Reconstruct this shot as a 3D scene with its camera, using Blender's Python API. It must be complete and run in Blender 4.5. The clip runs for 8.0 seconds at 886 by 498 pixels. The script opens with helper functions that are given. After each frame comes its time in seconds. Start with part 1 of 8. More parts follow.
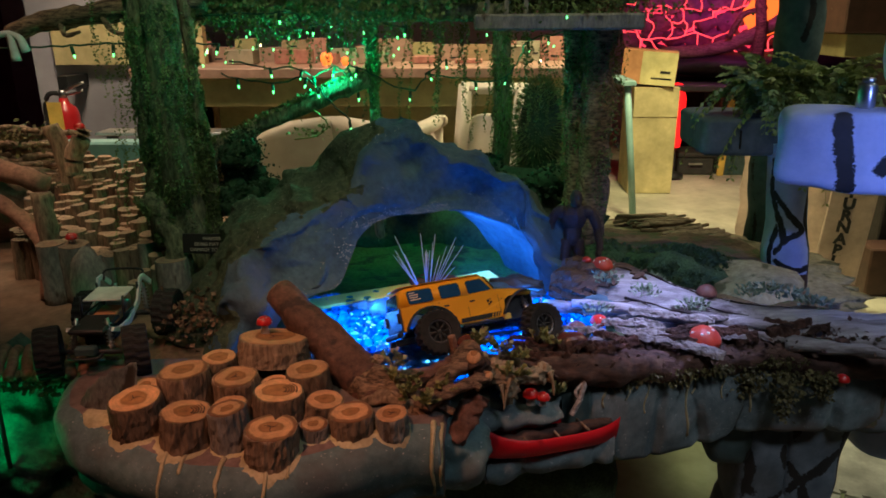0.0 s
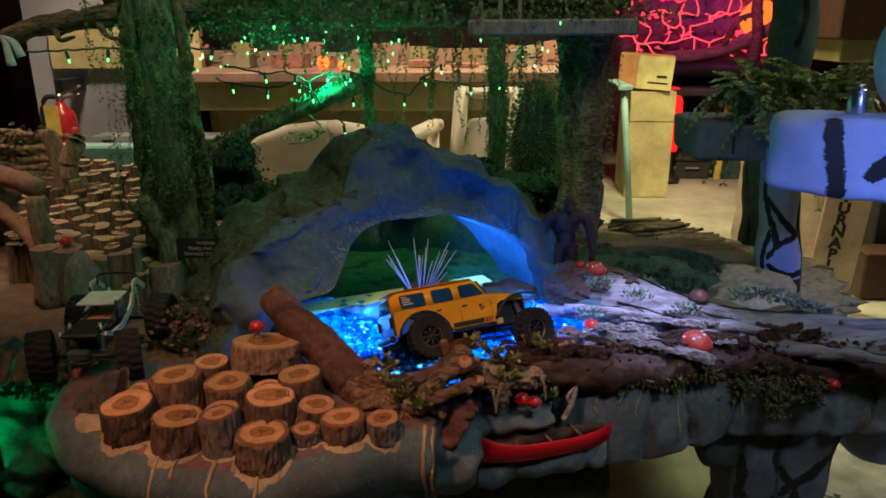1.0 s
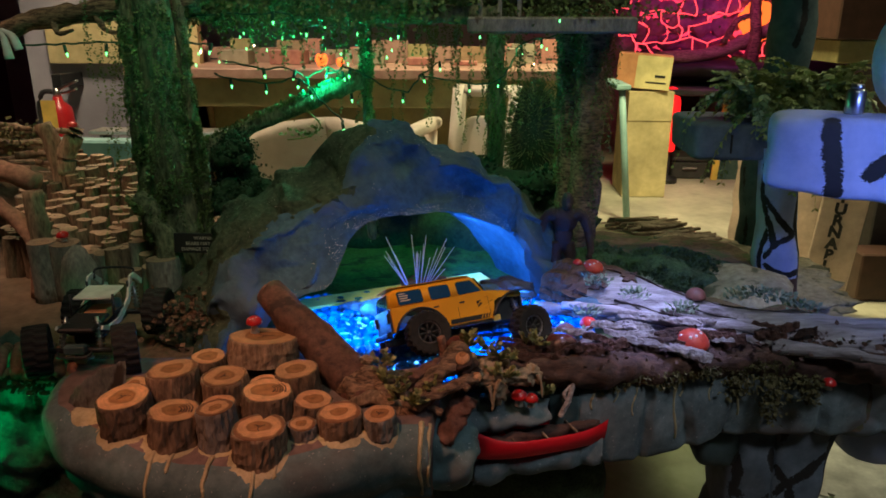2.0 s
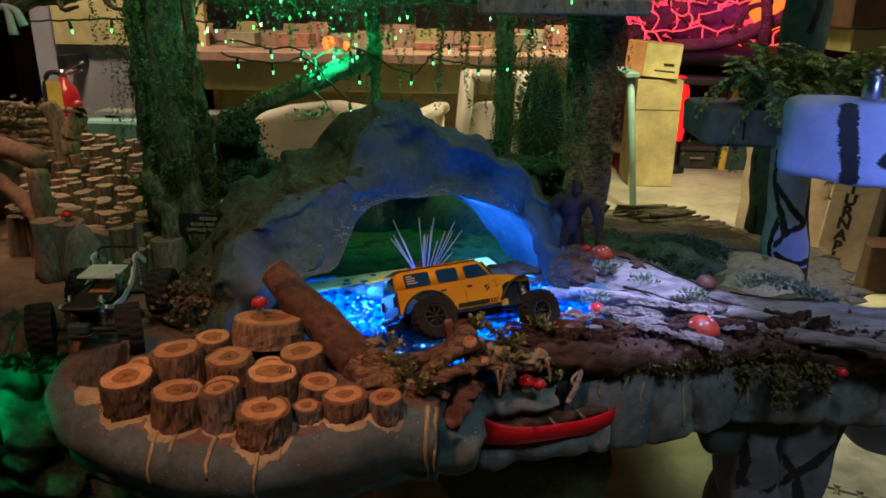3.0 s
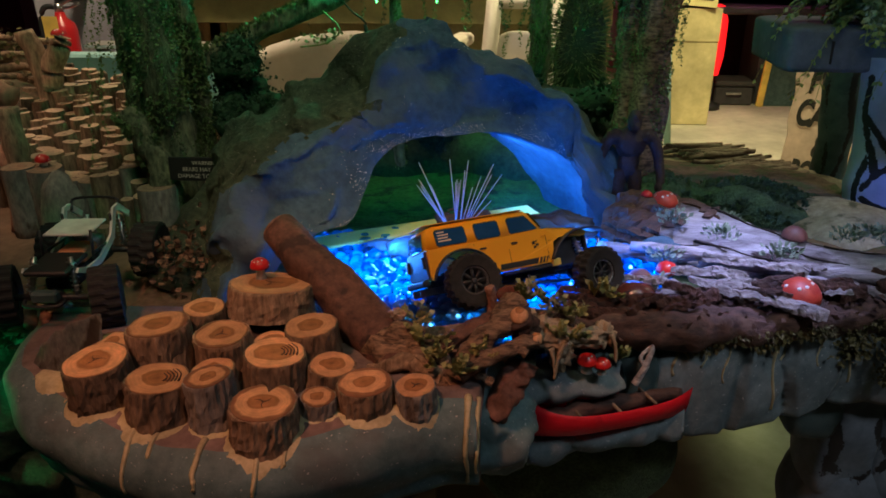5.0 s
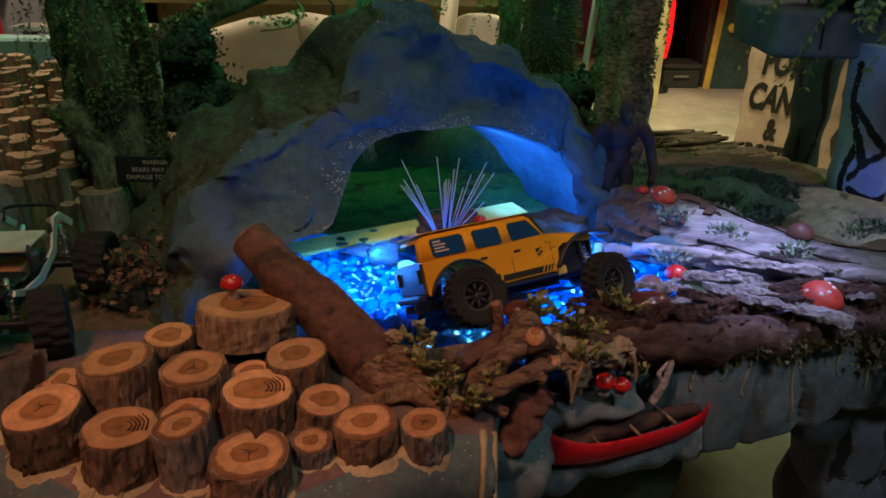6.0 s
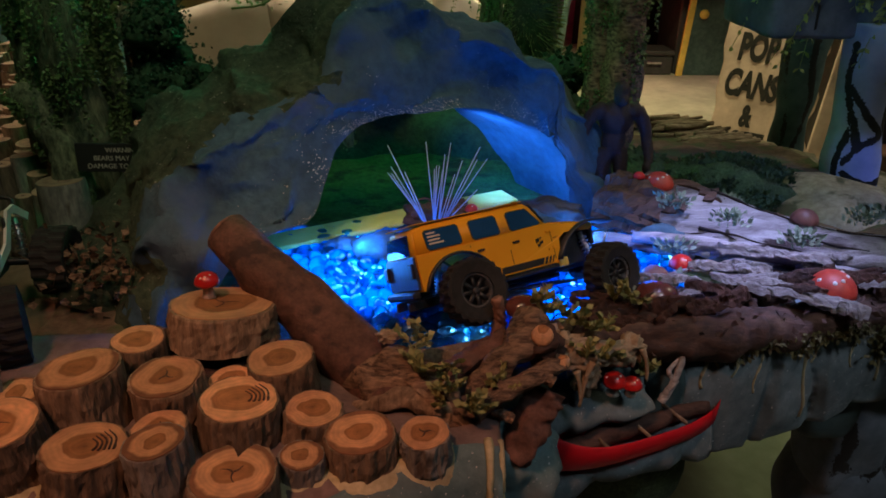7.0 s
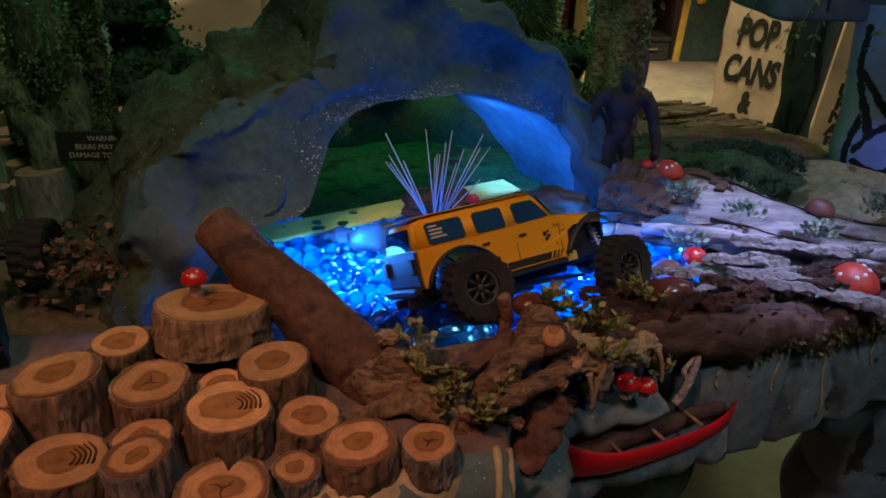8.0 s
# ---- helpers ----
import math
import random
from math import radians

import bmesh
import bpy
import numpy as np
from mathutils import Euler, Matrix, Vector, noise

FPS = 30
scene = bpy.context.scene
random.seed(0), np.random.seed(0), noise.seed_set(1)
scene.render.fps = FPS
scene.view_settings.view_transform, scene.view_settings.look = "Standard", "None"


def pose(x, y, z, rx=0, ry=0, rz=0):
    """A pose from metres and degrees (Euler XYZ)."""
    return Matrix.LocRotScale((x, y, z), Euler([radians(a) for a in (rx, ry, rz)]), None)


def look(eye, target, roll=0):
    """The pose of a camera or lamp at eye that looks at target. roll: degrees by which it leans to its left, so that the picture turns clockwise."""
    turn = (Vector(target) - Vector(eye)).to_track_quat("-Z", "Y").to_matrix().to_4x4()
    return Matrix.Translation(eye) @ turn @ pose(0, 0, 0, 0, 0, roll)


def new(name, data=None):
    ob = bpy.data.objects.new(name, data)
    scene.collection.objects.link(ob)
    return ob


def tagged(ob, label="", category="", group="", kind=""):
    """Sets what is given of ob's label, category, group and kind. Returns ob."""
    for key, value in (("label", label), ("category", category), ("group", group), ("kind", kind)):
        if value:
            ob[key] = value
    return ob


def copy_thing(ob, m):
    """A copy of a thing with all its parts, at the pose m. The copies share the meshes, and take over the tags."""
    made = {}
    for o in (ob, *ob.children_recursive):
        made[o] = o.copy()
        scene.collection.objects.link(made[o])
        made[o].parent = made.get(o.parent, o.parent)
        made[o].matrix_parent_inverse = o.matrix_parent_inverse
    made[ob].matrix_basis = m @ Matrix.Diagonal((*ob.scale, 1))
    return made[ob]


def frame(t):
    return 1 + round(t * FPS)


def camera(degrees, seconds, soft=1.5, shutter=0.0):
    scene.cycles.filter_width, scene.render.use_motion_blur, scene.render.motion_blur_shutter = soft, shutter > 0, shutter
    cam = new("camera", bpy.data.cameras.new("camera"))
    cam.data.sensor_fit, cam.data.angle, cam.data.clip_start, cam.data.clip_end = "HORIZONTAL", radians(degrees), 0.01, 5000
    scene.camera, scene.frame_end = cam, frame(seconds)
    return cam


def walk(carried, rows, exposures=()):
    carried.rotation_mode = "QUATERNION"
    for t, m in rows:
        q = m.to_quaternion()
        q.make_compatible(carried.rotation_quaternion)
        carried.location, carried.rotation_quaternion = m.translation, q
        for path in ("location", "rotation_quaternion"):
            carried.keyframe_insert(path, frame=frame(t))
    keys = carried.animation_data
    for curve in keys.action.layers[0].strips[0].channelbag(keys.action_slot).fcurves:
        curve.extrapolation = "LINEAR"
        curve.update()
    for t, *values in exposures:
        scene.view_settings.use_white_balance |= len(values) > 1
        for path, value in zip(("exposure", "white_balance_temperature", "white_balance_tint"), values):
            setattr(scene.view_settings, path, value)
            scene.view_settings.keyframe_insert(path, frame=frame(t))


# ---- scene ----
cam = camera(63.6, 8.0, soft=1.7)
PATH = [
    (0, (0.027, -0.003, 1.093), (-0.094, 1.896, 0.476), -0.5),
    (0.5, (0.031, -0.003, 1.095), (-0.088, 1.897, 0.481), -0.5),
    (1, (0.035, -0.005, 1.096), (-0.081, 1.896, 0.488), -0.4),
    (2.5, (0.033, -0.006, 1.089), (-0.076, 1.892, 0.469), 0.4),
    (3, (0.028, 0.004, 1.082), (-0.09, 1.894, 0.439), 0.7),
    (3.5, (0.006, 0.031, 1.071), (-0.144, 1.907, 0.394), 0.5),
    (4, (-0.005, 0.068, 1.055), (-0.19, 1.928, 0.342), 0.2),
    (4.5, (-0.005, 0.114, 1.047), (-0.207, 1.956, 0.295), -0.2),
    (5, (-0.005, 0.169, 1.033), (-0.169, 1.997, 0.240), -0.2),
    (5.2, (-0.015, 0.192, 1.032), (-0.145, 2.017, 0.225), 0.0),
    (6.5, (-0.079, 0.277, 1.016), (-0.036, 2.089, 0.169), 0.8),
    (7, (-0.084, 0.301, 1.005), (-0.012, 2.104, 0.143), 1.0),
    (7.5, (-0.086, 0.317, 0.997), (-0.003, 2.112, 0.119), 1.1),
    (8, (-0.090, 0.337, 0.994), (-0.001, 2.124, 0.101), 1.1),
]
EXPOSURES = [(0.0, 0.0, 5900, 8), (4.5, 0.05, 5900, 8), (5.2, 0.0, 5900, 8), (6.5, -0.25, 5900, 8), (8.0, -0.30, 5900, 8)]
walk(cam, [(t, look(eye, target, roll)) for t, eye, target, roll in PATH], exposures=EXPOSURES)

# ---- world, lamps, exposure ----
world = bpy.data.worlds.new("dim_room")
world.use_nodes = True
world.node_tree.nodes["Background"].inputs[0].default_value = (0.55, 0.6, 0.7, 1)
world.node_tree.nodes["Background"].inputs[1].default_value = 0.020
scene.world = world
scene.view_settings.exposure = 0.0


def lamp(name, kind, m, energy, color, size=0.1, spot=60, blend=0.6):
    data = bpy.data.lights.new(name, kind)
    data.energy, data.color = energy, color
    if kind == "AREA":
        data.shape, data.size = "DISK", size
    else:
        data.shadow_soft_size = size
    if kind == "SPOT":
        data.spot_size, data.spot_blend = radians(spot), blend
    ob = new(name, data)
    ob.matrix_world = m
    return ob


# warm ceiling lamps over the back of the room, a dim one over the table
lamp("ceiling_lamp_back", "SPOT", look((1.0, 3.0, 2.6), (0.62, 3.50, 0.1)), 375, (1.0, 0.86, 0.42), 0.25, 90, 0.7)
lamp("ceiling_lamp_side", "SPOT", look((-1.2, 2.3, 2.6), (-1.15, 2.72, 0.5)), 175, (1.0, 0.77, 0.47), 0.2, 88, 0.5)
lamp("ceiling_lamp_front", "SPOT", look((-0.55, 0.05, 2.2), (-0.18, 0.74, 0.64)), 56, (1.0, 0.395, 0.205), 0.08, 31, 0.9)
# fill lamps without a fixture, added to brighten cliff, trees, floor and posts
lamp("fill_area_right", "AREA", look((0.7, 0.0, 2.4), (0.2, 0.9, 0.6)), 2.3, (0.70, 0.88, 1.0), 0.5)
lamp("fill_spot_cliff", "SPOT", look((0.75, -0.1, 2.2), (0.40, 0.9, 0.57)), 27, (0.98, 0.92, 0.92), 0.12, 32, 1.0)
lamp("fill_spot_middle", "SPOT", look((-0.05, 0.35, 2.6), (-0.18, 1.45, 1.05)), 38, (0.95, 0.92, 0.50), 0.1, 54, 0.9)
lamp("fill_spot_floor", "SPOT", look((1.9, 1.6, 2.3), (0.75, 1.5, 0)), 45, (1.0, 0.90, 0.56), 0.2, 62, 0.6)
lamp("fill_spot_left", "SPOT", look((-1.35, 0.9, 2.3), (-1.0, 1.30, 0.72)), 50, (1.0, 0.56, 0.33), 0.1, 29, 0.8)
# violet-white spotlights over the fallen log and the painted block
lamp("stage_spot", "SPOT", look((0.36, 1.02, 2.1), (0.262, 0.985, 0.66)), 225, (0.52, 0.53, 1.0), 0.03, 13.4, 1.0)
lamp("stage_spot_side", "SPOT", look((0.75, 0.40, 1.10), (0.60, 1.20, 0.79)), 16, (0.20, 0.30, 1.0), 0.03, 36, 0.6)
# blue lights of the river, green lights of the strings and under the bridge
lamp("river_light", "POINT", pose(-0.165, 0.955, 0.667), 0.36, (0.06, 0.28, 1.0), 0.015)
lamp("river_light_middle", "POINT", pose(-0.150, 1.020, 0.668), 0.62, (0.06, 0.28, 1.0), 0.015)
lamp("river_light_far", "POINT", pose(0.105, 1.045, 0.672), 0.52, (0.06, 0.28, 1.0), 0.015)
lamp("river_light_side", "POINT", pose(0.14, 0.965, 0.69), 0.22, (0.03, 0.16, 1.0), 0.03)
lamp("river_light_back", "SPOT", look((-0.03, 1.155, 0.745), (0.07, 1.25, 0.70)), 4.2, (0.07, 0.26, 1.0), 0.02, 105, 0.6)
lamp("string_light_glow", "POINT", pose(-0.27, 1.36, 0.985), 1.9, (0.05, 1.0, 0.42), 0.03)
lamp("string_light_glow_side", "POINT", pose(0.10, 1.52, 1.0), 0.35, (0.05, 1.0, 0.42), 0.03)
lamp("string_light_glow_left", "POINT", pose(-0.50, 0.98, 1.06), 0.16, (0.05, 1.0, 0.42), 0.03)
lamp("lava_light", "POINT", pose(1.65, 4.85, 1.30), 6.0, (1.0, 0.10, 0.55), 0.05)
lamp("bridge_light", "POINT", pose(-0.66, 0.79, 0.585), 0.34, (0.03, 1.0, 0.25), 0.012)
# green fill added behind the arch to brighten the turf, no bulb there
lamp("grass_fill", "POINT", pose(-0.10, 1.40, 0.86), 0.38, (0.22, 1.0, 0.32), 0.03)

# ---- materials ----


def mat(name, a, b, size=0.02, rough=0.8, bump=0.4, metal=0.0, spots=None, spot_size=0.2, spot_at=0.6, random_hue=0.0, bump_dist=0.002, stretch=(1, 1, 1), coat=0.0, spot_soft=0.06, specks=None, turn=0.0, contrast=0.16, detail=6):
    """Two colours mixed by noise of that grain size in metres, stains at a larger scale, fine relief."""
    m = bpy.data.materials.new(name)
    m.use_nodes = True
    n, l = m.node_tree.nodes, m.node_tree.links
    bsdf = n["Principled BSDF"]
    bsdf.inputs["Roughness"].default_value, bsdf.inputs["Metallic"].default_value = rough, metal
    bsdf.inputs["Coat Weight"].default_value = coat
    tex = n.new("ShaderNodeTexCoord")
    mp = n.new("ShaderNodeMapping")
    mp.inputs["Scale"].default_value = stretch
    mp.inputs["Rotation"].default_value = (0, 0, radians(turn))
    l.new(tex.outputs["Object"], mp.inputs["Vector"])
    fine = n.new("ShaderNodeTexNoise")
    fine.inputs["Scale"].default_value, fine.inputs["Detail"].default_value, fine.inputs["Roughness"].default_value = 1 / size, detail, 0.65
    l.new(mp.outputs[0], fine.inputs["Vector"])
    ramp = n.new("ShaderNodeValToRGB")
    ramp.color_ramp.elements[0].position, ramp.color_ramp.elements[1].position = 0.5 - contrast, 0.5 + contrast
    ramp.color_ramp.elements[0].color, ramp.color_ramp.elements[1].color = (*a, 1), (*b, 1)
    l.new(fine.outputs["Fac"], ramp.inputs["Fac"])
    out = ramp.outputs["Color"]
    big = n.new("ShaderNodeTexNoise")
    big.inputs["Scale"].default_value, big.inputs["Detail"].default_value = 1 / (size * 6), 3
    l.new(mp.outputs[0], big.inputs["Vector"])
    hsv = n.new("ShaderNodeHueSaturation")
    value = n.new("ShaderNodeMapRange")
    value.inputs["From Min"].default_value, value.inputs["From Max"].default_value = 0.3, 0.7
    value.inputs["To Min"].default_value, value.inputs["To Max"].default_value = 0.7, 1.3
    l.new(big.outputs["Fac"], value.inputs["Value"])
    l.new(value.outputs[0], hsv.inputs["Value"])
    l.new(out, hsv.inputs["Color"])
    out = hsv.outputs["Color"]
    if random_hue:
        info = n.new("ShaderNodeObjectInfo")
        vary = n.new("ShaderNodeMapRange")
        vary.inputs["To Min"].default_value, vary.inputs["To Max"].default_value = 1 - random_hue, 1 + random_hue
        l.new(info.outputs["Random"], vary.inputs["Value"])
        h2 = n.new("ShaderNodeHueSaturation")
        l.new(vary.outputs[0], h2.inputs["Value"])
        l.new(out, h2.inputs["Color"])
        out = h2.outputs["Color"]
    if spots:
        st = n.new("ShaderNodeTexNoise")
        st.inputs["Scale"].default_value, st.inputs["Detail"].default_value = 1 / spot_size, 5
        l.new(mp.outputs[0], st.inputs["Vector"])
        r2 = n.new("ShaderNodeMapRange")
        r2.inputs["From Min"].default_value, r2.inputs["From Max"].default_value = spot_at, spot_at + spot_soft
        l.new(st.outputs["Fac"], r2.inputs["Value"])
        mix = n.new("ShaderNodeMixRGB")
        mix.inputs["Color2"].default_value = (*spots, 1)
        l.new(r2.outputs[0], mix.inputs["Fac"])
        l.new(out, mix.inputs["Color1"])
        out = mix.outputs["Color"]
    if specks:
        sn = n.new("ShaderNodeTexNoise")
        sn.inputs["Scale"].default_value, sn.inputs["Detail"].default_value = 330, 3
        l.new(tex.outputs["Object"], sn.inputs["Vector"])
        r3 = n.new("ShaderNodeMapRange")
        r3.inputs["From Min"].default_value, r3.inputs["From Max"].default_value = 0.685, 0.715
        l.new(sn.outputs["Fac"], r3.inputs["Value"])
        m3 = n.new("ShaderNodeMixRGB")
        m3.inputs["Color2"].default_value = (*specks, 1)
        l.new(r3.outputs[0], m3.inputs["Fac"])
        l.new(out, m3.inputs["Color1"])
        out = m3.outputs["Color"]
    l.new(out, bsdf.inputs["Base Color"])
    if bump:
        bp = n.new("ShaderNodeBump")
        bp.inputs["Strength"].default_value, bp.inputs["Distance"].default_value = bump, bump_dist
        l.new(fine.outputs["Fac"], bp.inputs["Height"])
        l.new(bp.outputs[0], bsdf.inputs["Normal"])
    return m


def glow(name, color, strength):
    m = bpy.data.materials.new(name)
    m.use_nodes = True
    bsdf = m.node_tree.nodes["Principled BSDF"]
    bsdf.inputs["Base Color"].default_value = (*color, 1)
    bsdf.inputs["Emission Color"].default_value = (*color, 1)
    bsdf.inputs["Emission Strength"].default_value = strength
    return m


def warp_seed(n, l, info):
    """A second random number for each object."""
    mul, fr = n.new("ShaderNodeMath"), n.new("ShaderNodeMath")
    mul.operation, fr.operation = "MULTIPLY", "FRACT"
    mul.inputs[1].default_value = 37.7
    l.new(info.outputs["Random"], mul.inputs[0])
    l.new(mul.outputs[0], fr.inputs[0])
    return fr.outputs[0]


def ring_wood(name, heart, sap, edge):
    """Sawn end of a log: growth rings round the pith, pale sapwood, dark bark edge, saw marks."""
    m = bpy.data.materials.new(name)
    m.use_nodes = True
    n, l = m.node_tree.nodes, m.node_tree.links
    bsdf = n["Principled BSDF"]
    bsdf.inputs["Roughness"].default_value = 0.75
    tex = n.new("ShaderNodeTexCoord")
    info = n.new("ShaderNodeObjectInfo")
    mp = n.new("ShaderNodeMapping")
    mp.inputs["Location"].default_value = (-0.5, -0.5, 0)
    mp.inputs["Scale"].default_value = (1, 1, 0)
    l.new(tex.outputs["Generated"], mp.inputs["Vector"])
    warp = n.new("ShaderNodeTexNoise")
    warp.noise_dimensions = "4D"
    warp.inputs["Scale"].default_value, warp.inputs["Detail"].default_value = 2.2, 3
    l.new(mp.outputs[0], warp.inputs["Vector"])
    seed = n.new("ShaderNodeMath")
    seed.operation = "MULTIPLY"
    seed.inputs[1].default_value = 50
    l.new(info.outputs["Random"], seed.inputs[0])
    l.new(seed.outputs[0], warp.inputs["W"])
    add = n.new("ShaderNodeMixRGB")
    add.blend_type = "ADD"
    add.inputs["Fac"].default_value = 0.32
    l.new(mp.outputs[0], add.inputs["Color1"])
    l.new(warp.outputs["Color"], add.inputs["Color2"])
    sub = n.new("ShaderNodeVectorMath")
    sub.operation = "SUBTRACT"
    sub.inputs[1].default_value = (0.16, 0.16, 0.16)
    l.new(add.outputs[0], sub.inputs[0])
    ln = n.new("ShaderNodeVectorMath")
    ln.operation = "LENGTH"
    flat = n.new("ShaderNodeVectorMath")
    flat.operation = "MULTIPLY"
    flat.inputs[1].default_value = (1, 1, 0)
    l.new(sub.outputs[0], flat.inputs[0])
    l.new(flat.outputs[0], ln.inputs[0])
    wide = n.new("ShaderNodeMapRange")
    wide.inputs["To Min"].default_value, wide.inputs["To Max"].default_value = 0.72, 1.5
    l.new(warp_seed(n, l, info), wide.inputs["Value"])
    heart_at = n.new("ShaderNodeMath")
    heart_at.operation = "MULTIPLY"
    l.new(ln.outputs["Value"], heart_at.inputs[0])
    l.new(wide.outputs[0], heart_at.inputs[1])
    ramp = n.new("ShaderNodeValToRGB")
    cr = ramp.color_ramp
    cr.elements[0].position, cr.elements[0].color = 0.0, (*[c * 0.55 for c in heart], 1)
    cr.elements[1].position, cr.elements[1].color = 0.62, (*edge, 1)
    for p, c in ((0.04, heart), (0.17, [c * 1.25 for c in heart]), (0.28, heart), (0.315, sap), (0.56, sap)):
        cr.elements.new(p).color = (*c, 1)
    l.new(heart_at.outputs[0], ramp.inputs["Fac"])
    wave = n.new("ShaderNodeMath")
    wave.operation = "SINE"
    mul = n.new("ShaderNodeMath")
    mul.operation = "MULTIPLY"
    mul.inputs[1].default_value = 95
    l.new(ln.outputs["Value"], mul.inputs[0])
    l.new(mul.outputs[0], wave.inputs[0])
    rng = n.new("ShaderNodeMapRange")
    rng.inputs["From Min"].default_value, rng.inputs["To Min"].default_value, rng.inputs["To Max"].default_value = -1, 0.92, 1.03
    l.new(wave.outputs[0], rng.inputs["Value"])
    fine = n.new("ShaderNodeTexNoise")
    fine.inputs["Scale"].default_value, fine.inputs["Detail"].default_value = 4, 8
    l.new(mp.outputs[0], fine.inputs["Vector"])
    fr = n.new("ShaderNodeMapRange")
    fr.inputs["From Min"].default_value, fr.inputs["From Max"].default_value = 0.3, 0.7
    fr.inputs["To Min"].default_value, fr.inputs["To Max"].default_value = 0.75, 1.2
    l.new(fine.outputs["Fac"], fr.inputs["Value"])
    mm = n.new("ShaderNodeMath")
    mm.operation = "MULTIPLY"
    l.new(rng.outputs[0], mm.inputs[0])
    l.new(fr.outputs[0], mm.inputs[1])
    vary = n.new("ShaderNodeMapRange")
    vary.inputs["To Min"].default_value, vary.inputs["To Max"].default_value = 0.75, 1.2
    l.new(info.outputs["Random"], vary.inputs["Value"])
    m3 = n.new("ShaderNodeMath")
    m3.operation = "MULTIPLY"
    l.new(mm.outputs[0], m3.inputs[0])
    l.new(vary.outputs[0], m3.inputs[1])
    hsv = n.new("ShaderNodeHueSaturation")
    l.new(ramp.outputs[0], hsv.inputs["Color"])
    l.new(m3.outputs[0], hsv.inputs["Value"])
    l.new(hsv.outputs[0], bsdf.inputs["Base Color"])
    bp = n.new("ShaderNodeBump")
    bp.inputs["Strength"].default_value, bp.inputs["Distance"].default_value = 0.3, 0.001
    l.new(fine.outputs["Fac"], bp.inputs["Height"])
    l.new(bp.outputs[0], bsdf.inputs["Normal"])
    return m


def pebble_glass(name):
    """Tinted glass that lets the light below through and shines on top."""
    m = bpy.data.materials.new(name)
    m.use_nodes = True
    n, l = m.node_tree.nodes, m.node_tree.links
    out = n["Material Output"]
    n.remove(n["Principled BSDF"])
    tr = n.new("ShaderNodeBsdfTranslucent")
    tr.inputs["Color"].default_value = (0.16, 0.58, 1.0, 1)
    re = n.new("ShaderNodeBsdfRefraction")
    re.inputs["Color"].default_value = (0.45, 0.8, 1.0, 1)
    re.inputs["Roughness"].default_value, re.inputs["IOR"].default_value = 0.08, 1.45
    gl = n.new("ShaderNodeBsdfGlossy")
    gl.inputs["Roughness"].default_value = 0.08
    a, b = n.new("ShaderNodeMixShader"), n.new("ShaderNodeMixShader")
    a.inputs[0].default_value = 0.55
    fr = n.new("ShaderNodeFresnel")
    l.new(fr.outputs[0], b.inputs[0])
    l.new(tr.outputs[0], a.inputs[1])
    l.new(re.outputs[0], a.inputs[2])
    l.new(a.outputs[0], b.inputs[1])
    l.new(gl.outputs[0], b.inputs[2])
    l.new(b.outputs[0], out.inputs["Surface"])
    return m


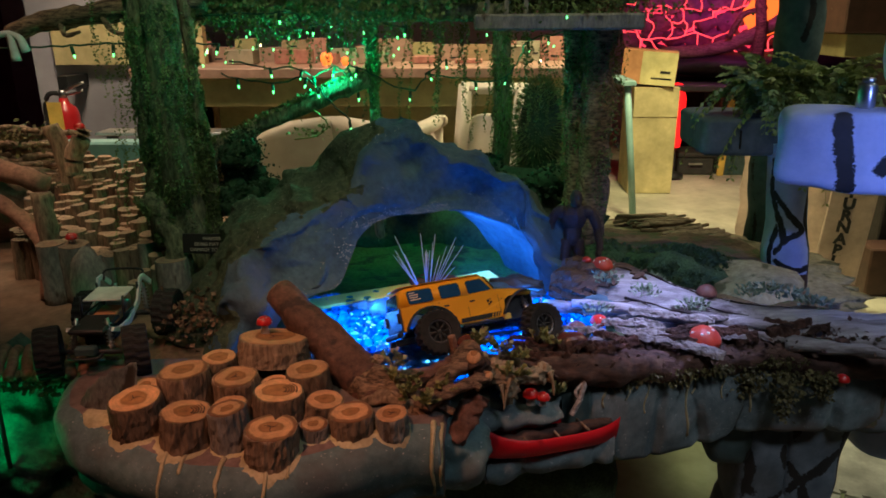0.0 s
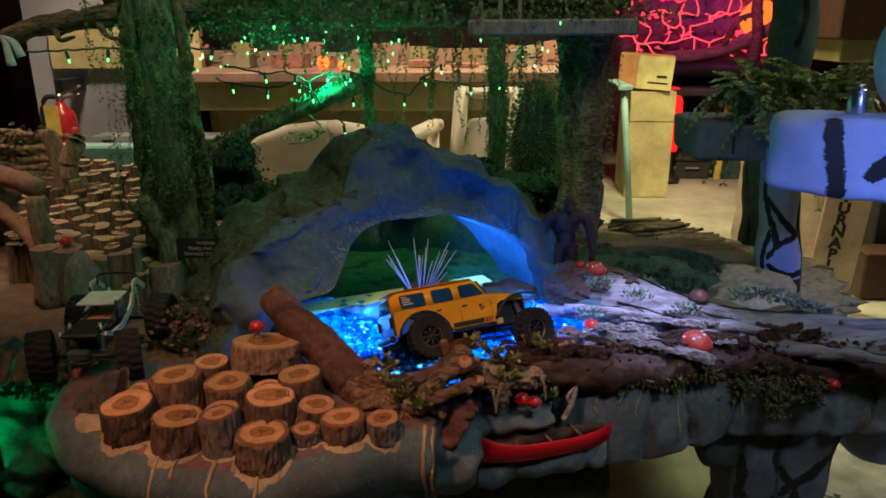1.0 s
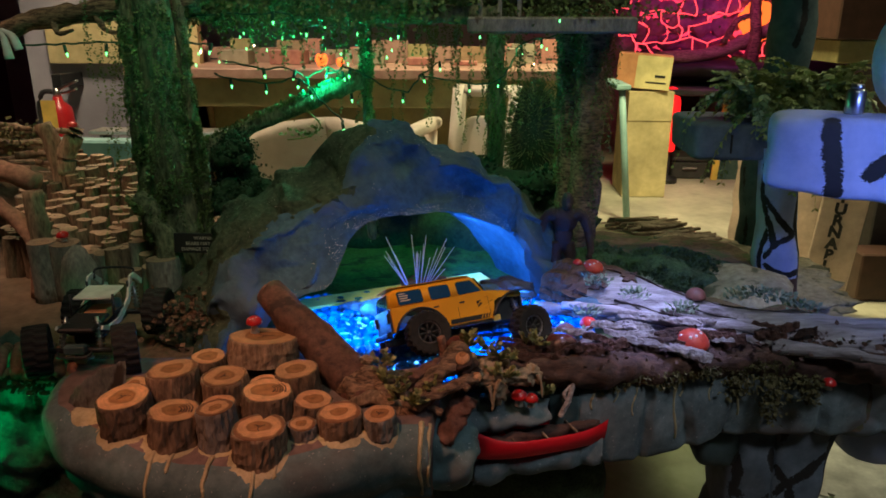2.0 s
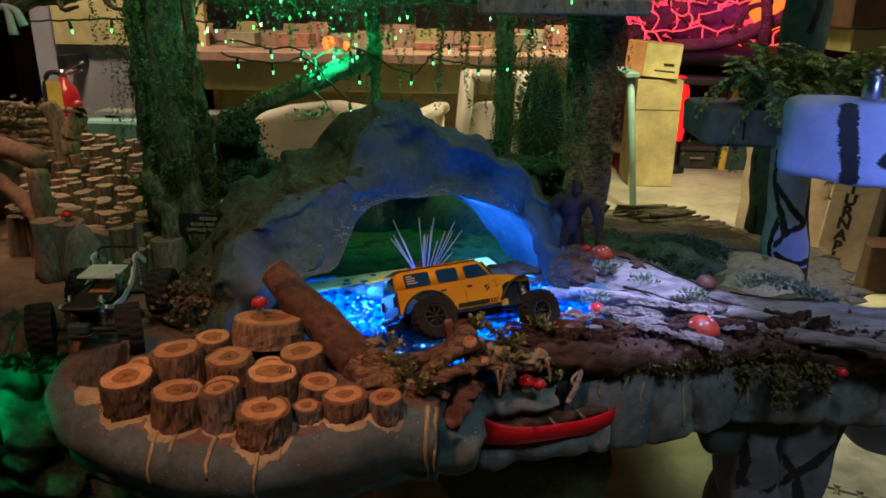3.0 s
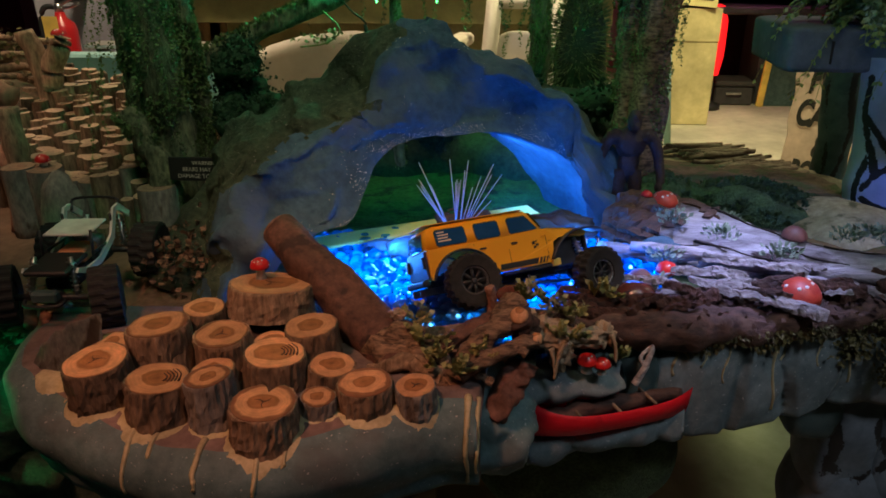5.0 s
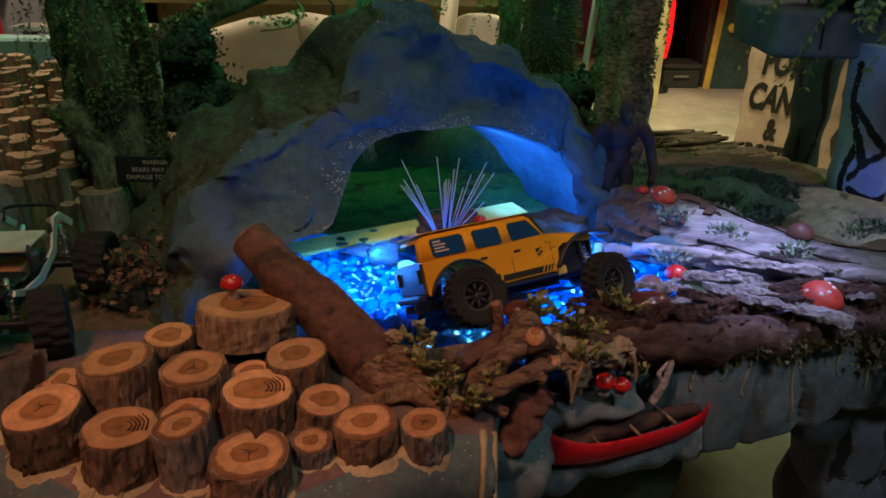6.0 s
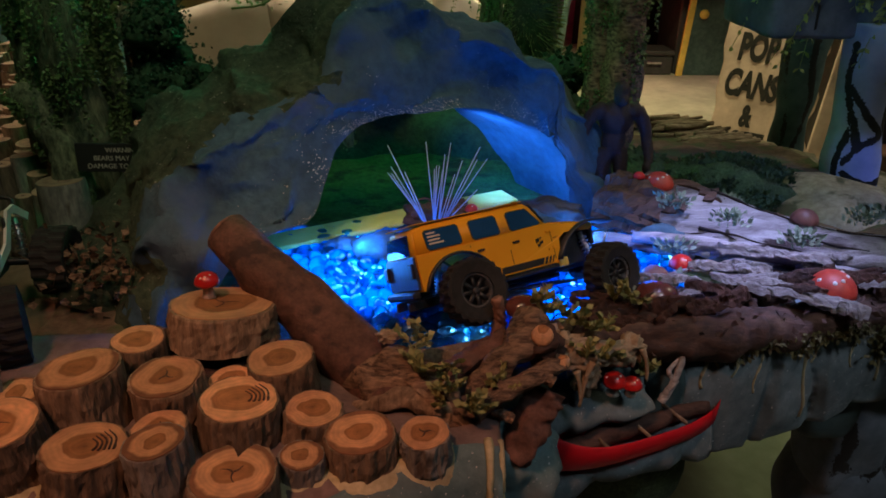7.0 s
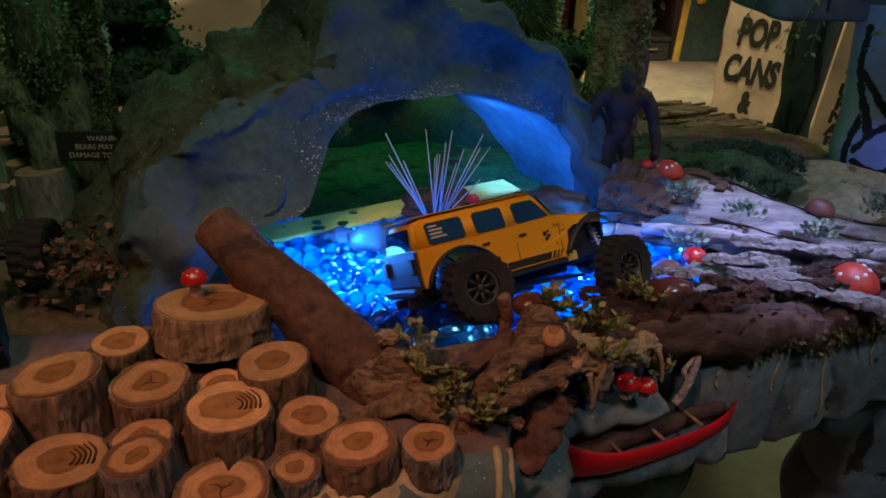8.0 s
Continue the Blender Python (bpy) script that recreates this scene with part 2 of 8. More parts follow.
M = dict(
    floor=mat("concrete_floor", (0.42, 0.38, 0.29), (0.50, 0.46, 0.36), 0.05, 0.6, 0.1),
    wall=mat("painted_wall", (0.30, 0.28, 0.33), (0.34, 0.32, 0.37), 0.08, 0.8, 0.1),
    # dark copy of the wall: the dimness of the room is in its colour
    shade_wall=mat("shade_wall", (0.05, 0.02, 0.02), (0.07, 0.03, 0.03), 0.1, 0.85, 0.1),
    foam_mat=mat("foam_mat", (0.55, 0.55, 0.5), (0.62, 0.62, 0.56), 0.01, 0.9, 0.4),
    rock=mat("painted_rock", (0.075, 0.135, 0.14), (0.14, 0.215, 0.22), 0.014, 0.75, 0.7, spots=(0.115, 0.125, 0.12), spot_size=0.10, spot_at=0.55, spot_soft=0.15, specks=(0.5, 0.52, 0.52)),
    rock_grey=mat("grey_painted_rock", (0.11, 0.15, 0.16), (0.19, 0.235, 0.245), 0.014, 0.95, 0.4, spots=(0.17, 0.15, 0.145), spot_size=0.10, spot_at=0.55, spot_soft=0.15, specks=(0.5, 0.52, 0.52)),
    rock_top=mat("rock_top", (0.15, 0.10, 0.088), (0.23, 0.16, 0.14), 0.012, 0.8, 0.5),
    arch=mat("arch_rock", (0.034, 0.076, 0.118), (0.062, 0.125, 0.185), 0.012, 0.85, 0.7, spots=(0.085, 0.125, 0.17), spot_size=0.12, spot_at=0.5, spot_soft=0.16, bump_dist=0.004, detail=9),
    arch_moss=mat("mossy_rock", (0.026, 0.044, 0.026), (0.078, 0.100, 0.058), 0.010, 0.9, 1.0, specks=(0.36, 0.36, 0.28), bump_dist=0.007, detail=10),
    foam_old=mat("stained_foam", (0.25, 0.17, 0.10), (0.44, 0.34, 0.22), 0.008, 0.65, 0.6),
    foam=mat("dried_foam", (0.40, 0.34, 0.18), (0.55, 0.48, 0.28), 0.006, 0.55, 0.4),
    soil=mat("soil", (0.10, 0.065, 0.04), (0.20, 0.14, 0.09), 0.012, 0.95, 0.9, spots=(0.08, 0.10, 0.04), spot_size=0.05, spot_at=0.52, bump_dist=0.004),
    bank=mat("rough_green_bank", (0.05, 0.09, 0.07), (0.13, 0.19, 0.15), 0.012, 0.9, 1.0, bump_dist=0.008, detail=10),
    sand=mat("sandy_soil", (0.26, 0.22, 0.13), (0.44, 0.38, 0.24), 0.012, 0.95, 0.8, spots=(0.10, 0.10, 0.05), spot_size=0.05, spot_at=0.56, bump_dist=0.003),
    path=mat("dirt_path", (0.12, 0.075, 0.045), (0.22, 0.14, 0.09), 0.03, 0.9, 0.6),
    mound=mat("mound_moss", (0.034, 0.070, 0.028), (0.10, 0.165, 0.070), 0.005, 0.95, 1.0, bump_dist=0.007, detail=10),
    grass=mat("turf", (0.03, 0.085, 0.022), (0.075, 0.18, 0.045), 0.008, 0.9, 1.0, spots=(0.014, 0.035, 0.014), spot_size=0.045, spot_at=0.54, spot_soft=0.12, bump_dist=0.010),
    pale=mat("pale_board", (0.58, 0.60, 0.13), (0.68, 0.68, 0.18), 0.02, 0.7, 0.2),
    bark=mat("bark", (0.12, 0.078, 0.048), (0.35, 0.235, 0.15), 0.006, 0.92, 1.0, random_hue=0.3, bump_dist=0.003, stretch=(1, 1, 0.25)),
    bark_grey=mat("grey_bark", (0.17, 0.155, 0.14), (0.33, 0.29, 0.25), 0.005, 0.92, 0.9, bump_dist=0.002, stretch=(1, 1, 0.4), spots=(0.10, 0.07, 0.05), spot_size=0.03, spot_at=0.6),
    bark_log=mat("weathered_bark", (0.13, 0.11, 0.115), (0.46, 0.43, 0.45), 0.020, 0.85, 1.0, bump_dist=0.010, stretch=(0.09, 1, 1), turn=25, contrast=0.15, detail=12, spots=(0.05, 0.032, 0.03), spot_size=0.05, spot_at=0.60, spot_soft=0.05),
    crack=mat("dark_crevice", (0.012, 0.008, 0.008), (0.03, 0.018, 0.016), 0.01, 0.95, 0.5),
    birch=mat("pale_inner_bark", (0.22, 0.18, 0.17), (0.58, 0.54, 0.52), 0.004, 0.8, 0.5, stretch=(0.25, 1, 1), turn=22, spots=(0.20, 0.13, 0.10), spot_size=0.03, spot_at=0.6),
    bark_brown=mat("red_brown_bark", (0.032, 0.016, 0.012), (0.115, 0.058, 0.040), 0.008, 0.75, 0.8, bump_dist=0.003, stretch=(0.4, 1, 1), spots=(0.13, 0.075, 0.05), spot_size=0.03, spot_at=0.62),
    bark_red=mat("red_bark", (0.20, 0.10, 0.065), (0.40, 0.20, 0.13), 0.010, 0.85, 0.6, bump_dist=0.002),
    bark_rust=mat("dark_rust_bark", (0.065, 0.030, 0.022), (0.19, 0.090, 0.062), 0.012, 0.8, 0.9, bump_dist=0.003, detail=10, spots=(0.05, 0.025, 0.02), spot_size=0.03, spot_at=0.58),
    drift=mat("driftwood", (0.055, 0.030, 0.019), (0.33, 0.205, 0.125), 0.0045, 0.85, 1.0, stretch=(0.22, 1, 1), bump_dist=0.003, contrast=0.12, detail=10),
    trunk=mat("tree_trunk", (0.05, 0.055, 0.03), (0.25, 0.24, 0.14), 0.007, 0.95, 1.0, bump_dist=0.006, stretch=(1, 1, 0.3)),
    rings=ring_wood("sawn_end", (0.36, 0.15, 0.05), (0.72, 0.37, 0.175), (0.28, 0.12, 0.055)),
    rings_pale=ring_wood("weathered_end", (0.30, 0.19, 0.12), (0.38, 0.25, 0.16), (0.10, 0.06, 0.04)),
    moss=mat("moss", (0.06, 0.055, 0.02), (0.16, 0.14, 0.05), 0.01, 0.95, 0.8),
    leaf=mat("leaf", (0.19, 0.24, 0.06), (0.38, 0.43, 0.14), 0.02, 0.5, 0.1),
    leaf_moss=mat("trailing_leaf", (0.080, 0.125, 0.034), (0.165, 0.215, 0.066), 0.02, 0.6, 0.1),
    leaf_sprig=mat("olive_sprig", (0.24, 0.25, 0.08), (0.40, 0.39, 0.15), 0.02, 0.6, 0.1),
    leaf_dark=mat("dark_foam_leaf", (0.015, 0.035, 0.015), (0.035, 0.07, 0.03), 0.008, 0.95, 0.8),
    leaf_pale=mat("pale_sprig", (0.17, 0.23, 0.15), (0.30, 0.37, 0.26), 0.01, 0.7, 0.1),
    red=mat("red_cap", (0.50, 0.012, 0.012), (0.60, 0.02, 0.015), 0.02, 0.3, 0.05, coat=0.3),
    redor=mat("orange_red_cap", (0.36, 0.025, 0.018), (0.50, 0.060, 0.030), 0.012, 0.5, 0.2),
    brown_cap=mat("brown_cap", (0.13, 0.05, 0.04), (0.22, 0.09, 0.07), 0.012, 0.5, 0.2),
    white=mat("white_paint", (0.68, 0.66, 0.62), (0.78, 0.76, 0.72), 0.01, 0.6, 0.1),
    canoe=mat("red_plastic", (0.74, 0.014, 0.03), (0.80, 0.02, 0.035), 0.03, 0.4, 0.05),
    ape=mat("dark_figure", (0.018, 0.009, 0.011), (0.05, 0.026, 0.028), 0.003, 0.6, 1.0),
    orange=mat("orange_body", (0.82, 0.365, 0.008), (0.88, 0.40, 0.012), 0.05, 0.45, 0.02, coat=0.06),
    # tail of the orange car: blue light and shade are in this colour
    tail_blue=mat("tail_blue_shade", (0.03, 0.035, 0.06), (0.05, 0.06, 0.10), 0.02, 0.5, 0.1),
    black=mat("black_plastic", (0.012, 0.012, 0.013), (0.022, 0.022, 0.024), 0.01, 0.5, 0.1),
    nut=mat("nut_shell", (0.075, 0.020, 0.014), (0.16, 0.05, 0.035), 0.012, 0.25, 0.15, coat=0.5),
    rim_grey=mat("grey_rim", (0.22, 0.22, 0.22), (0.30, 0.30, 0.30), 0.01, 0.4, 0.05, metal=0.6),
    rubber=mat("rubber", (0.009, 0.008, 0.008), (0.020, 0.018, 0.017), 0.006, 0.85, 0.3),
    # the river's blue glow through the cabin is put into the glass colour
    glass=mat("blue_glow_window", (0.012, 0.055, 0.15), (0.02, 0.08, 0.21), 0.05, 0.06, 0.0, coat=1.0),
    steel=mat("steel", (0.45, 0.45, 0.46), (0.6, 0.6, 0.62), 0.01, 0.3, 0.05, metal=1.0),
    stick=mat("dry_stick", (0.20, 0.14, 0.09), (0.46, 0.34, 0.24), 0.005, 0.85, 0.8, stretch=(0.3, 1, 1)),
    mint=mat("green_mat", (0.26, 0.30, 0.17), (0.33, 0.37, 0.22), 0.05, 0.8, 0.2),
    card=mat("cardboard", (0.52, 0.42, 0.20), (0.60, 0.49, 0.25), 0.03, 0.85, 0.15),
    card_pink=mat("pinkish_print", (0.30, 0.11, 0.09), (0.42, 0.19, 0.14), 0.03, 0.7, 0.1),
    paper_peach=mat("peach_paper", (0.25, 0.135, 0.10), (0.32, 0.19, 0.14), 0.03, 0.8, 0.1),
    paper_cream=mat("cream_paper", (0.26, 0.22, 0.15), (0.33, 0.28, 0.20), 0.03, 0.8, 0.1),
    neon_print=mat("red_print", (0.55, 0.06, 0.05), (0.65, 0.10, 0.07), 0.02, 0.7, 0.05),
    card_orange=mat("orange_cardboard", (0.55, 0.24, 0.10), (0.62, 0.29, 0.13), 0.03, 0.85, 0.15),
    card_label=mat("yellow_label", (0.62, 0.52, 0.22), (0.7, 0.6, 0.28), 0.03, 0.7, 0.1),
    sign_wood=mat("pale_sign_board", (0.52, 0.38, 0.31), (0.62, 0.47, 0.39), 0.03, 0.8, 0.2),
    ink=mat("black_ink", (0.012, 0.011, 0.010), (0.02, 0.018, 0.016), 0.02, 0.7, 0.0),
    paint_blue=mat("pale_blue_paint", (0.36, 0.42, 0.62), (0.47, 0.52, 0.70), 0.03, 0.7, 0.4, bump_dist=0.002),
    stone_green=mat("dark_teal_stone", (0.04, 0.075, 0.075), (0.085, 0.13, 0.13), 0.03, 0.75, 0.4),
    stone_blue=mat("slate_blue_stone", (0.09, 0.115, 0.135), (0.16, 0.19, 0.22), 0.03, 0.75, 0.4),
    wood=mat("varnished_wood", (0.20, 0.12, 0.06), (0.32, 0.20, 0.11), 0.02, 0.5, 0.2, stretch=(0.2, 1, 1)),
    counter=mat("counter_top", (0.36, 0.20, 0.155), (0.43, 0.26, 0.20), 0.03, 0.4, 0.05),
    desk=mat("desk_front", (0.24, 0.20, 0.08), (0.32, 0.265, 0.11), 0.05, 0.6, 0.1),
    dark=mat("dark_board", (0.03, 0.028, 0.03), (0.05, 0.046, 0.048), 0.03, 0.6, 0.1),
    cream=mat("cream_plastic", (0.52, 0.44, 0.36), (0.58, 0.50, 0.42), 0.05, 0.45, 0.05),
    teal=mat("teal_metal", (0.22, 0.38, 0.36), (0.28, 0.45, 0.42), 0.03, 0.5, 0.1),
    ext_red=mat("enamel_red", (0.45, 0.012, 0.015), (0.5, 0.016, 0.02), 0.05, 0.3, 0.02, coat=0.4),
    tag=mat("yellow_tag", (0.75, 0.48, 0.08), (0.80, 0.54, 0.11), 0.02, 0.7, 0.05),
    purple=mat("purple_rock", (0.20, 0.10, 0.20), (0.35, 0.18, 0.33), 0.03, 0.8, 0.8, bump_dist=0.01),
    pebble=pebble_glass("blue_glass"),
    led_blue=glow("blue_light", (0.02, 0.26, 1.0), 5.0),
    led_spark=glow("blue_white_light", (0.35, 0.75, 1.0), 14.0),
    led_green=glow("green_bulb", (0.20, 1.0, 0.27), 3.2),
    led_warm=glow("warm_bulb", (1.0, 0.62, 0.35), 10.0),
    wire=mat("green_wire", (0.01, 0.06, 0.03), (0.02, 0.09, 0.045), 0.01, 0.5, 0.0),
    neon=glow("red_neon", (1.0, 0.06, 0.07), 2.2),
    lava_glow=glow("lava_glow", (1.0, 0.05, 0.10), 1.3),
    neon_orange=glow("orange_neon", (1.0, 0.16, 0.02), 1.6),
    brown_panel=mat("dark_brown_panel", (0.055, 0.025, 0.018), (0.085, 0.04, 0.028), 0.05, 0.5, 0.1),
    lamp_red=glow("red_lamp", (1.0, 0.01, 0.01), 1.2),
)

M["orange"].node_tree.nodes["Principled BSDF"].inputs["Specular IOR Level"].default_value = 0.22

# ---- building blocks ----
from mathutils.bvhtree import BVHTree

SPOT = {}


def thing(name, at, label, category, group="", kind="", turn=None):
    """A top-level thing: an Empty at its base."""
    ob = new(name)
    ob.empty_display_size = 0.02
    m = Matrix.Translation(at) if turn is None else Matrix.Translation(at) @ turn
    ob.matrix_basis = m
    SPOT[ob.name] = m
    return tagged(ob, label, category, group, kind)


def part(name, bm, material, parent=None, label="", local=False, smooth=True):
    """Links a bmesh as one mesh object. Coordinates are the world's, or with local=True those of the thing."""
    if parent is not None and not local:
        bm.transform(SPOT[parent.name].inverted())
    bmesh.ops.recalc_face_normals(bm, faces=bm.faces)
    me = bpy.data.meshes.new(name)
    for f in bm.faces:
        f.smooth = smooth
    bm.to_mesh(me)
    bm.free()
    for one in (material if isinstance(material, (list, tuple)) else [material]):
        me.materials.append(one)
    ob = new(name, me)
    if parent is not None:
        ob.parent = parent
        SPOT[ob.name] = SPOT[parent.name]
    if label:
        ob["label"] = label
    return ob


def solid(name, bm, material, label, category, kind="", group="", smooth=True):
    """A thing of one mesh, in world coordinates, its origin at the middle of its base."""
    lo = Vector([min(v.co[i] for v in bm.verts) for i in range(3)])
    hi = Vector([max(v.co[i] for v in bm.verts) for i in range(3)])
    at = Vector(((lo.x + hi.x) / 2, (lo.y + hi.y) / 2, lo.z))
    bmesh.ops.translate(bm, verts=bm.verts, vec=-at)
    ob = part(name, bm, material, smooth=smooth)
    ob.location = at
    SPOT[ob.name] = Matrix.Translation(at)
    return tagged(ob, label, category, group, kind)


def wobble(p, freq, amp, seed=0):
    q = Vector(p) * freq + Vector((seed * 3.7, seed * 1.3, seed * 2.1))
    return Vector((noise.noise(q), noise.noise(q + Vector((9, 3, 5))), noise.noise(q + Vector((2, 8, 4))))) * amp


def tube(pts, radii, seg=12, rough=0.0, freq=40, seed=0, bm=None, cap=True, mi=0):
    """A round limb along points with a radius at each."""
    bm = bm or bmesh.new()
    pts = [Vector(p) for p in pts]
    if not isinstance(radii, (list, tuple)):
        radii = [radii] * len(pts)
    rings = []
    up = Vector((0, 0, 1))
    for i, p in enumerate(pts):
        d = (pts[min(i + 1, len(pts) - 1)] - pts[max(i - 1, 0)]).normalized()
        side = d.cross(up if abs(d.dot(up)) < 0.95 else Vector((1, 0, 0))).normalized()
        top = side.cross(d)
        ring = []
        for k in range(seg):
            a = 2 * math.pi * k / seg
            q = (side * math.cos(a) + top * math.sin(a)) * radii[i]
            if rough:
                q *= 1 + rough * noise.noise((p + q) * freq + Vector((seed, seed * 2, 0)))
            ring.append(bm.verts.new(p + q))
        rings.append(ring)
    for a, b in zip(rings, rings[1:]):
        for k in range(seg):
            f = bm.faces.new((a[k], a[(k + 1) % seg], b[(k + 1) % seg], b[k]))
            f.material_index = mi
    if cap:
        bm.faces.new(rings[0]).material_index = mi
        bm.faces.new(rings[-1]).material_index = mi
    return bm


def smooth_path(pts, n):
    """n points along a Catmull-Rom curve through the given ones."""
    p = [Vector(q) for q in pts]
    p = [p[0] * 2 - p[1]] + p + [p[-1] * 2 - p[-2]]
    out = []
    for i in range(n):
        u = i / (n - 1) * (len(p) - 3)
        k = min(int(u), len(p) - 4)
        t = u - k
        a, b, c, d = p[k:k + 4]
        out.append(0.5 * (2 * b + (c - a) * t + (2 * a - 5 * b + 4 * c - d) * t * t + (3 * b - a - 3 * c + d) * t ** 3))
    return out


def limb(pts, r0, r1, n=14, seg=10, rough=0.25, freq=45, seed=0, bm=None):
    path = smooth_path(pts, n)
    path = [p + wobble(p, 25, r0 * 0.25, seed) for p in path]
    return tube(path, [r0 + (r1 - r0) * i / (n - 1) for i in range(n)], seg, rough, freq, seed, bm)


def blob(at, size, sub=3, rough=0.25, freq=3.0, seed=0, bm=None, flat=None):
    """A lump of rock or moss: a sphere pushed about by noise; flat: cut level at that height."""
    bm = bm or bmesh.new()
    made = bmesh.ops.create_icosphere(bm, subdivisions=sub, radius=1)["verts"]
    for v in made:
        n1 = noise.fractal(v.co * freq * 0.5 + Vector((seed * 5.1, seed, -seed)), 1.0, 2.0, 4)
        v.co *= 1 + rough * n1
        v.co = Vector((v.co.x * size[0], v.co.y * size[1], v.co.z * size[2])) + Vector(at)
        if flat is not None and v.co.z < flat:
            v.co.z = flat
    return bm


def block(lo, hi, bevel=0.0, bm=None, m=None, seg=1):
    bm = bm or bmesh.new()
    c = [(a + b) / 2 for a, b in zip(lo, hi)]
    s = [b - a for a, b in zip(lo, hi)]
    mm = Matrix.Translation(c) @ Matrix.Diagonal((*s, 1))
    made = bmesh.ops.create_cube(bm, size=1, matrix=(m @ mm) if m is not None else mm)["verts"]
    if bevel:
        edges = list({e for v in made for e in v.link_edges})
        bmesh.ops.bevel(bm, geom=edges, offset=bevel, segments=seg, affect="EDGES")
    return bm


def pillow(at, half, power=4.0, sub=4, rough=0.04, freq=20, seed=0, m=None, bm=None):
    """A block with well rounded corners and a slightly uneven skin."""
    bm = bm or bmesh.new()
    made = bmesh.ops.create_icosphere(bm, subdivisions=sub, radius=1)["verts"]
    for v in made:
        d = v.co.normalized()
        s = 1 / (abs(d.x) ** power + abs(d.y) ** power + abs(d.z) ** power) ** (1 / power)
        q = Vector((d.x * s * half[0], d.y * s * half[1], d.z * s * half[2]))
        q += wobble(q + Vector(at), freq, min(half) * rough * 2, seed)
        v.co = (m @ q if m is not None else q) + Vector(at)
    return bm


def lathe(profile, seg=20, bm=None, m=None):
    """A solid of revolution about z from (radius, height) pairs."""
    bm = bm or bmesh.new()
    rings = []
    for r, z in profile:
        ring = [Vector((r * math.cos(2 * math.pi * k / seg), r * math.sin(2 * math.pi * k / seg), z)) for k in range(seg)]
        rings.append([bm.verts.new(m @ v if m is not None else v) for v in ring])
    for a, b in zip(rings, rings[1:]):
        for k in range(seg):
            bm.faces.new((a[k], a[(k + 1) % seg], b[(k + 1) % seg], b[k]))
    bm.faces.new(rings[0])
    bm.faces.new(rings[-1])
    return bm


def leaf(bm, at, d, size, rng, wide=0.45):
    """A leaf folded along its middle."""
    d = Vector(d).normalized()
    side = d.cross(Vector((rng.uniform(-1, 1), rng.uniform(-1, 1), rng.uniform(-1, 1)))).normalized()
    nrm = d.cross(side)
    at = Vector(at)
    a, b = bm.verts.new(at), bm.verts.new(at + d * size)
    mid = at + d * size * 0.5 + nrm * size * 0.08
    c, e = bm.verts.new(mid + side * size * wide), bm.verts.new(mid - side * size * wide)
    bm.faces.new((a, c, b))
    bm.faces.new((a, b, e))


def extrude_profile(pts, lo, hi, bm=None, axis="y"):
    """A flat outline of (x, z) given thickness along y."""
    bm = bm or bmesh.new()
    a = [bm.verts.new((x, lo, z)) for x, z in pts]
    b = [bm.verts.new((x, hi, z)) for x, z in pts]
    n = len(pts)
    bm.faces.new(a)
    bm.faces.new(list(reversed(b)))
    for k in range(n):
        bm.faces.new((a[k], a[(k + 1) % n], b[(k + 1) % n], b[k]))
    return bm


def words(name, text, size, material, parent, m, depth=0.002, bold=0.0):
    """Raised letters as one mesh; m: their place on the thing."""
    cu = bpy.data.curves.new(name, "FONT")
    cu.body, cu.size, cu.extrude, cu.align_x = text, size, depth, "CENTER"
    cu.offset = bold
    tmp = bpy.data.objects.new(name, cu)
    me = bpy.data.meshes.new_from_object(tmp)
    bpy.data.objects.remove(tmp)
    bpy.data.curves.remove(cu)
    me.transform(m)
    me.materials.clear()
    me.materials.append(material)
    ob = new(name, me)
    ob.parent = parent
    SPOT[ob.name] = SPOT[parent.name]
    return ob



def brush(bm, lines, width, seed=0, slot=1):
    """Faces within a ragged width of the given lines take the paint of another slot."""
    segs = []
    for line in lines:
        pts = smooth_path(line, 4 * len(line))
        segs += list(zip(pts, pts[1:]))

    def gap(c):
        best = 1e9
        for a, b in segs:
            d = b - a
            u = max(0, min(1, (c - a).dot(d) / max(d.length_squared, 1e-9)))
            best = min(best, (c - a - d * u).length)
        return best
    for f in list(bm.faces):
        f.tag = gap(f.calc_center_median()) < width * 1.9
    edges = list({e for f in bm.faces if f.tag for e in f.edges})
    bmesh.ops.subdivide_edges(bm, edges=edges, cuts=3, use_grid_fill=True)
    for f in bm.faces:
        c = f.calc_center_median()
        d = gap(c)
        if d < width * 2 and d < width * (1 + 0.3 * noise.noise(c * 70 + Vector((seed, 0, 0))) + 0.3 * noise.noise(c * 420)):
            f.material_index = slot
    return bm


def trunk_skin(path, radii, seg, n, rough, seed):
    pts = smooth_path(path, n)
    m = len(radii) - 1
    rr = []
    for i in range(n):
        u = i / (n - 1) * m
        k = min(int(u), m - 1)
        rr.append(radii[k] + (radii[k + 1] - radii[k]) * (u - k))
    return tube(pts, rr, seg, rough, 18, seed)
# ---- the room ----
rng = random.Random(5)


def slab(name, lo, hi, material, label, category, kind="structure", bevel=0.0):
    return solid(name, block(lo, hi, bevel), material, label, category, kind, smooth=False)


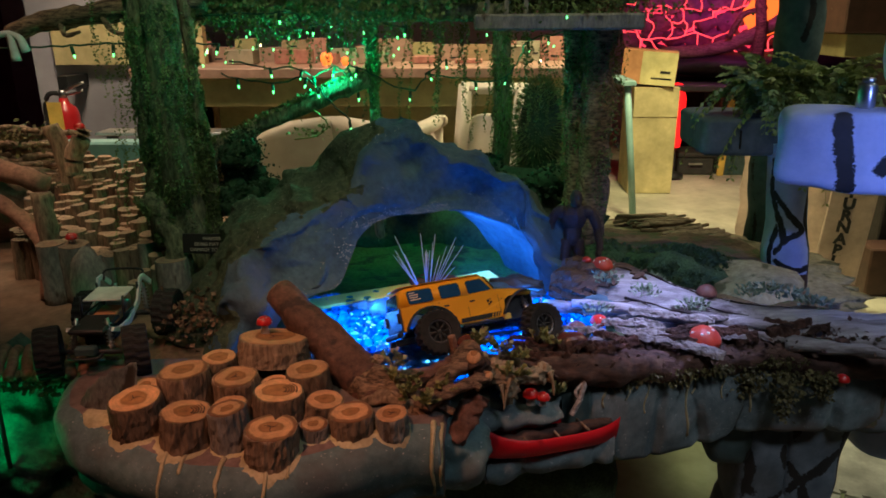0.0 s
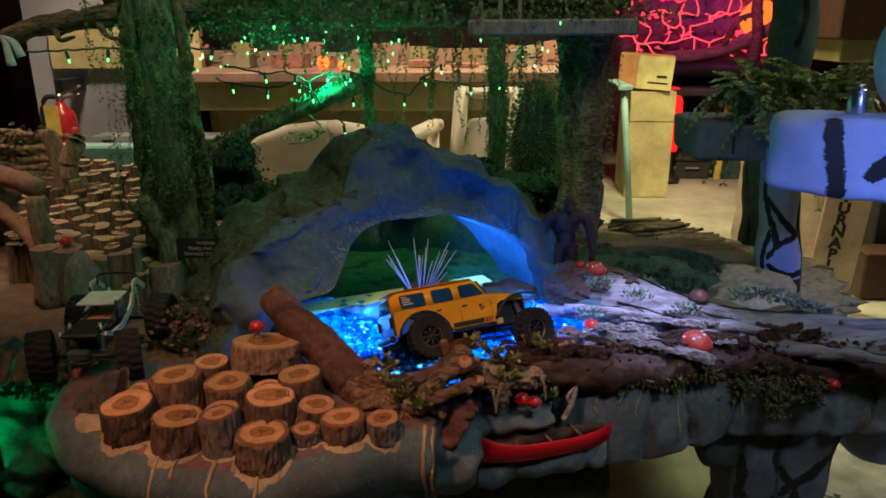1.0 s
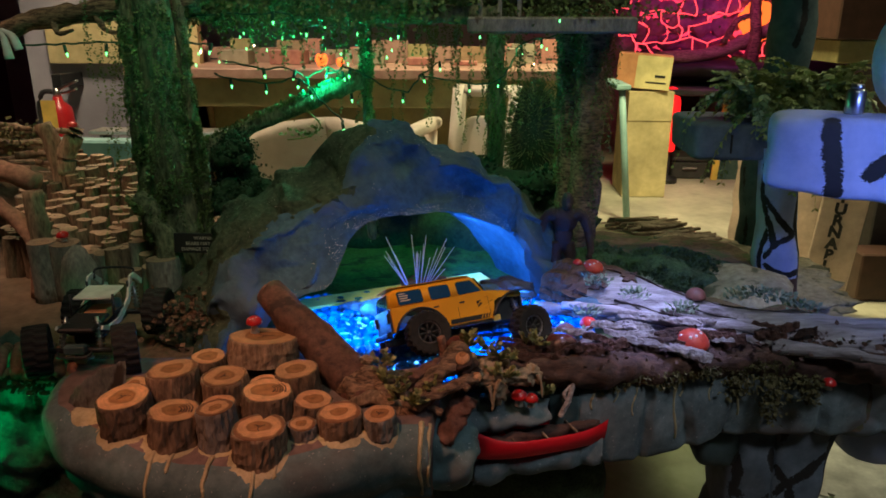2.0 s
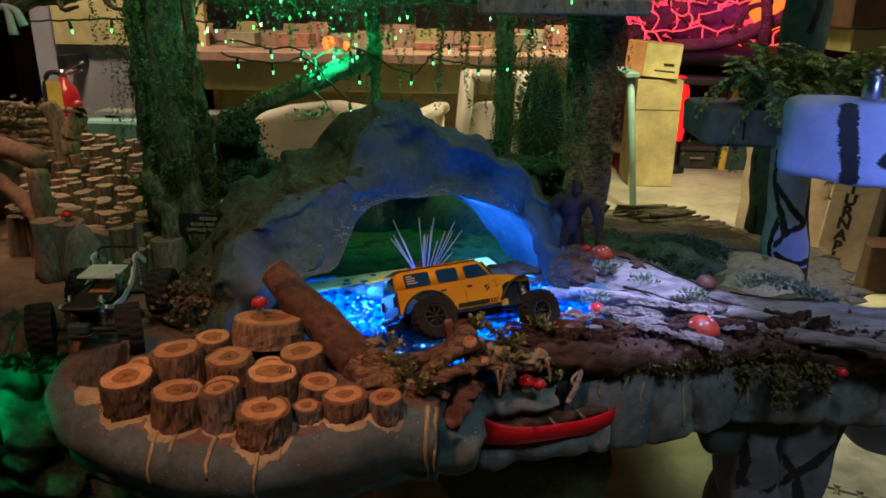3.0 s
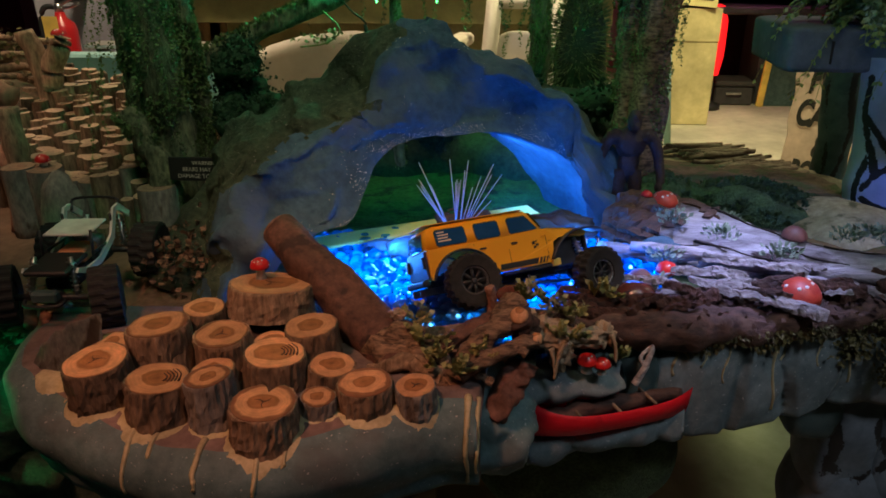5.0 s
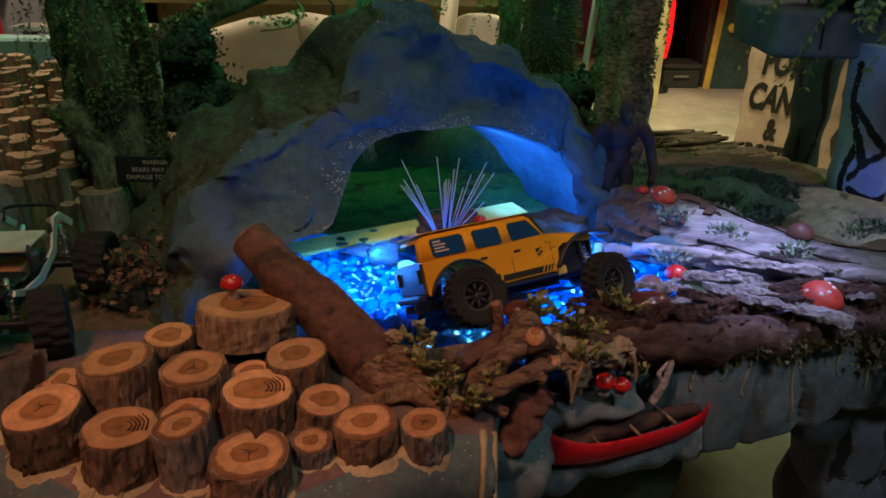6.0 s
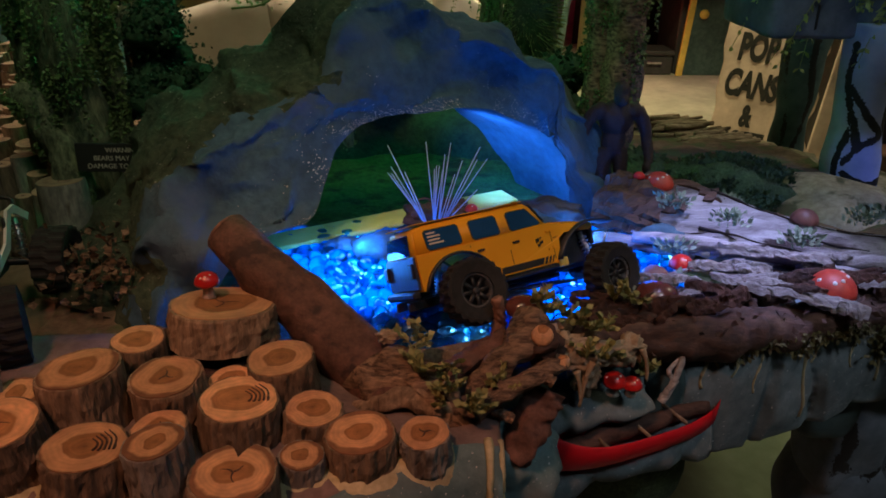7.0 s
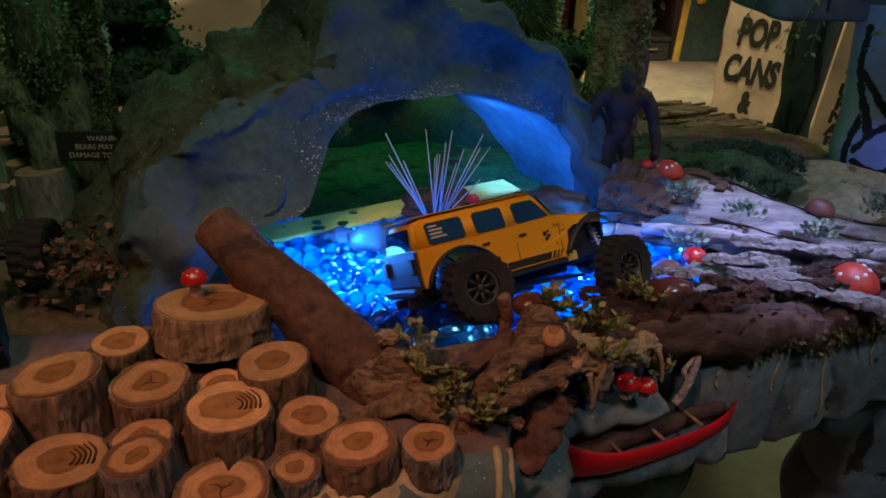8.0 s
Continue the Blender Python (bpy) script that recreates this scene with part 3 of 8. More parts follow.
slab("floor", (-5, -2.5, -0.1), (6, 7.5, 0), M["floor"], "pale beige concrete floor of the room", "floor")
# ceiling and outer walls closing the room, darkened by colour
slab("ceiling", (-5, -2.5, 2.75), (6, 7.5, 2.85), M["shade_wall"], "ceiling with the room's dimness put into its dark colour", "ceiling")
slab("wall_back", (-5, 7.4, 0), (6, 7.55, 2.75), M["wall"], "grey painted back wall", "wall")
slab("wall_front", (-5, -2.6, 0), (6, -2.45, 2.75), M["shade_wall"], "unseen wall behind the camera, shade put into its dark colour", "wall")
slab("wall_left", (-5.1, -2.45, 0), (-4.95, 7.4, 2.75), M["shade_wall"], "left side wall, shade put into its dark red colour", "wall")
slab("wall_right", (5.95, -2.45, 0), (6.1, 7.4, 2.75), M["shade_wall"], "right side wall, shade put into its dark colour", "wall")


def back_room():
    # grey partition with the fire extinguisher
    slab("wall_partition", (-2.08, 3.30, 0), (-1.30, 3.42, 2.3), M["wall"], "purple-grey painted partition wall", "wall")
    slab("trim", (-1.95, 3.255, 0.90), (-1.25, 3.30, 1.12), M["card"], "ochre board fixed along the partition", "trim")
    ext = thing("fire_extinguisher", (-1.86, 3.12, 0.42), "red fire extinguisher with a yellow inspection tag", "fire extinguisher")
    x, y = -1.86, 3.12
    part("cylinder", lathe([(0.001, 0.42), (0.05, 0.42), (0.057, 0.44), (0.057, 0.69), (0.05, 0.72), (0.022, 0.745), (0.018, 0.765), (0.001, 0.765)], 24, m=Matrix.Translation((x, y, 0))), M["ext_red"], ext)
    part("valve", lathe([(0.001, 0.765), (0.016, 0.765), (0.016, 0.80), (0.001, 0.80)], 12, m=Matrix.Translation((x, y, 0))), M["steel"], ext)
    part("lever", limb([(x, y, 0.79), (x + 0.04, y, 0.81), (x + 0.11, y - 0.01, 0.835)], 0.008, 0.006, 8, 6, 0), M["steel"], ext)
    part("carry_handle", limb([(x, y, 0.78), (x + 0.05, y, 0.785), (x + 0.10, y - 0.01, 0.80)], 0.006, 0.005, 8, 6, 0), M["steel"], ext)
    part("hose", limb([(x - 0.01, y, 0.785), (x - 0.06, y - 0.01, 0.78), (x - 0.085, y - 0.01, 0.70), (x - 0.08, y, 0.52)], 0.011, 0.011, 14, 8, 0), M["black"], ext)
    part("tag", block((x - 0.035, y - 0.075, 0.615), (x + 0.03, y - 0.073, 0.755), 0, m=None), M["tag"], ext, smooth=False)
    part("bracket", block((x - 0.015, y, 0.80), (x + 0.03, y + 0.18, 0.86), 0.003), M["black"], ext, smooth=False)
    # long counter
    c = thing("counter", (-0.2, 3.1, 0), "long brown counter with a pinkish lit top", "counter")
    part("worktop", block((-1.46, 2.95, 0.86), (0.42, 3.6, 0.90), 0.004), M["counter"], c, smooth=False)
    part("front_rail", block((-1.30, 3.0, 0.74), (0.38, 3.03, 0.856), 0.002), M["desk"], c, smooth=False)
    part("side_panel", block((-1.42, 2.98, 0.0), (-1.30, 3.55, 0.856), 0.003), M["wood"], c, smooth=False)
    part("side_panel", block((0.29, 3.04, 0.0), (0.38, 3.55, 0.856), 0.003), M["wood"], c, smooth=False)
    part("back_panel", block((-1.30, 3.5, 0.0), (0.29, 3.53, 0.856), 0.003), M["desk"], c, smooth=False)
    # papers and goods on the counter
    for i in range(7):
        w, h = rng.uniform(0.06, 0.16), rng.uniform(0.015, 0.075)
        x0 = -1.15 + i * 0.21 + rng.uniform(-0.03, 0.03)
        solid("carton", block((x0, 3.2, 0.903), (x0 + w, 3.3, 0.903 + h), 0.002), M["card_pink" if i % 3 else "paper_cream"], "small pinkish printed packet on the counter", "box", group="cartons on the counter", smooth=False)
    paints = ("card_pink", "paper_peach", "desk", "paper_peach", "wood", "card_pink", "paper_cream")
    x0 = -1.38
    k = 0
    while x0 < 0.34:
        w, h = rng.uniform(0.09, 0.19), rng.uniform(0.060, 0.110)
        t = thing("print_sheet", (x0 + w / 2, 3.40, 0.9015), "pinkish printed sheet propped up at the back of the counter", "print", "prints on the counter", turn=pose(0, 0, 0, -14, 0, rng.uniform(-5, 5)))
        part("sheet", block((-w / 2, 0, 0.0), (w / 2, 0.003, h), 0.0008), M[paints[k % 7]], t, local=True, smooth=False)
        for b in range(rng.randrange(0, 5)):
            xb, zb = rng.uniform(-w * 0.42, w * 0.15), h * (0.15 + 0.17 * b)
            part("print_bar", block((xb, -0.002, zb), (xb + w * rng.uniform(0.12, 0.3), -0.0005, zb + 0.007), 0), M["ink" if k % 3 else "neon_print"], t, local=True, smooth=False)
        x0 += w * 0.95
        k += 1
    for x, z, s in ((-0.66, 0.945, 0.028), (-0.58, 0.935, 0.018)):
        solid("glow_lamp", lathe([(0.001, 0.0), (s * 0.6, 0.0), (s, s), (s * 0.7, s * 1.8), (0.001, s * 2)], 14, m=Matrix.Translation((x, 3.1, 0.902))), M["neon_orange"], "small glowing orange-red lamp on the counter", "lamp", group="counter lamps")
    # cream bucket chairs
    def shell(at, yaw, s):
        t = thing("bucket_chair", at, "cream plastic bucket chair with a curved shell", "chair", "cream chairs", turn=pose(0, 0, 0, 0, 0, yaw))
        bm = bmesh.new()
        rows = []
        for i in range(9):
            u = i / 8
            row = []
            for k in range(13):
                a = (k / 12 - 0.5) * math.pi * 1.25
                r = 0.25 * s * (0.75 + 0.35 * u)
                row.append(bm.verts.new((math.sin(a) * r, math.cos(a) * r * 0.9, (0.32 + 0.36 * u * (0.55 + 0.45 * math.cos(a))) * s)))
            rows.append(row)
        for a, b in zip(rows, rows[1:]):
            for k in range(12):
                bm.faces.new((a[k], a[k + 1], b[k + 1], b[k]))
        bmesh.ops.solidify(bm, geom=bm.faces, thickness=0.012)
        part("shell", bm, M["cream"], t, local=True)
        part("seat", block((-0.19 * s, -0.22 * s, 0.30 * s), (0.19 * s, 0.16 * s, 0.335 * s), 0.012, seg=2), M["cream"], t, local=True)
        for sx in (-1, 1):
            for sy in (-1, 1):
                part("leg", tube([(sx * 0.15 * s, sy * 0.14 * s, 0.31 * s), (sx * 0.19 * s, sy * 0.19 * s, 0.0)], 0.012, 8), M["steel"], t, local=True)
    shell((-0.62, 2.62, 0), 200, 1.15)
    shell((-0.31, 2.58, 0), 150, 1.16)
    # white plastic armchair
    t = thing("plastic_armchair", (-0.045, 2.62, 0), "cream plastic armchair with straight back posts", "chair", turn=pose(0, 0, 0, 0, 0, -12))
    for sx in (-0.055, 0.155):
        part("back_post", block((-0.026, 0.02, 0.0), (0.026, 0.055, 0.45), 0.010, m=pose(sx, 0, 0.42, 0, 5, 0), seg=2), M["cream"], t, local=True)
    part("back_rail", block((-0.045, 0.025, 0.825), (0.235, 0.055, 0.868), 0.012, seg=2), M["cream"], t, local=True)
    part("back_panel", pillow((0.075, 0.055, 0.60), (0.115, 0.016, 0.155), 3.0, 4, 0.04, 8, 2), M["cream"], t, local=True)
    part("seat", block((-0.22, -0.3, 0.50), (0.24, 0.08, 0.54), 0.012), M["cream"], t, local=True)
    for sx in (-0.24, 0.2):
        part("arm", block((sx, -0.28, 0.60), (sx + 0.06, 0.06, 0.64), 0.01, m=pose(0.09 if sx < 0 else 0, 0, 0.105)), M["cream"], t, local=True)
        for sy in (-0.28, 0.02):
            part("leg", block((sx, sy, 0.0), (sx + 0.04, sy + 0.04, 0.705), 0.005, m=pose(0.09 if sx < 0 else 0, 0, 0)), M["cream"], t, local=True)
    # tall carton with a smaller one on top
    t = thing("tall_carton", (1.04, 4.7, 0), "tall plain tan cardboard box on the floor", "box")
    part("box", block((0.93, 4.56, 0.002), (1.205, 4.92, 0.672), 0.004), M["card"], t, smooth=False)
    part("flap", block((0.93, 4.554, 0.49), (1.205, 4.558, 0.672), 0.0015), M["card"], t, smooth=False)
    t = thing("small_carton", (1.02, 4.66, 0.676), "orange cardboard box with a yellow printed side", "box", turn=pose(0, 0, 0, 0, 4, -12))
    part("box", block((-0.16, -0.1, 0.012), (0.165, 0.16, 0.215), 0.003), M["card_orange"], t, local=True, smooth=False)
    part("label", block((-0.045, -0.103, 0.014), (0.163, -0.1005, 0.21)), M["card_label"], t, local=True, smooth=False)
    part("print", block((0.07, -0.106, 0.085), (0.13, -0.1035, 0.10)), M["ink"], t, local=True, smooth=False)
    part("print", block((0.02, -0.106, 0.05), (0.14, -0.1035, 0.058)), M["ink"], t, local=True, smooth=False)
    # pale trestle leg beside the carton
    t = thing("trestle", (0.80, 3.97, 0), "pale mint painted metal trestle leg", "trestle")
    part("leg", tube([(0.775, 3.97, 0.735), (0.856, 3.97, 0.0)], 0.019, 8), M["teal"], t)
    part("leg", tube([(0.74, 4.32, 0.735), (0.69, 4.40, 0.0)], 0.019, 8), M["teal"], t)
    part("top_rail", block((0.735, 3.93, 0.736), (0.815, 4.36, 0.762), 0.004), M["teal"], t, smooth=False)
    # red lamp
    t = thing("red_lamp", (1.315, 5.05, 0), "glowing red standing lamp behind the boxes", "lamp")
    part("shade", lathe([(0.001, 0.22), (0.05, 0.22), (0.068, 0.35), (0.065, 0.56), (0.035, 0.65), (0.001, 0.66)], 18, m=Matrix.Translation((1.315, 5.05, 0))), M["lamp_red"], t)
    part("stand", lathe([(0.001, 0.0), (0.09, 0.0), (0.09, 0.03), (0.03, 0.05), (0.03, 0.22), (0.001, 0.22)], 14, m=Matrix.Translation((1.315, 5.05, 0))), M["black"], t)
    # dark chest, yellow post and coloured panels under the display table
    t = thing("tool_chest", (1.52, 5.25, 0), "low black chest of drawers on the floor", "chest")
    part("body", block((1.39, 5.15, 0.0), (1.645, 5.40, 0.125), 0.01), M["dark"], t, smooth=False)
    part("lid", block((1.385, 5.14, 0.127), (1.65, 5.40, 0.16), 0.008), M["dark"], t, smooth=False)
    part("handle", block((1.46, 5.128, 0.075), (1.56, 5.139, 0.09), 0.002), M["steel"], t, smooth=False)
    t = thing("cabinet", (1.8, 5.3, 0), "cabinet with green and red panels and a yellow corner post", "cabinet")
    part("panel", block((1.71, 5.15, 0.0), (1.99, 5.18, 0.595), 0.004), M["stone_green"], t, "dark green panel", smooth=False)
    part("panel", block((1.995, 5.15, 0.0), (2.25, 5.18, 0.595), 0.004), M["ext_red"], t, "red panel", smooth=False)
    part("post", block((-0.022, -0.012, 0.0), (0.022, 0.012, 0.595), 0.004, m=pose(1.685, 5.13, 0.0, 0, 3, 0)), M["tag"], t, "yellow post", smooth=False)
    part("knob", lathe([(0.001, 0.0), (0.03, 0.0), (0.03, 0.02), (0.001, 0.02)], 10, m=Matrix.Translation((1.80, 5.149, 0.40)) @ pose(0, 0, 0, 90, 0, 0)), M["tag"], t, "yellow knob")
    part("carcass", block((1.66, 5.19, 0.0), (2.25, 5.6, 0.595), 0.01), M["dark"], t, smooth=False)


def lava_stage():
    t = thing("lava_stage", (1.15, 3.35, 0.0), "purple rock display with glowing red lava veins", "display")
    part("base", blob((1.18, 3.42, 0.88), (0.48, 0.26, 0.06), 3, 0.15, 3, 4), M["dark"], t)
    r2 = random.Random(11)
    part("lava_bed", blob((1.00, 3.50, 1.15), (0.42, 0.10, 0.24), 4, 0.12, 3, 8), M["lava_glow"], t, "glowing pink-red lava bed")
    for j in range(7):
        for i in range(9):
            c = Vector((0.62 + 0.092 * i + (0.046 if j % 2 else 0) + r2.uniform(-0.018, 0.018), 3.392 + r2.uniform(-0.006, 0.006), 0.93 + 0.072 * j + r2.uniform(-0.014, 0.014)))
            q = Vector(((c.x - 1.00) / 0.44, 0, (c.z - 1.15) / 0.26))
            if q.length > 1.05:
                continue
            c.y += 0.07 * q.length_squared
            part("lava_stone", blob(c, (r2.uniform(0.046, 0.058), 0.026, r2.uniform(0.037, 0.045)), 3, 0.40, 4, j * 9 + i), M["purple"], t)
    knots = [[Vector((0.62 + 0.066 * i + r2.uniform(-0.024, 0.024), 3.362, 0.94 + 0.062 * j + r2.uniform(-0.022, 0.022))) for i in range(12)] for j in range(8)]
    for j in range(8):
        for i in range(12):
            for a, b in ((j, i + 1), (j + 1, i)):
                if a < 8 and b < 12 and r2.random() < 0.62:
                    p, q = knots[j][i], knots[a][b]
                    mid = (p + q) / 2 + Vector((r2.uniform(-0.014, 0.014), 0, r2.uniform(-0.014, 0.014)))
                    part("lava_vein", limb([p, mid, q], 0.0030, 0.0024, 8, 6, 0.4), M["neon"], t, "glowing red lava vein")
    part("ember_bed", blob((1.225, 3.36, 1.085), (0.085, 0.03, 0.085), 3, 0.3, 4, 2), M["neon_orange"], t)
    part("branch", limb([(0.78, 3.30, 0.93), (1.0, 3.28, 0.95), (1.2, 3.28, 1.03), (1.42, 3.30, 1.16)], 0.028, 0.03, 16, 10, 0.2), M["stick"], t)
    part("branch", limb([(1.17, 3.24, 0.90), (1.18, 3.24, 1.04), (1.16, 3.26, 1.25)], 0.028, 0.02, 12, 10, 0.2), M["drift"], t)
    part("branch", limb([(1.05, 3.25, 1.0), (1.10, 3.25, 1.09), (1.2, 3.26, 1.12)], 0.014, 0.01, 10, 8, 0.2), M["drift"], t)

    eye = Matrix.Translation((0.027, -0.003, 1.093))
    t.matrix_basis = eye @ Matrix.Scale(1.62, 4) @ eye.inverted() @ t.matrix_basis
    d = thing("display_table", (1.5, 5.0, 0.0), "dark table carrying the lava display", "table")
    part("tabletop", block((1.17, 5.0, 0.60), (2.8, 6.4, 0.645), 0.01), M["dark"], d, smooth=False)
    for x in (1.27, 2.27):
        part("leg", block((x - 0.025, 6.30, 0.0), (x + 0.025, 6.35, 0.599), 0.003), M["dark"], d, smooth=False)
    part("back_panel", block((1.2, 6.355, 0.0), (2.79, 6.37, 0.599), 0.002), M["dark"], d, smooth=False)


back_room()
lava_stage()


def pop_can_sign():
    t = thing("recycling_sign", (1.405, 3.30, 0.0), "pale wooden recycling sign with hand-painted black letters", "sign", turn=pose(0, 0, 0, 0, 0, -14))
    pts = []
    n = 10
    for k in range(n + 1):
        pts.append((-0.195 + 0.006 * math.sin(k * 2.1), 0.62 * k / n))
    for k in range(n, -1, -1):
        pts.append((0.20 + 0.018 * math.sin(k * 1.7), 0.62 * k / n))
    part("board", extrude_profile(pts, 0, 0.02), M["sign_wood"], t, local=True, smooth=False)
    for s, x, z, size, tilt in (("POP", -0.065, 0.445, 0.150, 4), ("CANS", -0.068, 0.290, 0.150, 8), ("&", -0.065, 0.165, 0.125, 4), ("BOTTLES", -0.03, 0.050, 0.115, 6)):
        words("lettering", s, size, M["ink"], t, pose(x, -0.002, z, 90, tilt, 0) @ Matrix.Diagonal((0.56, 1, 1, 1)), 0.001, 0.007)
    t = thing("returns_sign", (1.37, 2.70, 0.0), "tall narrow wooden sign with black letters running down", "sign", turn=pose(0, 0, 0, 0, 4, -20))
    part("board", block((-0.078, 0, 0.0), (0.078, 0.02, 0.66), 0.004), M["sign_wood"], t, local=True, smooth=False)
    for i, ch in enumerate("RETURNABLE"):
        words("lettering", ch, 0.058, M["ink"], t, pose(-0.01, -0.002, 0.532 - i * 0.046, 90, 0, 0), 0.001, 0.003)
    # teal painted trunk behind the slab
    t = thing("painted_tree", (0.72, 1.79, 0.0), "dark teal painted tree trunk with black bark outlines", "tree")
    bm = trunk_skin([(0.73, 1.79, 0.0), (0.725, 1.79, 0.30), (0.722, 1.79, 0.60), (0.720, 1.79, 0.74), (0.735, 1.79, 0.86), (0.75, 1.79, 1.05), (0.752, 1.79, 1.7)], [0.06, 0.042, 0.035, 0.044, 0.042, 0.050, 0.054], 48, 170, 0.16, 4)
    brush(bm, [[(0.682, 1.775, 0.86), (0.672, 1.77, 0.767), (0.678, 1.77, 0.684), (0.694, 1.76, 0.597), (0.692, 1.76, 0.538), (0.685, 1.765, 0.48), (0.69, 1.765, 0.3)], [(0.722, 1.75, 0.80), (0.718, 1.75, 0.741), (0.735, 1.75, 0.66), (0.731, 1.75, 0.598), (0.715, 1.75, 0.53), (0.72, 1.75, 0.40)], [(0.745, 1.745, 1.04), (0.755, 1.745, 1.10), (0.745, 1.745, 1.2)]], 0.0075, 2)
    part("trunk", bm, [M["stone_green"], M["ink"]], t)
    c = thing("tall_cabinet", (1.8, 3.1, 0.0), "dark brown tall cabinet in shade", "cabinet")
    part("upper_box", block((1.40, 2.98, 1.02), (2.3, 3.4, 1.95), 0.006), M["brown_panel"], c, smooth=False)
    part("band", block((1.42, 2.99, 0.93), (2.3, 3.4, 1.018), 0.004), M["desk"], c, "beige band", smooth=False)
    part("base", block((1.66, 2.96, 0.0), (2.3, 3.4, 0.928), 0.006), M["dark"], c, smooth=False)
    part("kick_board", block((1.56, 2.80, 0.0), (2.3, 2.94, 0.20), 0.006), M["brown_panel"], c, smooth=False)


pop_can_sign()


def floor_mats():
    """Interlocking foam floor tiles with toothed edges."""
    bm0 = bmesh.new()
    n = 12
    pts = []
    for side in range(4):
        a = math.pi / 2 * side
        for k in range(n):
            u = (k + 0.5) / n - 0.5
            for du, r in ((-0.3 / n, 0.29), (-0.42 / n, 0.305), (0.42 / n, 0.305), (0.3 / n, 0.29)):
                x, y = (u + du) * 0.58, -r
                pts.append((x * math.cos(a) - y * math.sin(a), x * math.sin(a) + y * math.cos(a)))
    lo = [bm0.verts.new((x, y, 0)) for x, y in pts]
    hi = [bm0.verts.new((x, y, 0.012)) for x, y in pts]
    bm0.faces.new(hi)
    for k in range(len(pts)):
        bm0.faces.new((lo[k], lo[(k + 1) % len(pts)], hi[(k + 1) % len(pts)], hi[k]))
    t = thing("foam_floor_mat", (1.22, 1.66, 0.002), "pale grey interlocking foam floor mat with toothed edges", "mat", "foam mats", turn=pose(0, 0, 0, 0, 0, -24))
    part("tile", bm0, M["foam_mat"], t, local=True, smooth=False)
    for dx, dy in ((0.62, 0), (0, -0.62), (0.62, -0.62)):
        copy_thing(t, pose(1.22, 1.66, 0.002, 0, 0, -24) @ pose(dx, dy, 0))


floor_mats()


# ---- the model landscape ----
def hummocky(x0, x1, y0, y1, nx, ny, height, thick):
    """A sheet of ground with a closed skirt below it."""
    bm = bmesh.new()
    g = []
    for j in range(ny + 1):
        g.append([])
        for i in range(nx + 1):
            x = x0 + (x1 - x0) * i / nx
            front = y0(x) if callable(y0) else y0
            y = front + (y1 - front) * j / ny
            g[-1].append(bm.verts.new((x, y, height(x, y))))
    for j in range(ny):
        for i in range(nx):
            bm.faces.new((g[j][i], g[j][i + 1], g[j + 1][i + 1], g[j + 1][i]))
    rim = g[0] + [r[-1] for r in g[1:]] + list(reversed(g[-1][:-1])) + [r[0] for r in reversed(g[1:-1])]
    low = [bm.verts.new((v.co.x, v.co.y, thick)) for v in rim]
    for k in range(len(rim)):
        bm.faces.new((rim[k], low[k], low[(k + 1) % len(rim)], rim[(k + 1) % len(rim)]))
    return bm


def ground_height(x, y):
    z = 0.619 + 0.008 * noise.fractal(Vector((x * 11, y * 11, 0)), 1.0, 2.0, 4)
    if y > 1.5:
        z -= 0.08 * min(1, (y - 1.5) / 0.45)
    return z


def table_base():
    t = thing("display_ground", (-0.2, 1.4, 0.0), "brown soil and moss ground of the model landscape", "ground", kind="structure")
    part("soil", hummocky(-0.46, 0.60, lambda x: 0.80 if x < -0.02 else 0.80 + 0.14 * min(1, (x + 0.02) / 0.18), 2.0, 108, 116, ground_height, 0.52), M["soil"], t)
    part("soil", hummocky(-1.7, -0.461, 0.95, 2.0, 80, 70, lambda x, y: ground_height(x, y) - 0.004, 0.52), M["path"], t, "bare brown dirt track")
    part("tabletop", block((-1.7, 1.0, 0.46), (0.60, 1.98, 0.518), 0.01), M["dark"], t, smooth=False)
    for x in (-1.5, -0.2):
        for y in (1.15, 1.85):
            part("leg", block((x - 0.04, y - 0.04, 0), (x + 0.04, y + 0.04, 0.459), 0.004), M["wood"], t, smooth=False)


table_base()


def lower_boards():
    slab("green_mat", (0.10, 1.10, 0.001), (0.95, 2.1, 0.006), M["mint"], "pale green mat on the floor under the table", "mat", "")
    # rounded mass added to darken the green area under the cliff
    solid("dark_sack", pillow((0.095, 0.97, 0.41), (0.135, 0.06, 0.105), 2.6, 4, 0.2, 9, 3), M["mound"], "dark green rounded mass added to darken the floor under the cliff", "sack")
    # brown block put in place of the shadow on the floor
    solid("brown_carton", block((-0.12, 1.25, 0.001), (0.20, 1.55, 0.20), 0.004), M["desk"], "brown block standing in for the shadow on the floor below the table", "box", smooth=False)


lower_boards()


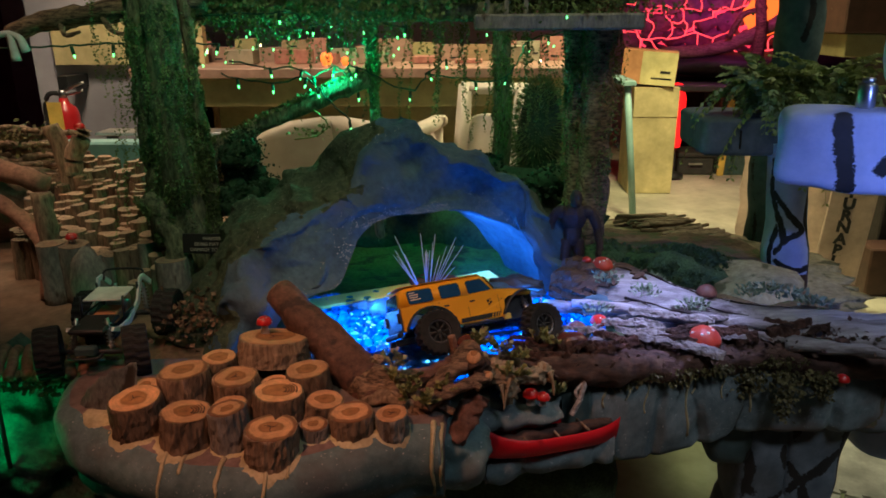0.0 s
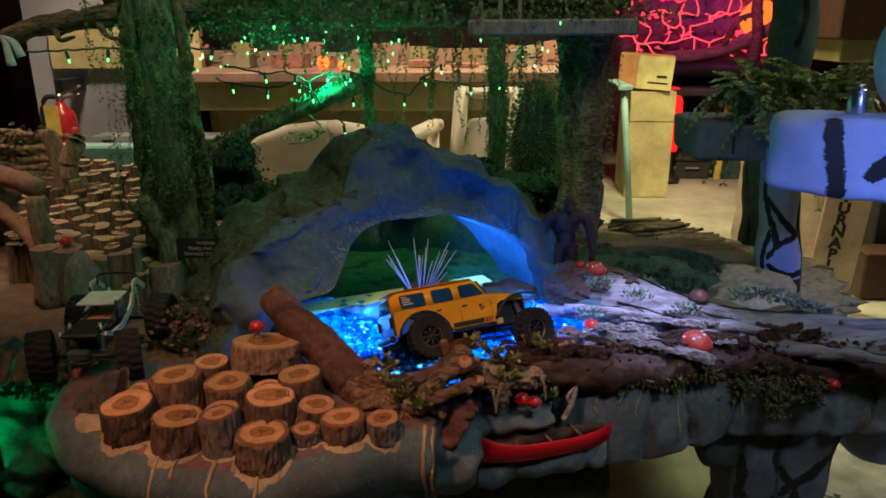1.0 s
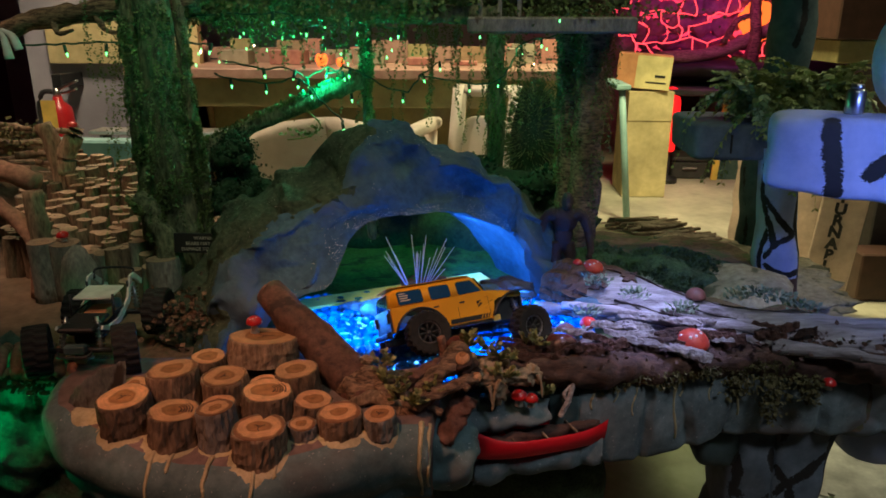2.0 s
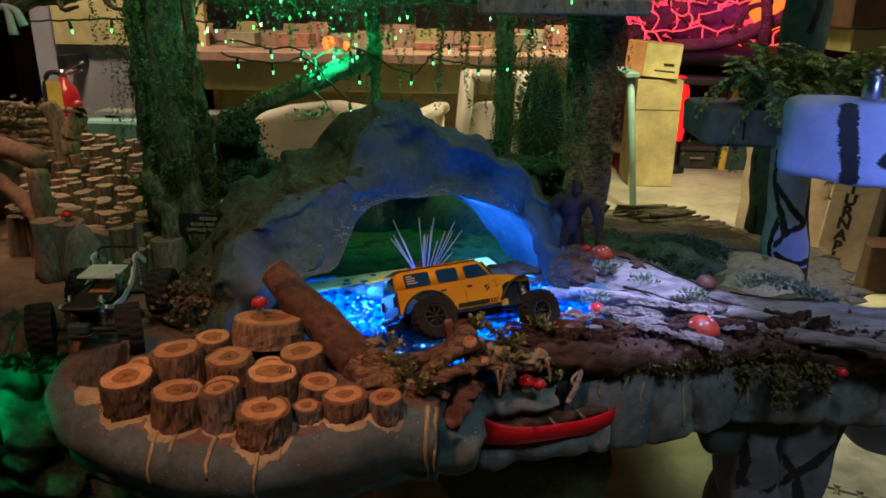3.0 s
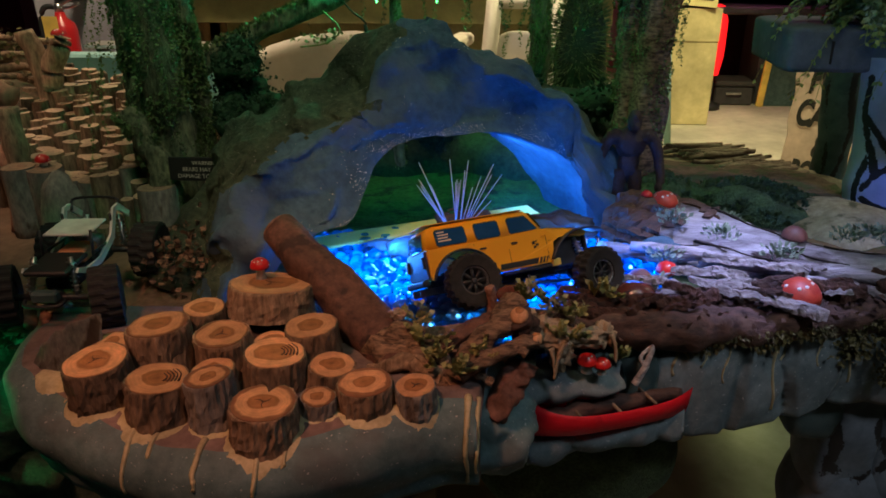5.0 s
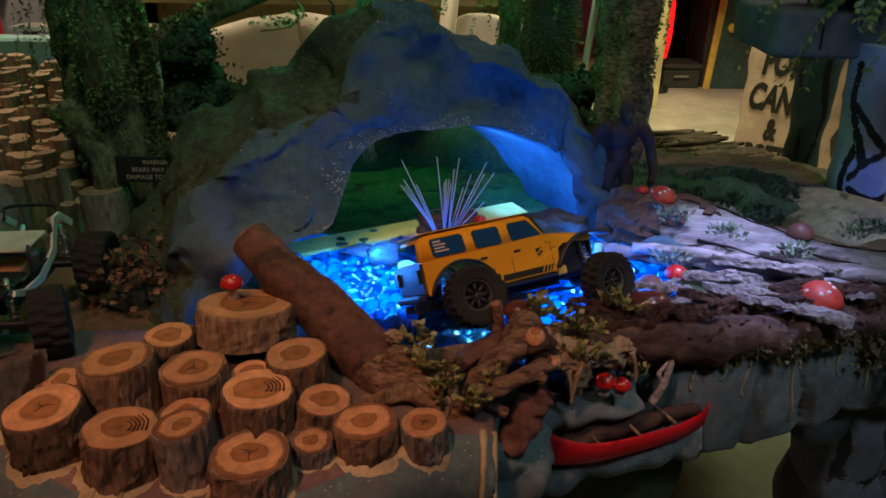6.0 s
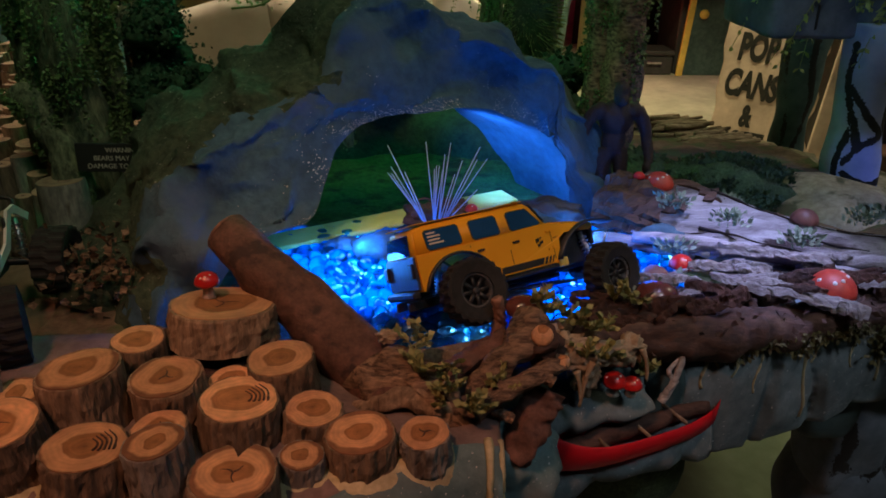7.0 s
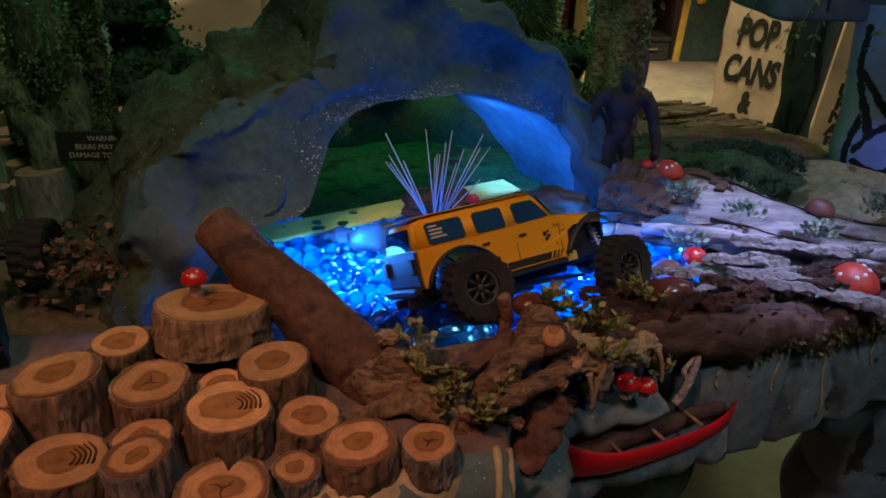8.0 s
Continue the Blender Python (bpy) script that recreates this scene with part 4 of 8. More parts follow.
def river():
    t = thing("pebble_river", (0.0, 0.98, 0.625), "river of glowing blue glass pebbles lit from below", "river")
    outline = [(-0.27, 1.10), (-0.235, 0.985), (-0.165, 0.895), (-0.10, 0.83), (0.02, 0.85), (0.10, 0.915), (0.20, 0.95), (0.205, 1.04), (0.15, 1.13), (0.05, 1.17), (-0.06, 1.13), (-0.16, 1.12)]

    def inside(x, y):
        hit = False
        for (xa, ya), (xb, yb) in zip(outline, outline[1:] + outline[:1]):
            if (ya > y) != (yb > y) and x < (xb - xa) * (y - ya) / (yb - ya) + xa:
                hit = not hit
        return hit
    bm = bmesh.new()
    bm.faces.new([bm.verts.new((x, y, 0.6345)) for x, y in outline])
    bmesh.ops.solidify(bm, geom=bm.faces, thickness=0.004)
    part("light_panel", bm, M["led_blue"], t, "blue light panel")
    r2 = random.Random(3)
    shapes = []
    for s in range(6):
        b = bmesh.new()
        bmesh.ops.create_icosphere(b, subdivisions=2, radius=1)
        for v in b.verts:
            v.co *= 1 + 0.22 * noise.noise(v.co * 1.3 + Vector((s * 4, 0, 0)))
            v.co.z *= 0.62
        for f in b.faces:
            f.smooth = True
        me = bpy.data.meshes.new("glass_pebble")
        b.to_mesh(me)
        b.free()
        me.materials.append(M["pebble"])
        shapes.append(me)
    places, tries = [], 0
    while len(places) < 520 and tries < 20000:
        tries += 1
        x, y = r2.uniform(-0.27, 0.21), r2.uniform(0.83, 1.17)
        if inside(x, y) and all((x - a) ** 2 + (y - b) ** 2 > 0.0126 ** 2 for a, b in places):
            places.append((x, y))
    places.sort(key=lambda p: p[1])
    rest = bmesh.new()
    for i, (x, y) in enumerate(places):
        s = r2.uniform(0.0092, 0.0142)
        m = Matrix.Translation((x, y, 0.6425 + r2.uniform(-0.001, 0.005))) @ pose(0, 0, 0, r2.uniform(-30, 30), r2.uniform(-30, 30), r2.uniform(0, 360)) @ Matrix.Diagonal((s, s * r2.uniform(0.7, 1), s, 1))
        m = SPOT[t.name].inverted() @ m
        if i < 290:
            ob = new("glass_pebble", shapes[i % 6])
            ob.parent = t
            ob.matrix_basis = m
        else:
            b = bmesh.new()
            b.from_mesh(shapes[i % 6])
            b.transform(m)
            me = bpy.data.meshes.new("x")
            b.to_mesh(me)
            b.free()
            rest.from_mesh(me)
            bpy.data.meshes.remove(me)
    o = part("glass_pebbles", rest, M["pebble"], t, local=True)
    o["kind"] = "stuff"
    # glowing specks added for the bright glints on the pebbles
    sp = bmesh.new()
    for i in range(70):
        x, y = places[r2.randrange(len(places))]
        bmesh.ops.create_icosphere(sp, subdivisions=1, radius=0.0013, matrix=Matrix.Translation((x + 0.004, y, 0.6475)))
    part("light_diodes", sp, M["led_spark"], t, "tiny glowing blue-white specks standing in for glints on the glass")


river()


def arch():
    """Rock arch as one skin from the tunnel mouth over the front to the back."""
    mouth = [(-0.33, 0.935, 0.60), (-0.246, 0.966, 0.693), (-0.195, 1.002, 0.714), (-0.168, 1.048, 0.765), (-0.121, 1.082, 0.792), (-0.076, 1.1, 0.796), (-0.015, 1.13, 0.790), (0.052, 1.165, 0.768), (0.100, 1.18, 0.738), (0.118, 1.19, 0.700), (0.125, 1.2, 0.60)]
    brow = [(-0.345, 0.895, 0.60), (-0.349, 0.95, 0.70), (-0.338, 0.985, 0.752), (-0.285, 1.015, 0.782), (-0.232, 1.04, 0.801), (-0.176, 1.08, 0.848), (-0.140, 1.12, 0.905), (-0.072, 1.13, 0.905), (0.0, 1.14, 0.868), (0.085, 1.17, 0.80), (0.165, 1.205, 0.60)]
    crest = [(-0.50, 1.03, 0.60), (-0.432, 1.1, 0.70), (-0.422, 1.125, 0.762), (-0.385, 1.14, 0.806), (-0.325, 1.15, 0.831), (-0.25, 1.162, 0.882), (-0.16, 1.168, 0.933), (-0.075, 1.17, 0.920), (0.026, 1.175, 0.855), (0.12, 1.21, 0.79), (0.235, 1.25, 0.60)]
    inner = [(-0.36, 1.10, 0.60), (-0.29, 1.14, 0.72), (-0.25, 1.19, 0.765), (-0.205, 1.22, 0.80), (-0.14, 1.26, 0.815), (-0.08, 1.285, 0.805), (-0.028, 1.30, 0.75), (0.008, 1.30, 0.716), (0.034, 1.30, 0.680), (0.056, 1.30, 0.650), (0.085, 1.30, 0.60)]
    back = [(p[0], p[1] + 0.14, p[2] if p[2] < 0.61 else p[2] - 0.05) for p in crest]
    n = 150
    loops = [smooth_path(l, n) for l in (inner, mouth, brow, crest, back)]
    rows = []
    for a, b, steps in ((0, 1, 16), (1, 2, 26), (2, 3, 26), (3, 4, 14)):
        for s in range(steps):
            u = s / steps
            rows.append([loops[a][i].lerp(loops[b][i], u) for i in range(n)])
    rows.append(loops[-1])
    calm = [0.3 if j < 12 else (0.45 if j < 22 else 1.0) for j in range(len(rows))]
    grid = [[p + calm[j] * (wobble(p, 15, 0.021, 2) + wobble(p, 38, 0.0045 if j < 40 else 0.011, 4) + wobble(p, 120, 0.0018 if j < 40 else 0.0032, 6) + wobble(p, 300, 0.0012, 8)) for p in row] for j, row in enumerate(rows)]

    def piece(j, i):
        if j < 16:
            return 0
        q = rows[j][i]
        edge_at = 43 + 9 * noise.noise(q * 14) + 4 * noise.noise(q * 60)
        return 2 if (j >= edge_at and i < 90) or j >= 69 else 1
    t = thing("rock_arch", (-0.12, 1.12, 0.60), "slate-blue painted rock arch with dark mossy back", "rock arch")
    for which, name, material, label in ((0, "tunnel_wall", M["arch"], ""), (1, "front_face", M["arch"], ""), (2, "mossy_crown", M["arch_moss"], "dark mossy crown of the arch")):
        bm = bmesh.new()
        made = {}

        def vert(j, i):
            if (j, i) not in made:
                made[j, i] = bm.verts.new(grid[j][i])
            return made[j, i]
        for j in range(len(rows) - 1):
            for i in range(n - 1):
                if piece(j, i) == which:
                    bm.faces.new((vert(j, i), vert(j, i + 1), vert(j + 1, i + 1), vert(j + 1, i)))
        part(name, bm, material, t, label)
    # chips of pale plaster, thickest along the rim of the mouth
    rf = random.Random(12)
    for name, count, rows_of, label in (("rim_chips", 1500, lambda: 16 + abs(rf.gauss(0, 3.2)), "pale plaster chips along the rim"), ("face_chips", 420, lambda: rf.uniform(17, 60), "scattered pale plaster chips")):
        bm = bmesh.new()
        for k in range(count):
            j, i = int(rows_of()), rf.randrange(18, n - 10)
            q = grid[j][i].lerp(grid[j][i + 1], rf.random()).lerp(grid[j + 1][i].lerp(grid[j + 1][i + 1], rf.random()), rf.random())
            if noise.noise(q * 26) < (-0.05 if name == "rim_chips" else 0.12):
                continue
            e1, e2 = (grid[j][i + 1] - grid[j][i]).normalized(), (grid[j + 1][i] - grid[j][i]).normalized()
            nrm = e1.cross(e2).normalized()
            if nrm.y > 0:
                nrm = -nrm
            size = rf.uniform(0.0003, 0.0009) * (1.8 if rf.random() < 0.10 else 1)
            a = rf.uniform(0, 6.28)
            ring = [bm.verts.new(q + nrm * 0.0003 + (e1 * math.cos(a + b) * rf.uniform(0.6, 1.3) + e2 * math.sin(a + b)) * size) for b in (0, 2.1, 4.2)]
            top = bm.verts.new(q + nrm * size * 0.9)
            for b in range(3):
                bm.faces.new((ring[b], ring[(b + 1) % 3], top))
        part(name, bm, M["white"], t, label)["kind"] = "stuff"


arch()


def fallen_log():
    """Bark slab running from the arch to the side of the table."""
    t = thing("fallen_log", (0.36, 1.08, 0.62), "large weathered fallen log with split greyish bark", "log")
    pts = smooth_path([(0.165, 1.170, 0.660), (0.235, 1.125, 0.654), (0.36, 1.045, 0.648), (0.52, 0.985, 0.645), (0.75, 0.955, 0.635)], 60)
    bm = bmesh.new()
    rows = []
    for i, p in enumerate(pts):
        row = []
        d = (pts[min(i + 1, 59)] - pts[max(i - 1, 0)]).normalized()
        side = Vector((d.y, -d.x, 0))
        w = 0.060 + 0.012 * math.sin(i * 0.13)
        for k in range(28):
            a = math.pi * (-0.12 + 1.24 * k / 27)
            q = p + side * math.cos(a) * w + Vector((0, 0, 1)) * max(math.sin(a), -0.3) * w * 0.55
            ridge = noise.fractal(Vector((i * 0.10, k * 0.85, 3)), 1, 2, 4)
            q += (q - p).normalized() * (0.010 * ridge) + wobble(q, 60, 0.003, 3)
            row.append(bm.verts.new(q))
        rows.append(row)
    for a, b in zip(rows, rows[1:]):
        for k in range(27):
            bm.faces.new((a[k], a[k + 1], b[k + 1], b[k]))
    skin = [[v.co.copy() for v in row] for row in rows]
    bmesh.ops.holes_fill(bm, edges=[e for e in bm.edges if e.is_boundary])
    part("bark", bm, M["bark_log"], t)
    # dark bark still clinging to the broken end and along the far edge
    bm = bmesh.new()
    keep = {}
    for i in range(60):
        for k in range(28):
            edge = noise.fractal(Vector((i * 0.22, k * 0.35, 8)), 1, 2, 4)
            if i < 14 + 8 * edge + 0.45 * k or k > 21.5 + 4 * edge - 0.02 * i:
                p = skin[i][k]
                lift = 0.0035 + 0.0045 * noise.noise(Vector((i * 0.8, k * 0.9, 2)))
                keep[i, k] = bm.verts.new(p + (p - pts[i]).normalized() * lift + wobble(p, 150, 0.003, 4))
    for i, k in list(keep):
        ring = [(i, k), (i + 1, k), (i + 1, k + 1), (i, k + 1)]
        if all(c in keep for c in ring):
            bm.faces.new([keep[c] for c in ring])
    for v in [v for v in bm.verts if not v.link_faces]:
        bm.verts.remove(v)
    bmesh.ops.recalc_face_normals(bm, faces=bm.faces)
    bmesh.ops.solidify(bm, geom=bm.faces, thickness=0.003)
    part("bark_crust", bm, M["bark_brown"], t, "dark crumbling bark on the broken end", smooth=False)
    r2 = random.Random(9)
    for c in range(20):
        k = r2.randrange(4, 24)
        i0 = r2.randrange(2, 40)
        length = r2.randrange(8, 19)
        line = [skin[min(59, i0 + s)][max(0, min(27, k + int(round(1.2 * noise.noise(Vector((s * 0.3, c, 0)))))))] for s in range(0, length, 2)]
        part("crevice", limb(line, r2.uniform(0.0012, 0.0028), 0.0008, 2 * len(line), 6, 0.5, 200, c), M["crack"], t, "dark split in the bark")
    # bark strips and splinters along its near side
    for i in range(10):
        x = 0.17 + 0.040 * i
        y = 1.03 - 0.13 * i / 9 + r2.uniform(-0.02, 0.01)
        z = 0.662 + r2.uniform(-0.006, 0.012)
        b = limb([(x - 0.05, y + 0.02, z), (x, y, z + 0.006), (x + 0.06, y - 0.012, z)], r2.uniform(0.006, 0.013), 0.005, 10, 7, 0.4, 90, i)
        part("bark_strip", b, M["bark_log"], t)


fallen_log()


def edge_log():
    """Dark half-log along the front edge with peeling pale bark."""
    t = thing("edge_log", (0.22, 0.90, 0.63), "dark red-brown half log with moss along it", "log")
    part("wood", limb([(0.02, 0.84, 0.650), (0.12, 0.852, 0.652), (0.20, 0.862, 0.650), (0.30, 0.89, 0.645), (0.44, 0.93, 0.640)], 0.021, 0.020, 64, 24, 0.38, 62, 2), M["bark_brown"], t)
    part("wood", limb([(0.33, 0.925, 0.640), (0.50, 0.935, 0.634), (0.70, 0.93, 0.632)], 0.026, 0.028, 54, 22, 0.38, 62, 5), M["bark_brown"], t)
    part("wood", limb([(0.10, 0.885, 0.640), (0.22, 0.925, 0.642), (0.36, 0.965, 0.640), (0.52, 0.965, 0.636)], 0.022, 0.022, 64, 22, 0.40, 62, 7), M["bark_brown"], t)
    r2 = random.Random(21)

    def sheet(name, label, a, b, wide, lift, curl, seed, wood="birch"):
        """A thin curled sheet of bark lying between two points."""
        a, b = Vector(a), Vector(b)
        d = (b - a)
        side = d.cross(Vector((0, 0, 1))).normalized()
        bm = bmesh.new()
        rows = []
        for i in range(25):
            u = i / 24
            ragged = 1 + 0.35 * noise.noise(Vector((i * 0.45, seed, 0))) - 0.5 * max(0, abs(u - 0.5) - 0.38) / 0.12
            row = []
            for k in range(9):
                v = k / 8 - 0.5
                q = a + d * u + side * v * wide * ragged + Vector((0, 0, lift - curl * 4 * v * v * wide + 0.35 * lift * math.sin(math.pi * u)))
                row.append(bm.verts.new(q + wobble(q, 45, 0.0035, seed) + wobble(q, 190, 0.0026, seed)))
            rows.append(row)
        for p, q in zip(rows, rows[1:]):
            for k in range(8):
                bm.faces.new((p[k], p[k + 1], q[k + 1], q[k]))
        bmesh.ops.solidify(bm, geom=bm.faces, thickness=0.0022)
        return solid(name, bm, M[wood], label, "bark", group="bark sheets", smooth=False)
    sheet("bark_sheet", "pale curled strip of birch bark by the log", (0.19, 0.944, 0.677), (0.275, 0.935, 0.677), 0.013, 0.006, 0.5, 1)
    sheet("bark_sheet", "long pale birch bark strip under the spotted mushroom", (0.205, 0.922, 0.677), (0.300, 0.893, 0.673), 0.019, 0.006, 0.30, 2)
    sheet("bark_sheet", "long pale birch bark strip under the spotted mushroom", (0.225, 0.902, 0.677), (0.318, 0.872, 0.670), 0.016, 0.007, 0.40, 8)
    sheet("bark_sheet", "broken pale bark sheet at the cliff edge", (0.290, 0.893, 0.673), (0.340, 0.868, 0.665), 0.026, 0.006, 0.35, 3)
    sheet("bark_sheet", "weathered bark sheet along the fallen log", (0.33, 0.945, 0.671), (0.50, 0.915, 0.659), 0.018, 0.006, 0.4, 6)
    sheet("bark_sheet", "weathered bark sheet along the fallen log", (0.24, 0.985, 0.677), (0.35, 0.955, 0.677), 0.018, 0.007, 0.4, 7)
    for i in range(16):
        c = Vector((r2.uniform(0.13, 0.40), 0, r2.uniform(0.672, 0.680)))
        c.y = 0.885 + (c.x - 0.13) * 0.17 + r2.uniform(-0.02, 0.045)
        a = r2.uniform(-0.9, 0.4)
        d = Vector((math.cos(a), math.sin(a), r2.uniform(-0.1, 0.2))) * r2.uniform(0.018, 0.045)
        sheet("bark_sheet", "small pale bark scrap among the litter", c - d / 2, c + d / 2, r2.uniform(0.005, 0.012), 0.004, r2.uniform(0.3, 0.9), 20 + i)
    for i in range(34):
        c = Vector((r2.uniform(0.06, 0.52), 0, r2.uniform(0.672, 0.679)))
        c.y = 0.845 + (c.x - 0.06) * 0.20 + r2.uniform(-0.010, 0.030)
        a = r2.uniform(-0.5, 0.9)
        d = Vector((math.cos(a), math.sin(a), r2.uniform(-0.15, 0.25))) * r2.uniform(0.025, 0.06)
        sheet("bark_sheet", "dark red-brown bark flake lifting off the log", c - d / 2, c + d / 2, r2.uniform(0.008, 0.017), 0.005, r2.uniform(0.4, 1.0), 60 + i, "bark_rust" if i % 3 else "bark_brown")
    bm = bmesh.new()
    for i in range(620):
        x = r2.uniform(0.10, 0.60)
        y = 0.86 + (x - 0.1) * 0.19 + r2.gauss(0, 0.022)
        leaf(bm, (x, y, 0.664 + r2.gauss(0, 0.004)), (r2.uniform(-1, 1), r2.uniform(-1, 1), r2.uniform(-0.1, 0.6)), r2.uniform(0.005, 0.012), r2, 0.3)
    solid("bark_litter", bm, M["bark_brown"], "brown bark chips and leaf litter along the log", "leaf litter", kind="stuff")

edge_log()


# ---- rock shelf and rock faces ----
def rock_wall(name, label, top, z0, z1, depth, seed, bulge=0.02, n=60, rows=16):
    """A boulder-built rim: follows the given edge line, bulging out below it."""
    path = smooth_path([(x, y, z1) for x, y in top], n)
    bm = bmesh.new()
    grid = []
    prof = []
    for j in range(rows + 1):
        u = j / rows
        prof.append(u)
    for i, p in enumerate(path):
        d = (path[min(i + 1, n - 1)] - path[max(i - 1, 0)]).normalized()
        out = Vector((d.y, -d.x, 0))
        line = []
        line.append(p - out * depth + Vector((0, 0, 0.0)))
        line.append(p - out * depth * 0.5)
        for u in prof:
            z = z1 + (z0 - z1) * u
            r = bulge * math.sin(math.pi * min(1, u * 1.15 + 0.08)) - 0.012 * (1 - min(1, u * 6)) ** 2
            line.append(Vector((p.x, p.y, z)) + out * r)
        line.append(Vector((p.x, p.y, z0)) - out * depth)
        grid.append([bm.verts.new(q + wobble(q, 9, 0.011, seed) + wobble(q, 30, 0.004, seed + 1)) for q in line])
    for a, b in zip(grid, grid[1:]):
        for k in range(len(a) - 1):
            f = bm.faces.new((a[k], b[k], b[k + 1], a[k + 1]))
            f.material_index = 1 if k < 2 else 0
    bmesh.ops.holes_fill(bm, edges=[e for e in bm.edges if e.is_boundary])
    return bm


def shelf():
    t = thing("rock_shelf", (-0.26, 0.78, 0.56), "blue-grey carved rock shelf holding the sawn logs", "rock")
    edge = [(-0.52, 0.86), (-0.508, 0.77), (-0.472, 0.718), (-0.39, 0.672), (-0.312, 0.644), (-0.234, 0.632), (-0.175, 0.640), (-0.109, 0.680), (-0.054, 0.70), (-0.02, 0.70)]
    skin = rock_wall("rock", "", edge, 0.556, 0.642, 0.22, 3, 0.016)
    tree = BVHTree.FromBMesh(skin)
    part("rock", skin, [M["rock"], M["rock_top"]], t)

    def top_at(x, y):
        hit = tree.ray_cast(Vector((x, y, 0.75)), Vector((0, 0, -1)))[0]
        return hit.z if hit else 0.642

    def front_at(x, z):
        hit = tree.ray_cast(Vector((x, 0.40, z)), Vector((0, 1, 0)))[0]
        return hit.y if hit else 0.66

    def pool(x, y, r, seed):
        """A flat spill of foam with a lobed outline lying on the rock."""
        bm = bmesh.new()
        rings = []
        for u in (0.0, 0.35, 0.65, 0.85, 0.96, 1.0):
            ring = []
            for k in range(44):
                a = 2 * math.pi * k / 44
                far = r * (1.16 + 0.16 * noise.noise(Vector((math.cos(a) * 1.6, math.sin(a) * 1.6, seed * 2.3))) + 0.06 * noise.noise(Vector((math.cos(a) * 5, math.sin(a) * 5, seed))))
                q = Vector((x + math.cos(a) * far * u, y + math.sin(a) * far * u, 0))
                q.z = top_at(q.x, q.y) + 0.0032 * (1 - u ** 4) - 0.0006
                ring.append(bm.verts.new(q + wobble(q, 160, 0.0008, seed)))
            rings.append(ring)
        for p, q in zip(rings[1:], rings[2:]):
            for k in range(44):
                bm.faces.new((p[k], p[(k + 1) % 44], q[(k + 1) % 44], q[k]))
        bm.faces.new(rings[1])
        for v in rings[0]:
            bm.verts.remove(v)
        return bm

    def run(x, low, r0, seed):
        """A run of foam over the edge and down the face."""
        line = []
        edge_y = front_at(x, 0.630)
        for k in range(5):
            y = edge_y + 0.026 - 0.006 * k
            line.append(Vector((x, y, top_at(x, y) + 0.0008)))
        for k in range(12):
            z = 0.630 - (0.630 - low) * k / 11
            xx = x + 0.0008 * math.sin(seed + k * 0.5)
            line.append(Vector((xx, front_at(xx, z) - 0.0006, z)))
        n = len(line)
        fat = [r0 * (1.5 - 0.9 * i / n) * (1 + 0.4 * noise.noise(Vector((i * 0.5, seed, 0)))) for i in range(n)]
        fat[-1] = r0 * 1.05
        return tube(line, fat, 9, 0.25, 150, seed)
    part("boulder", blob((-0.012, 0.765, 0.580), (0.045, 0.042, 0.045), 4, 0.35, 2.2, 5), M["rock"], t)
    # the underside takes a darker stone colour than the shelf rock
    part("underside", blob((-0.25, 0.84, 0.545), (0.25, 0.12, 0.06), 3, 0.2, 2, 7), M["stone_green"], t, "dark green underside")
    for i, (x, low, r0) in enumerate(((-0.322, 0.596, 0.0019), (-0.254, 0.614, 0.0021), (-0.204, 0.590, 0.0019), (-0.300, 0.630, 0.0017), (-0.182, 0.628, 0.0015), (-0.031, 0.560, 0.0022), (-0.022, 0.575, 0.0018))):
        part("foam_drip", run(x, low, r0, i * 3 + 1), M["foam"], t, "yellowish dried foam drip")
    for i, (x, y, r) in enumerate(((-0.370, 0.700, 0.031), (-0.309, 0.681, 0.0295), (-0.255, 0.675, 0.022), (-0.205, 0.662, 0.031), (-0.166, 0.694, 0.017), (-0.124, 0.707, 0.027), (-0.077, 0.707, 0.0195), (-0.425, 0.722, 0.022))):
        part("foam_ooze", pool(x, y - r * 0.10, r, i), M["foam"], t, "yellowish dried foam ooze")


shelf()


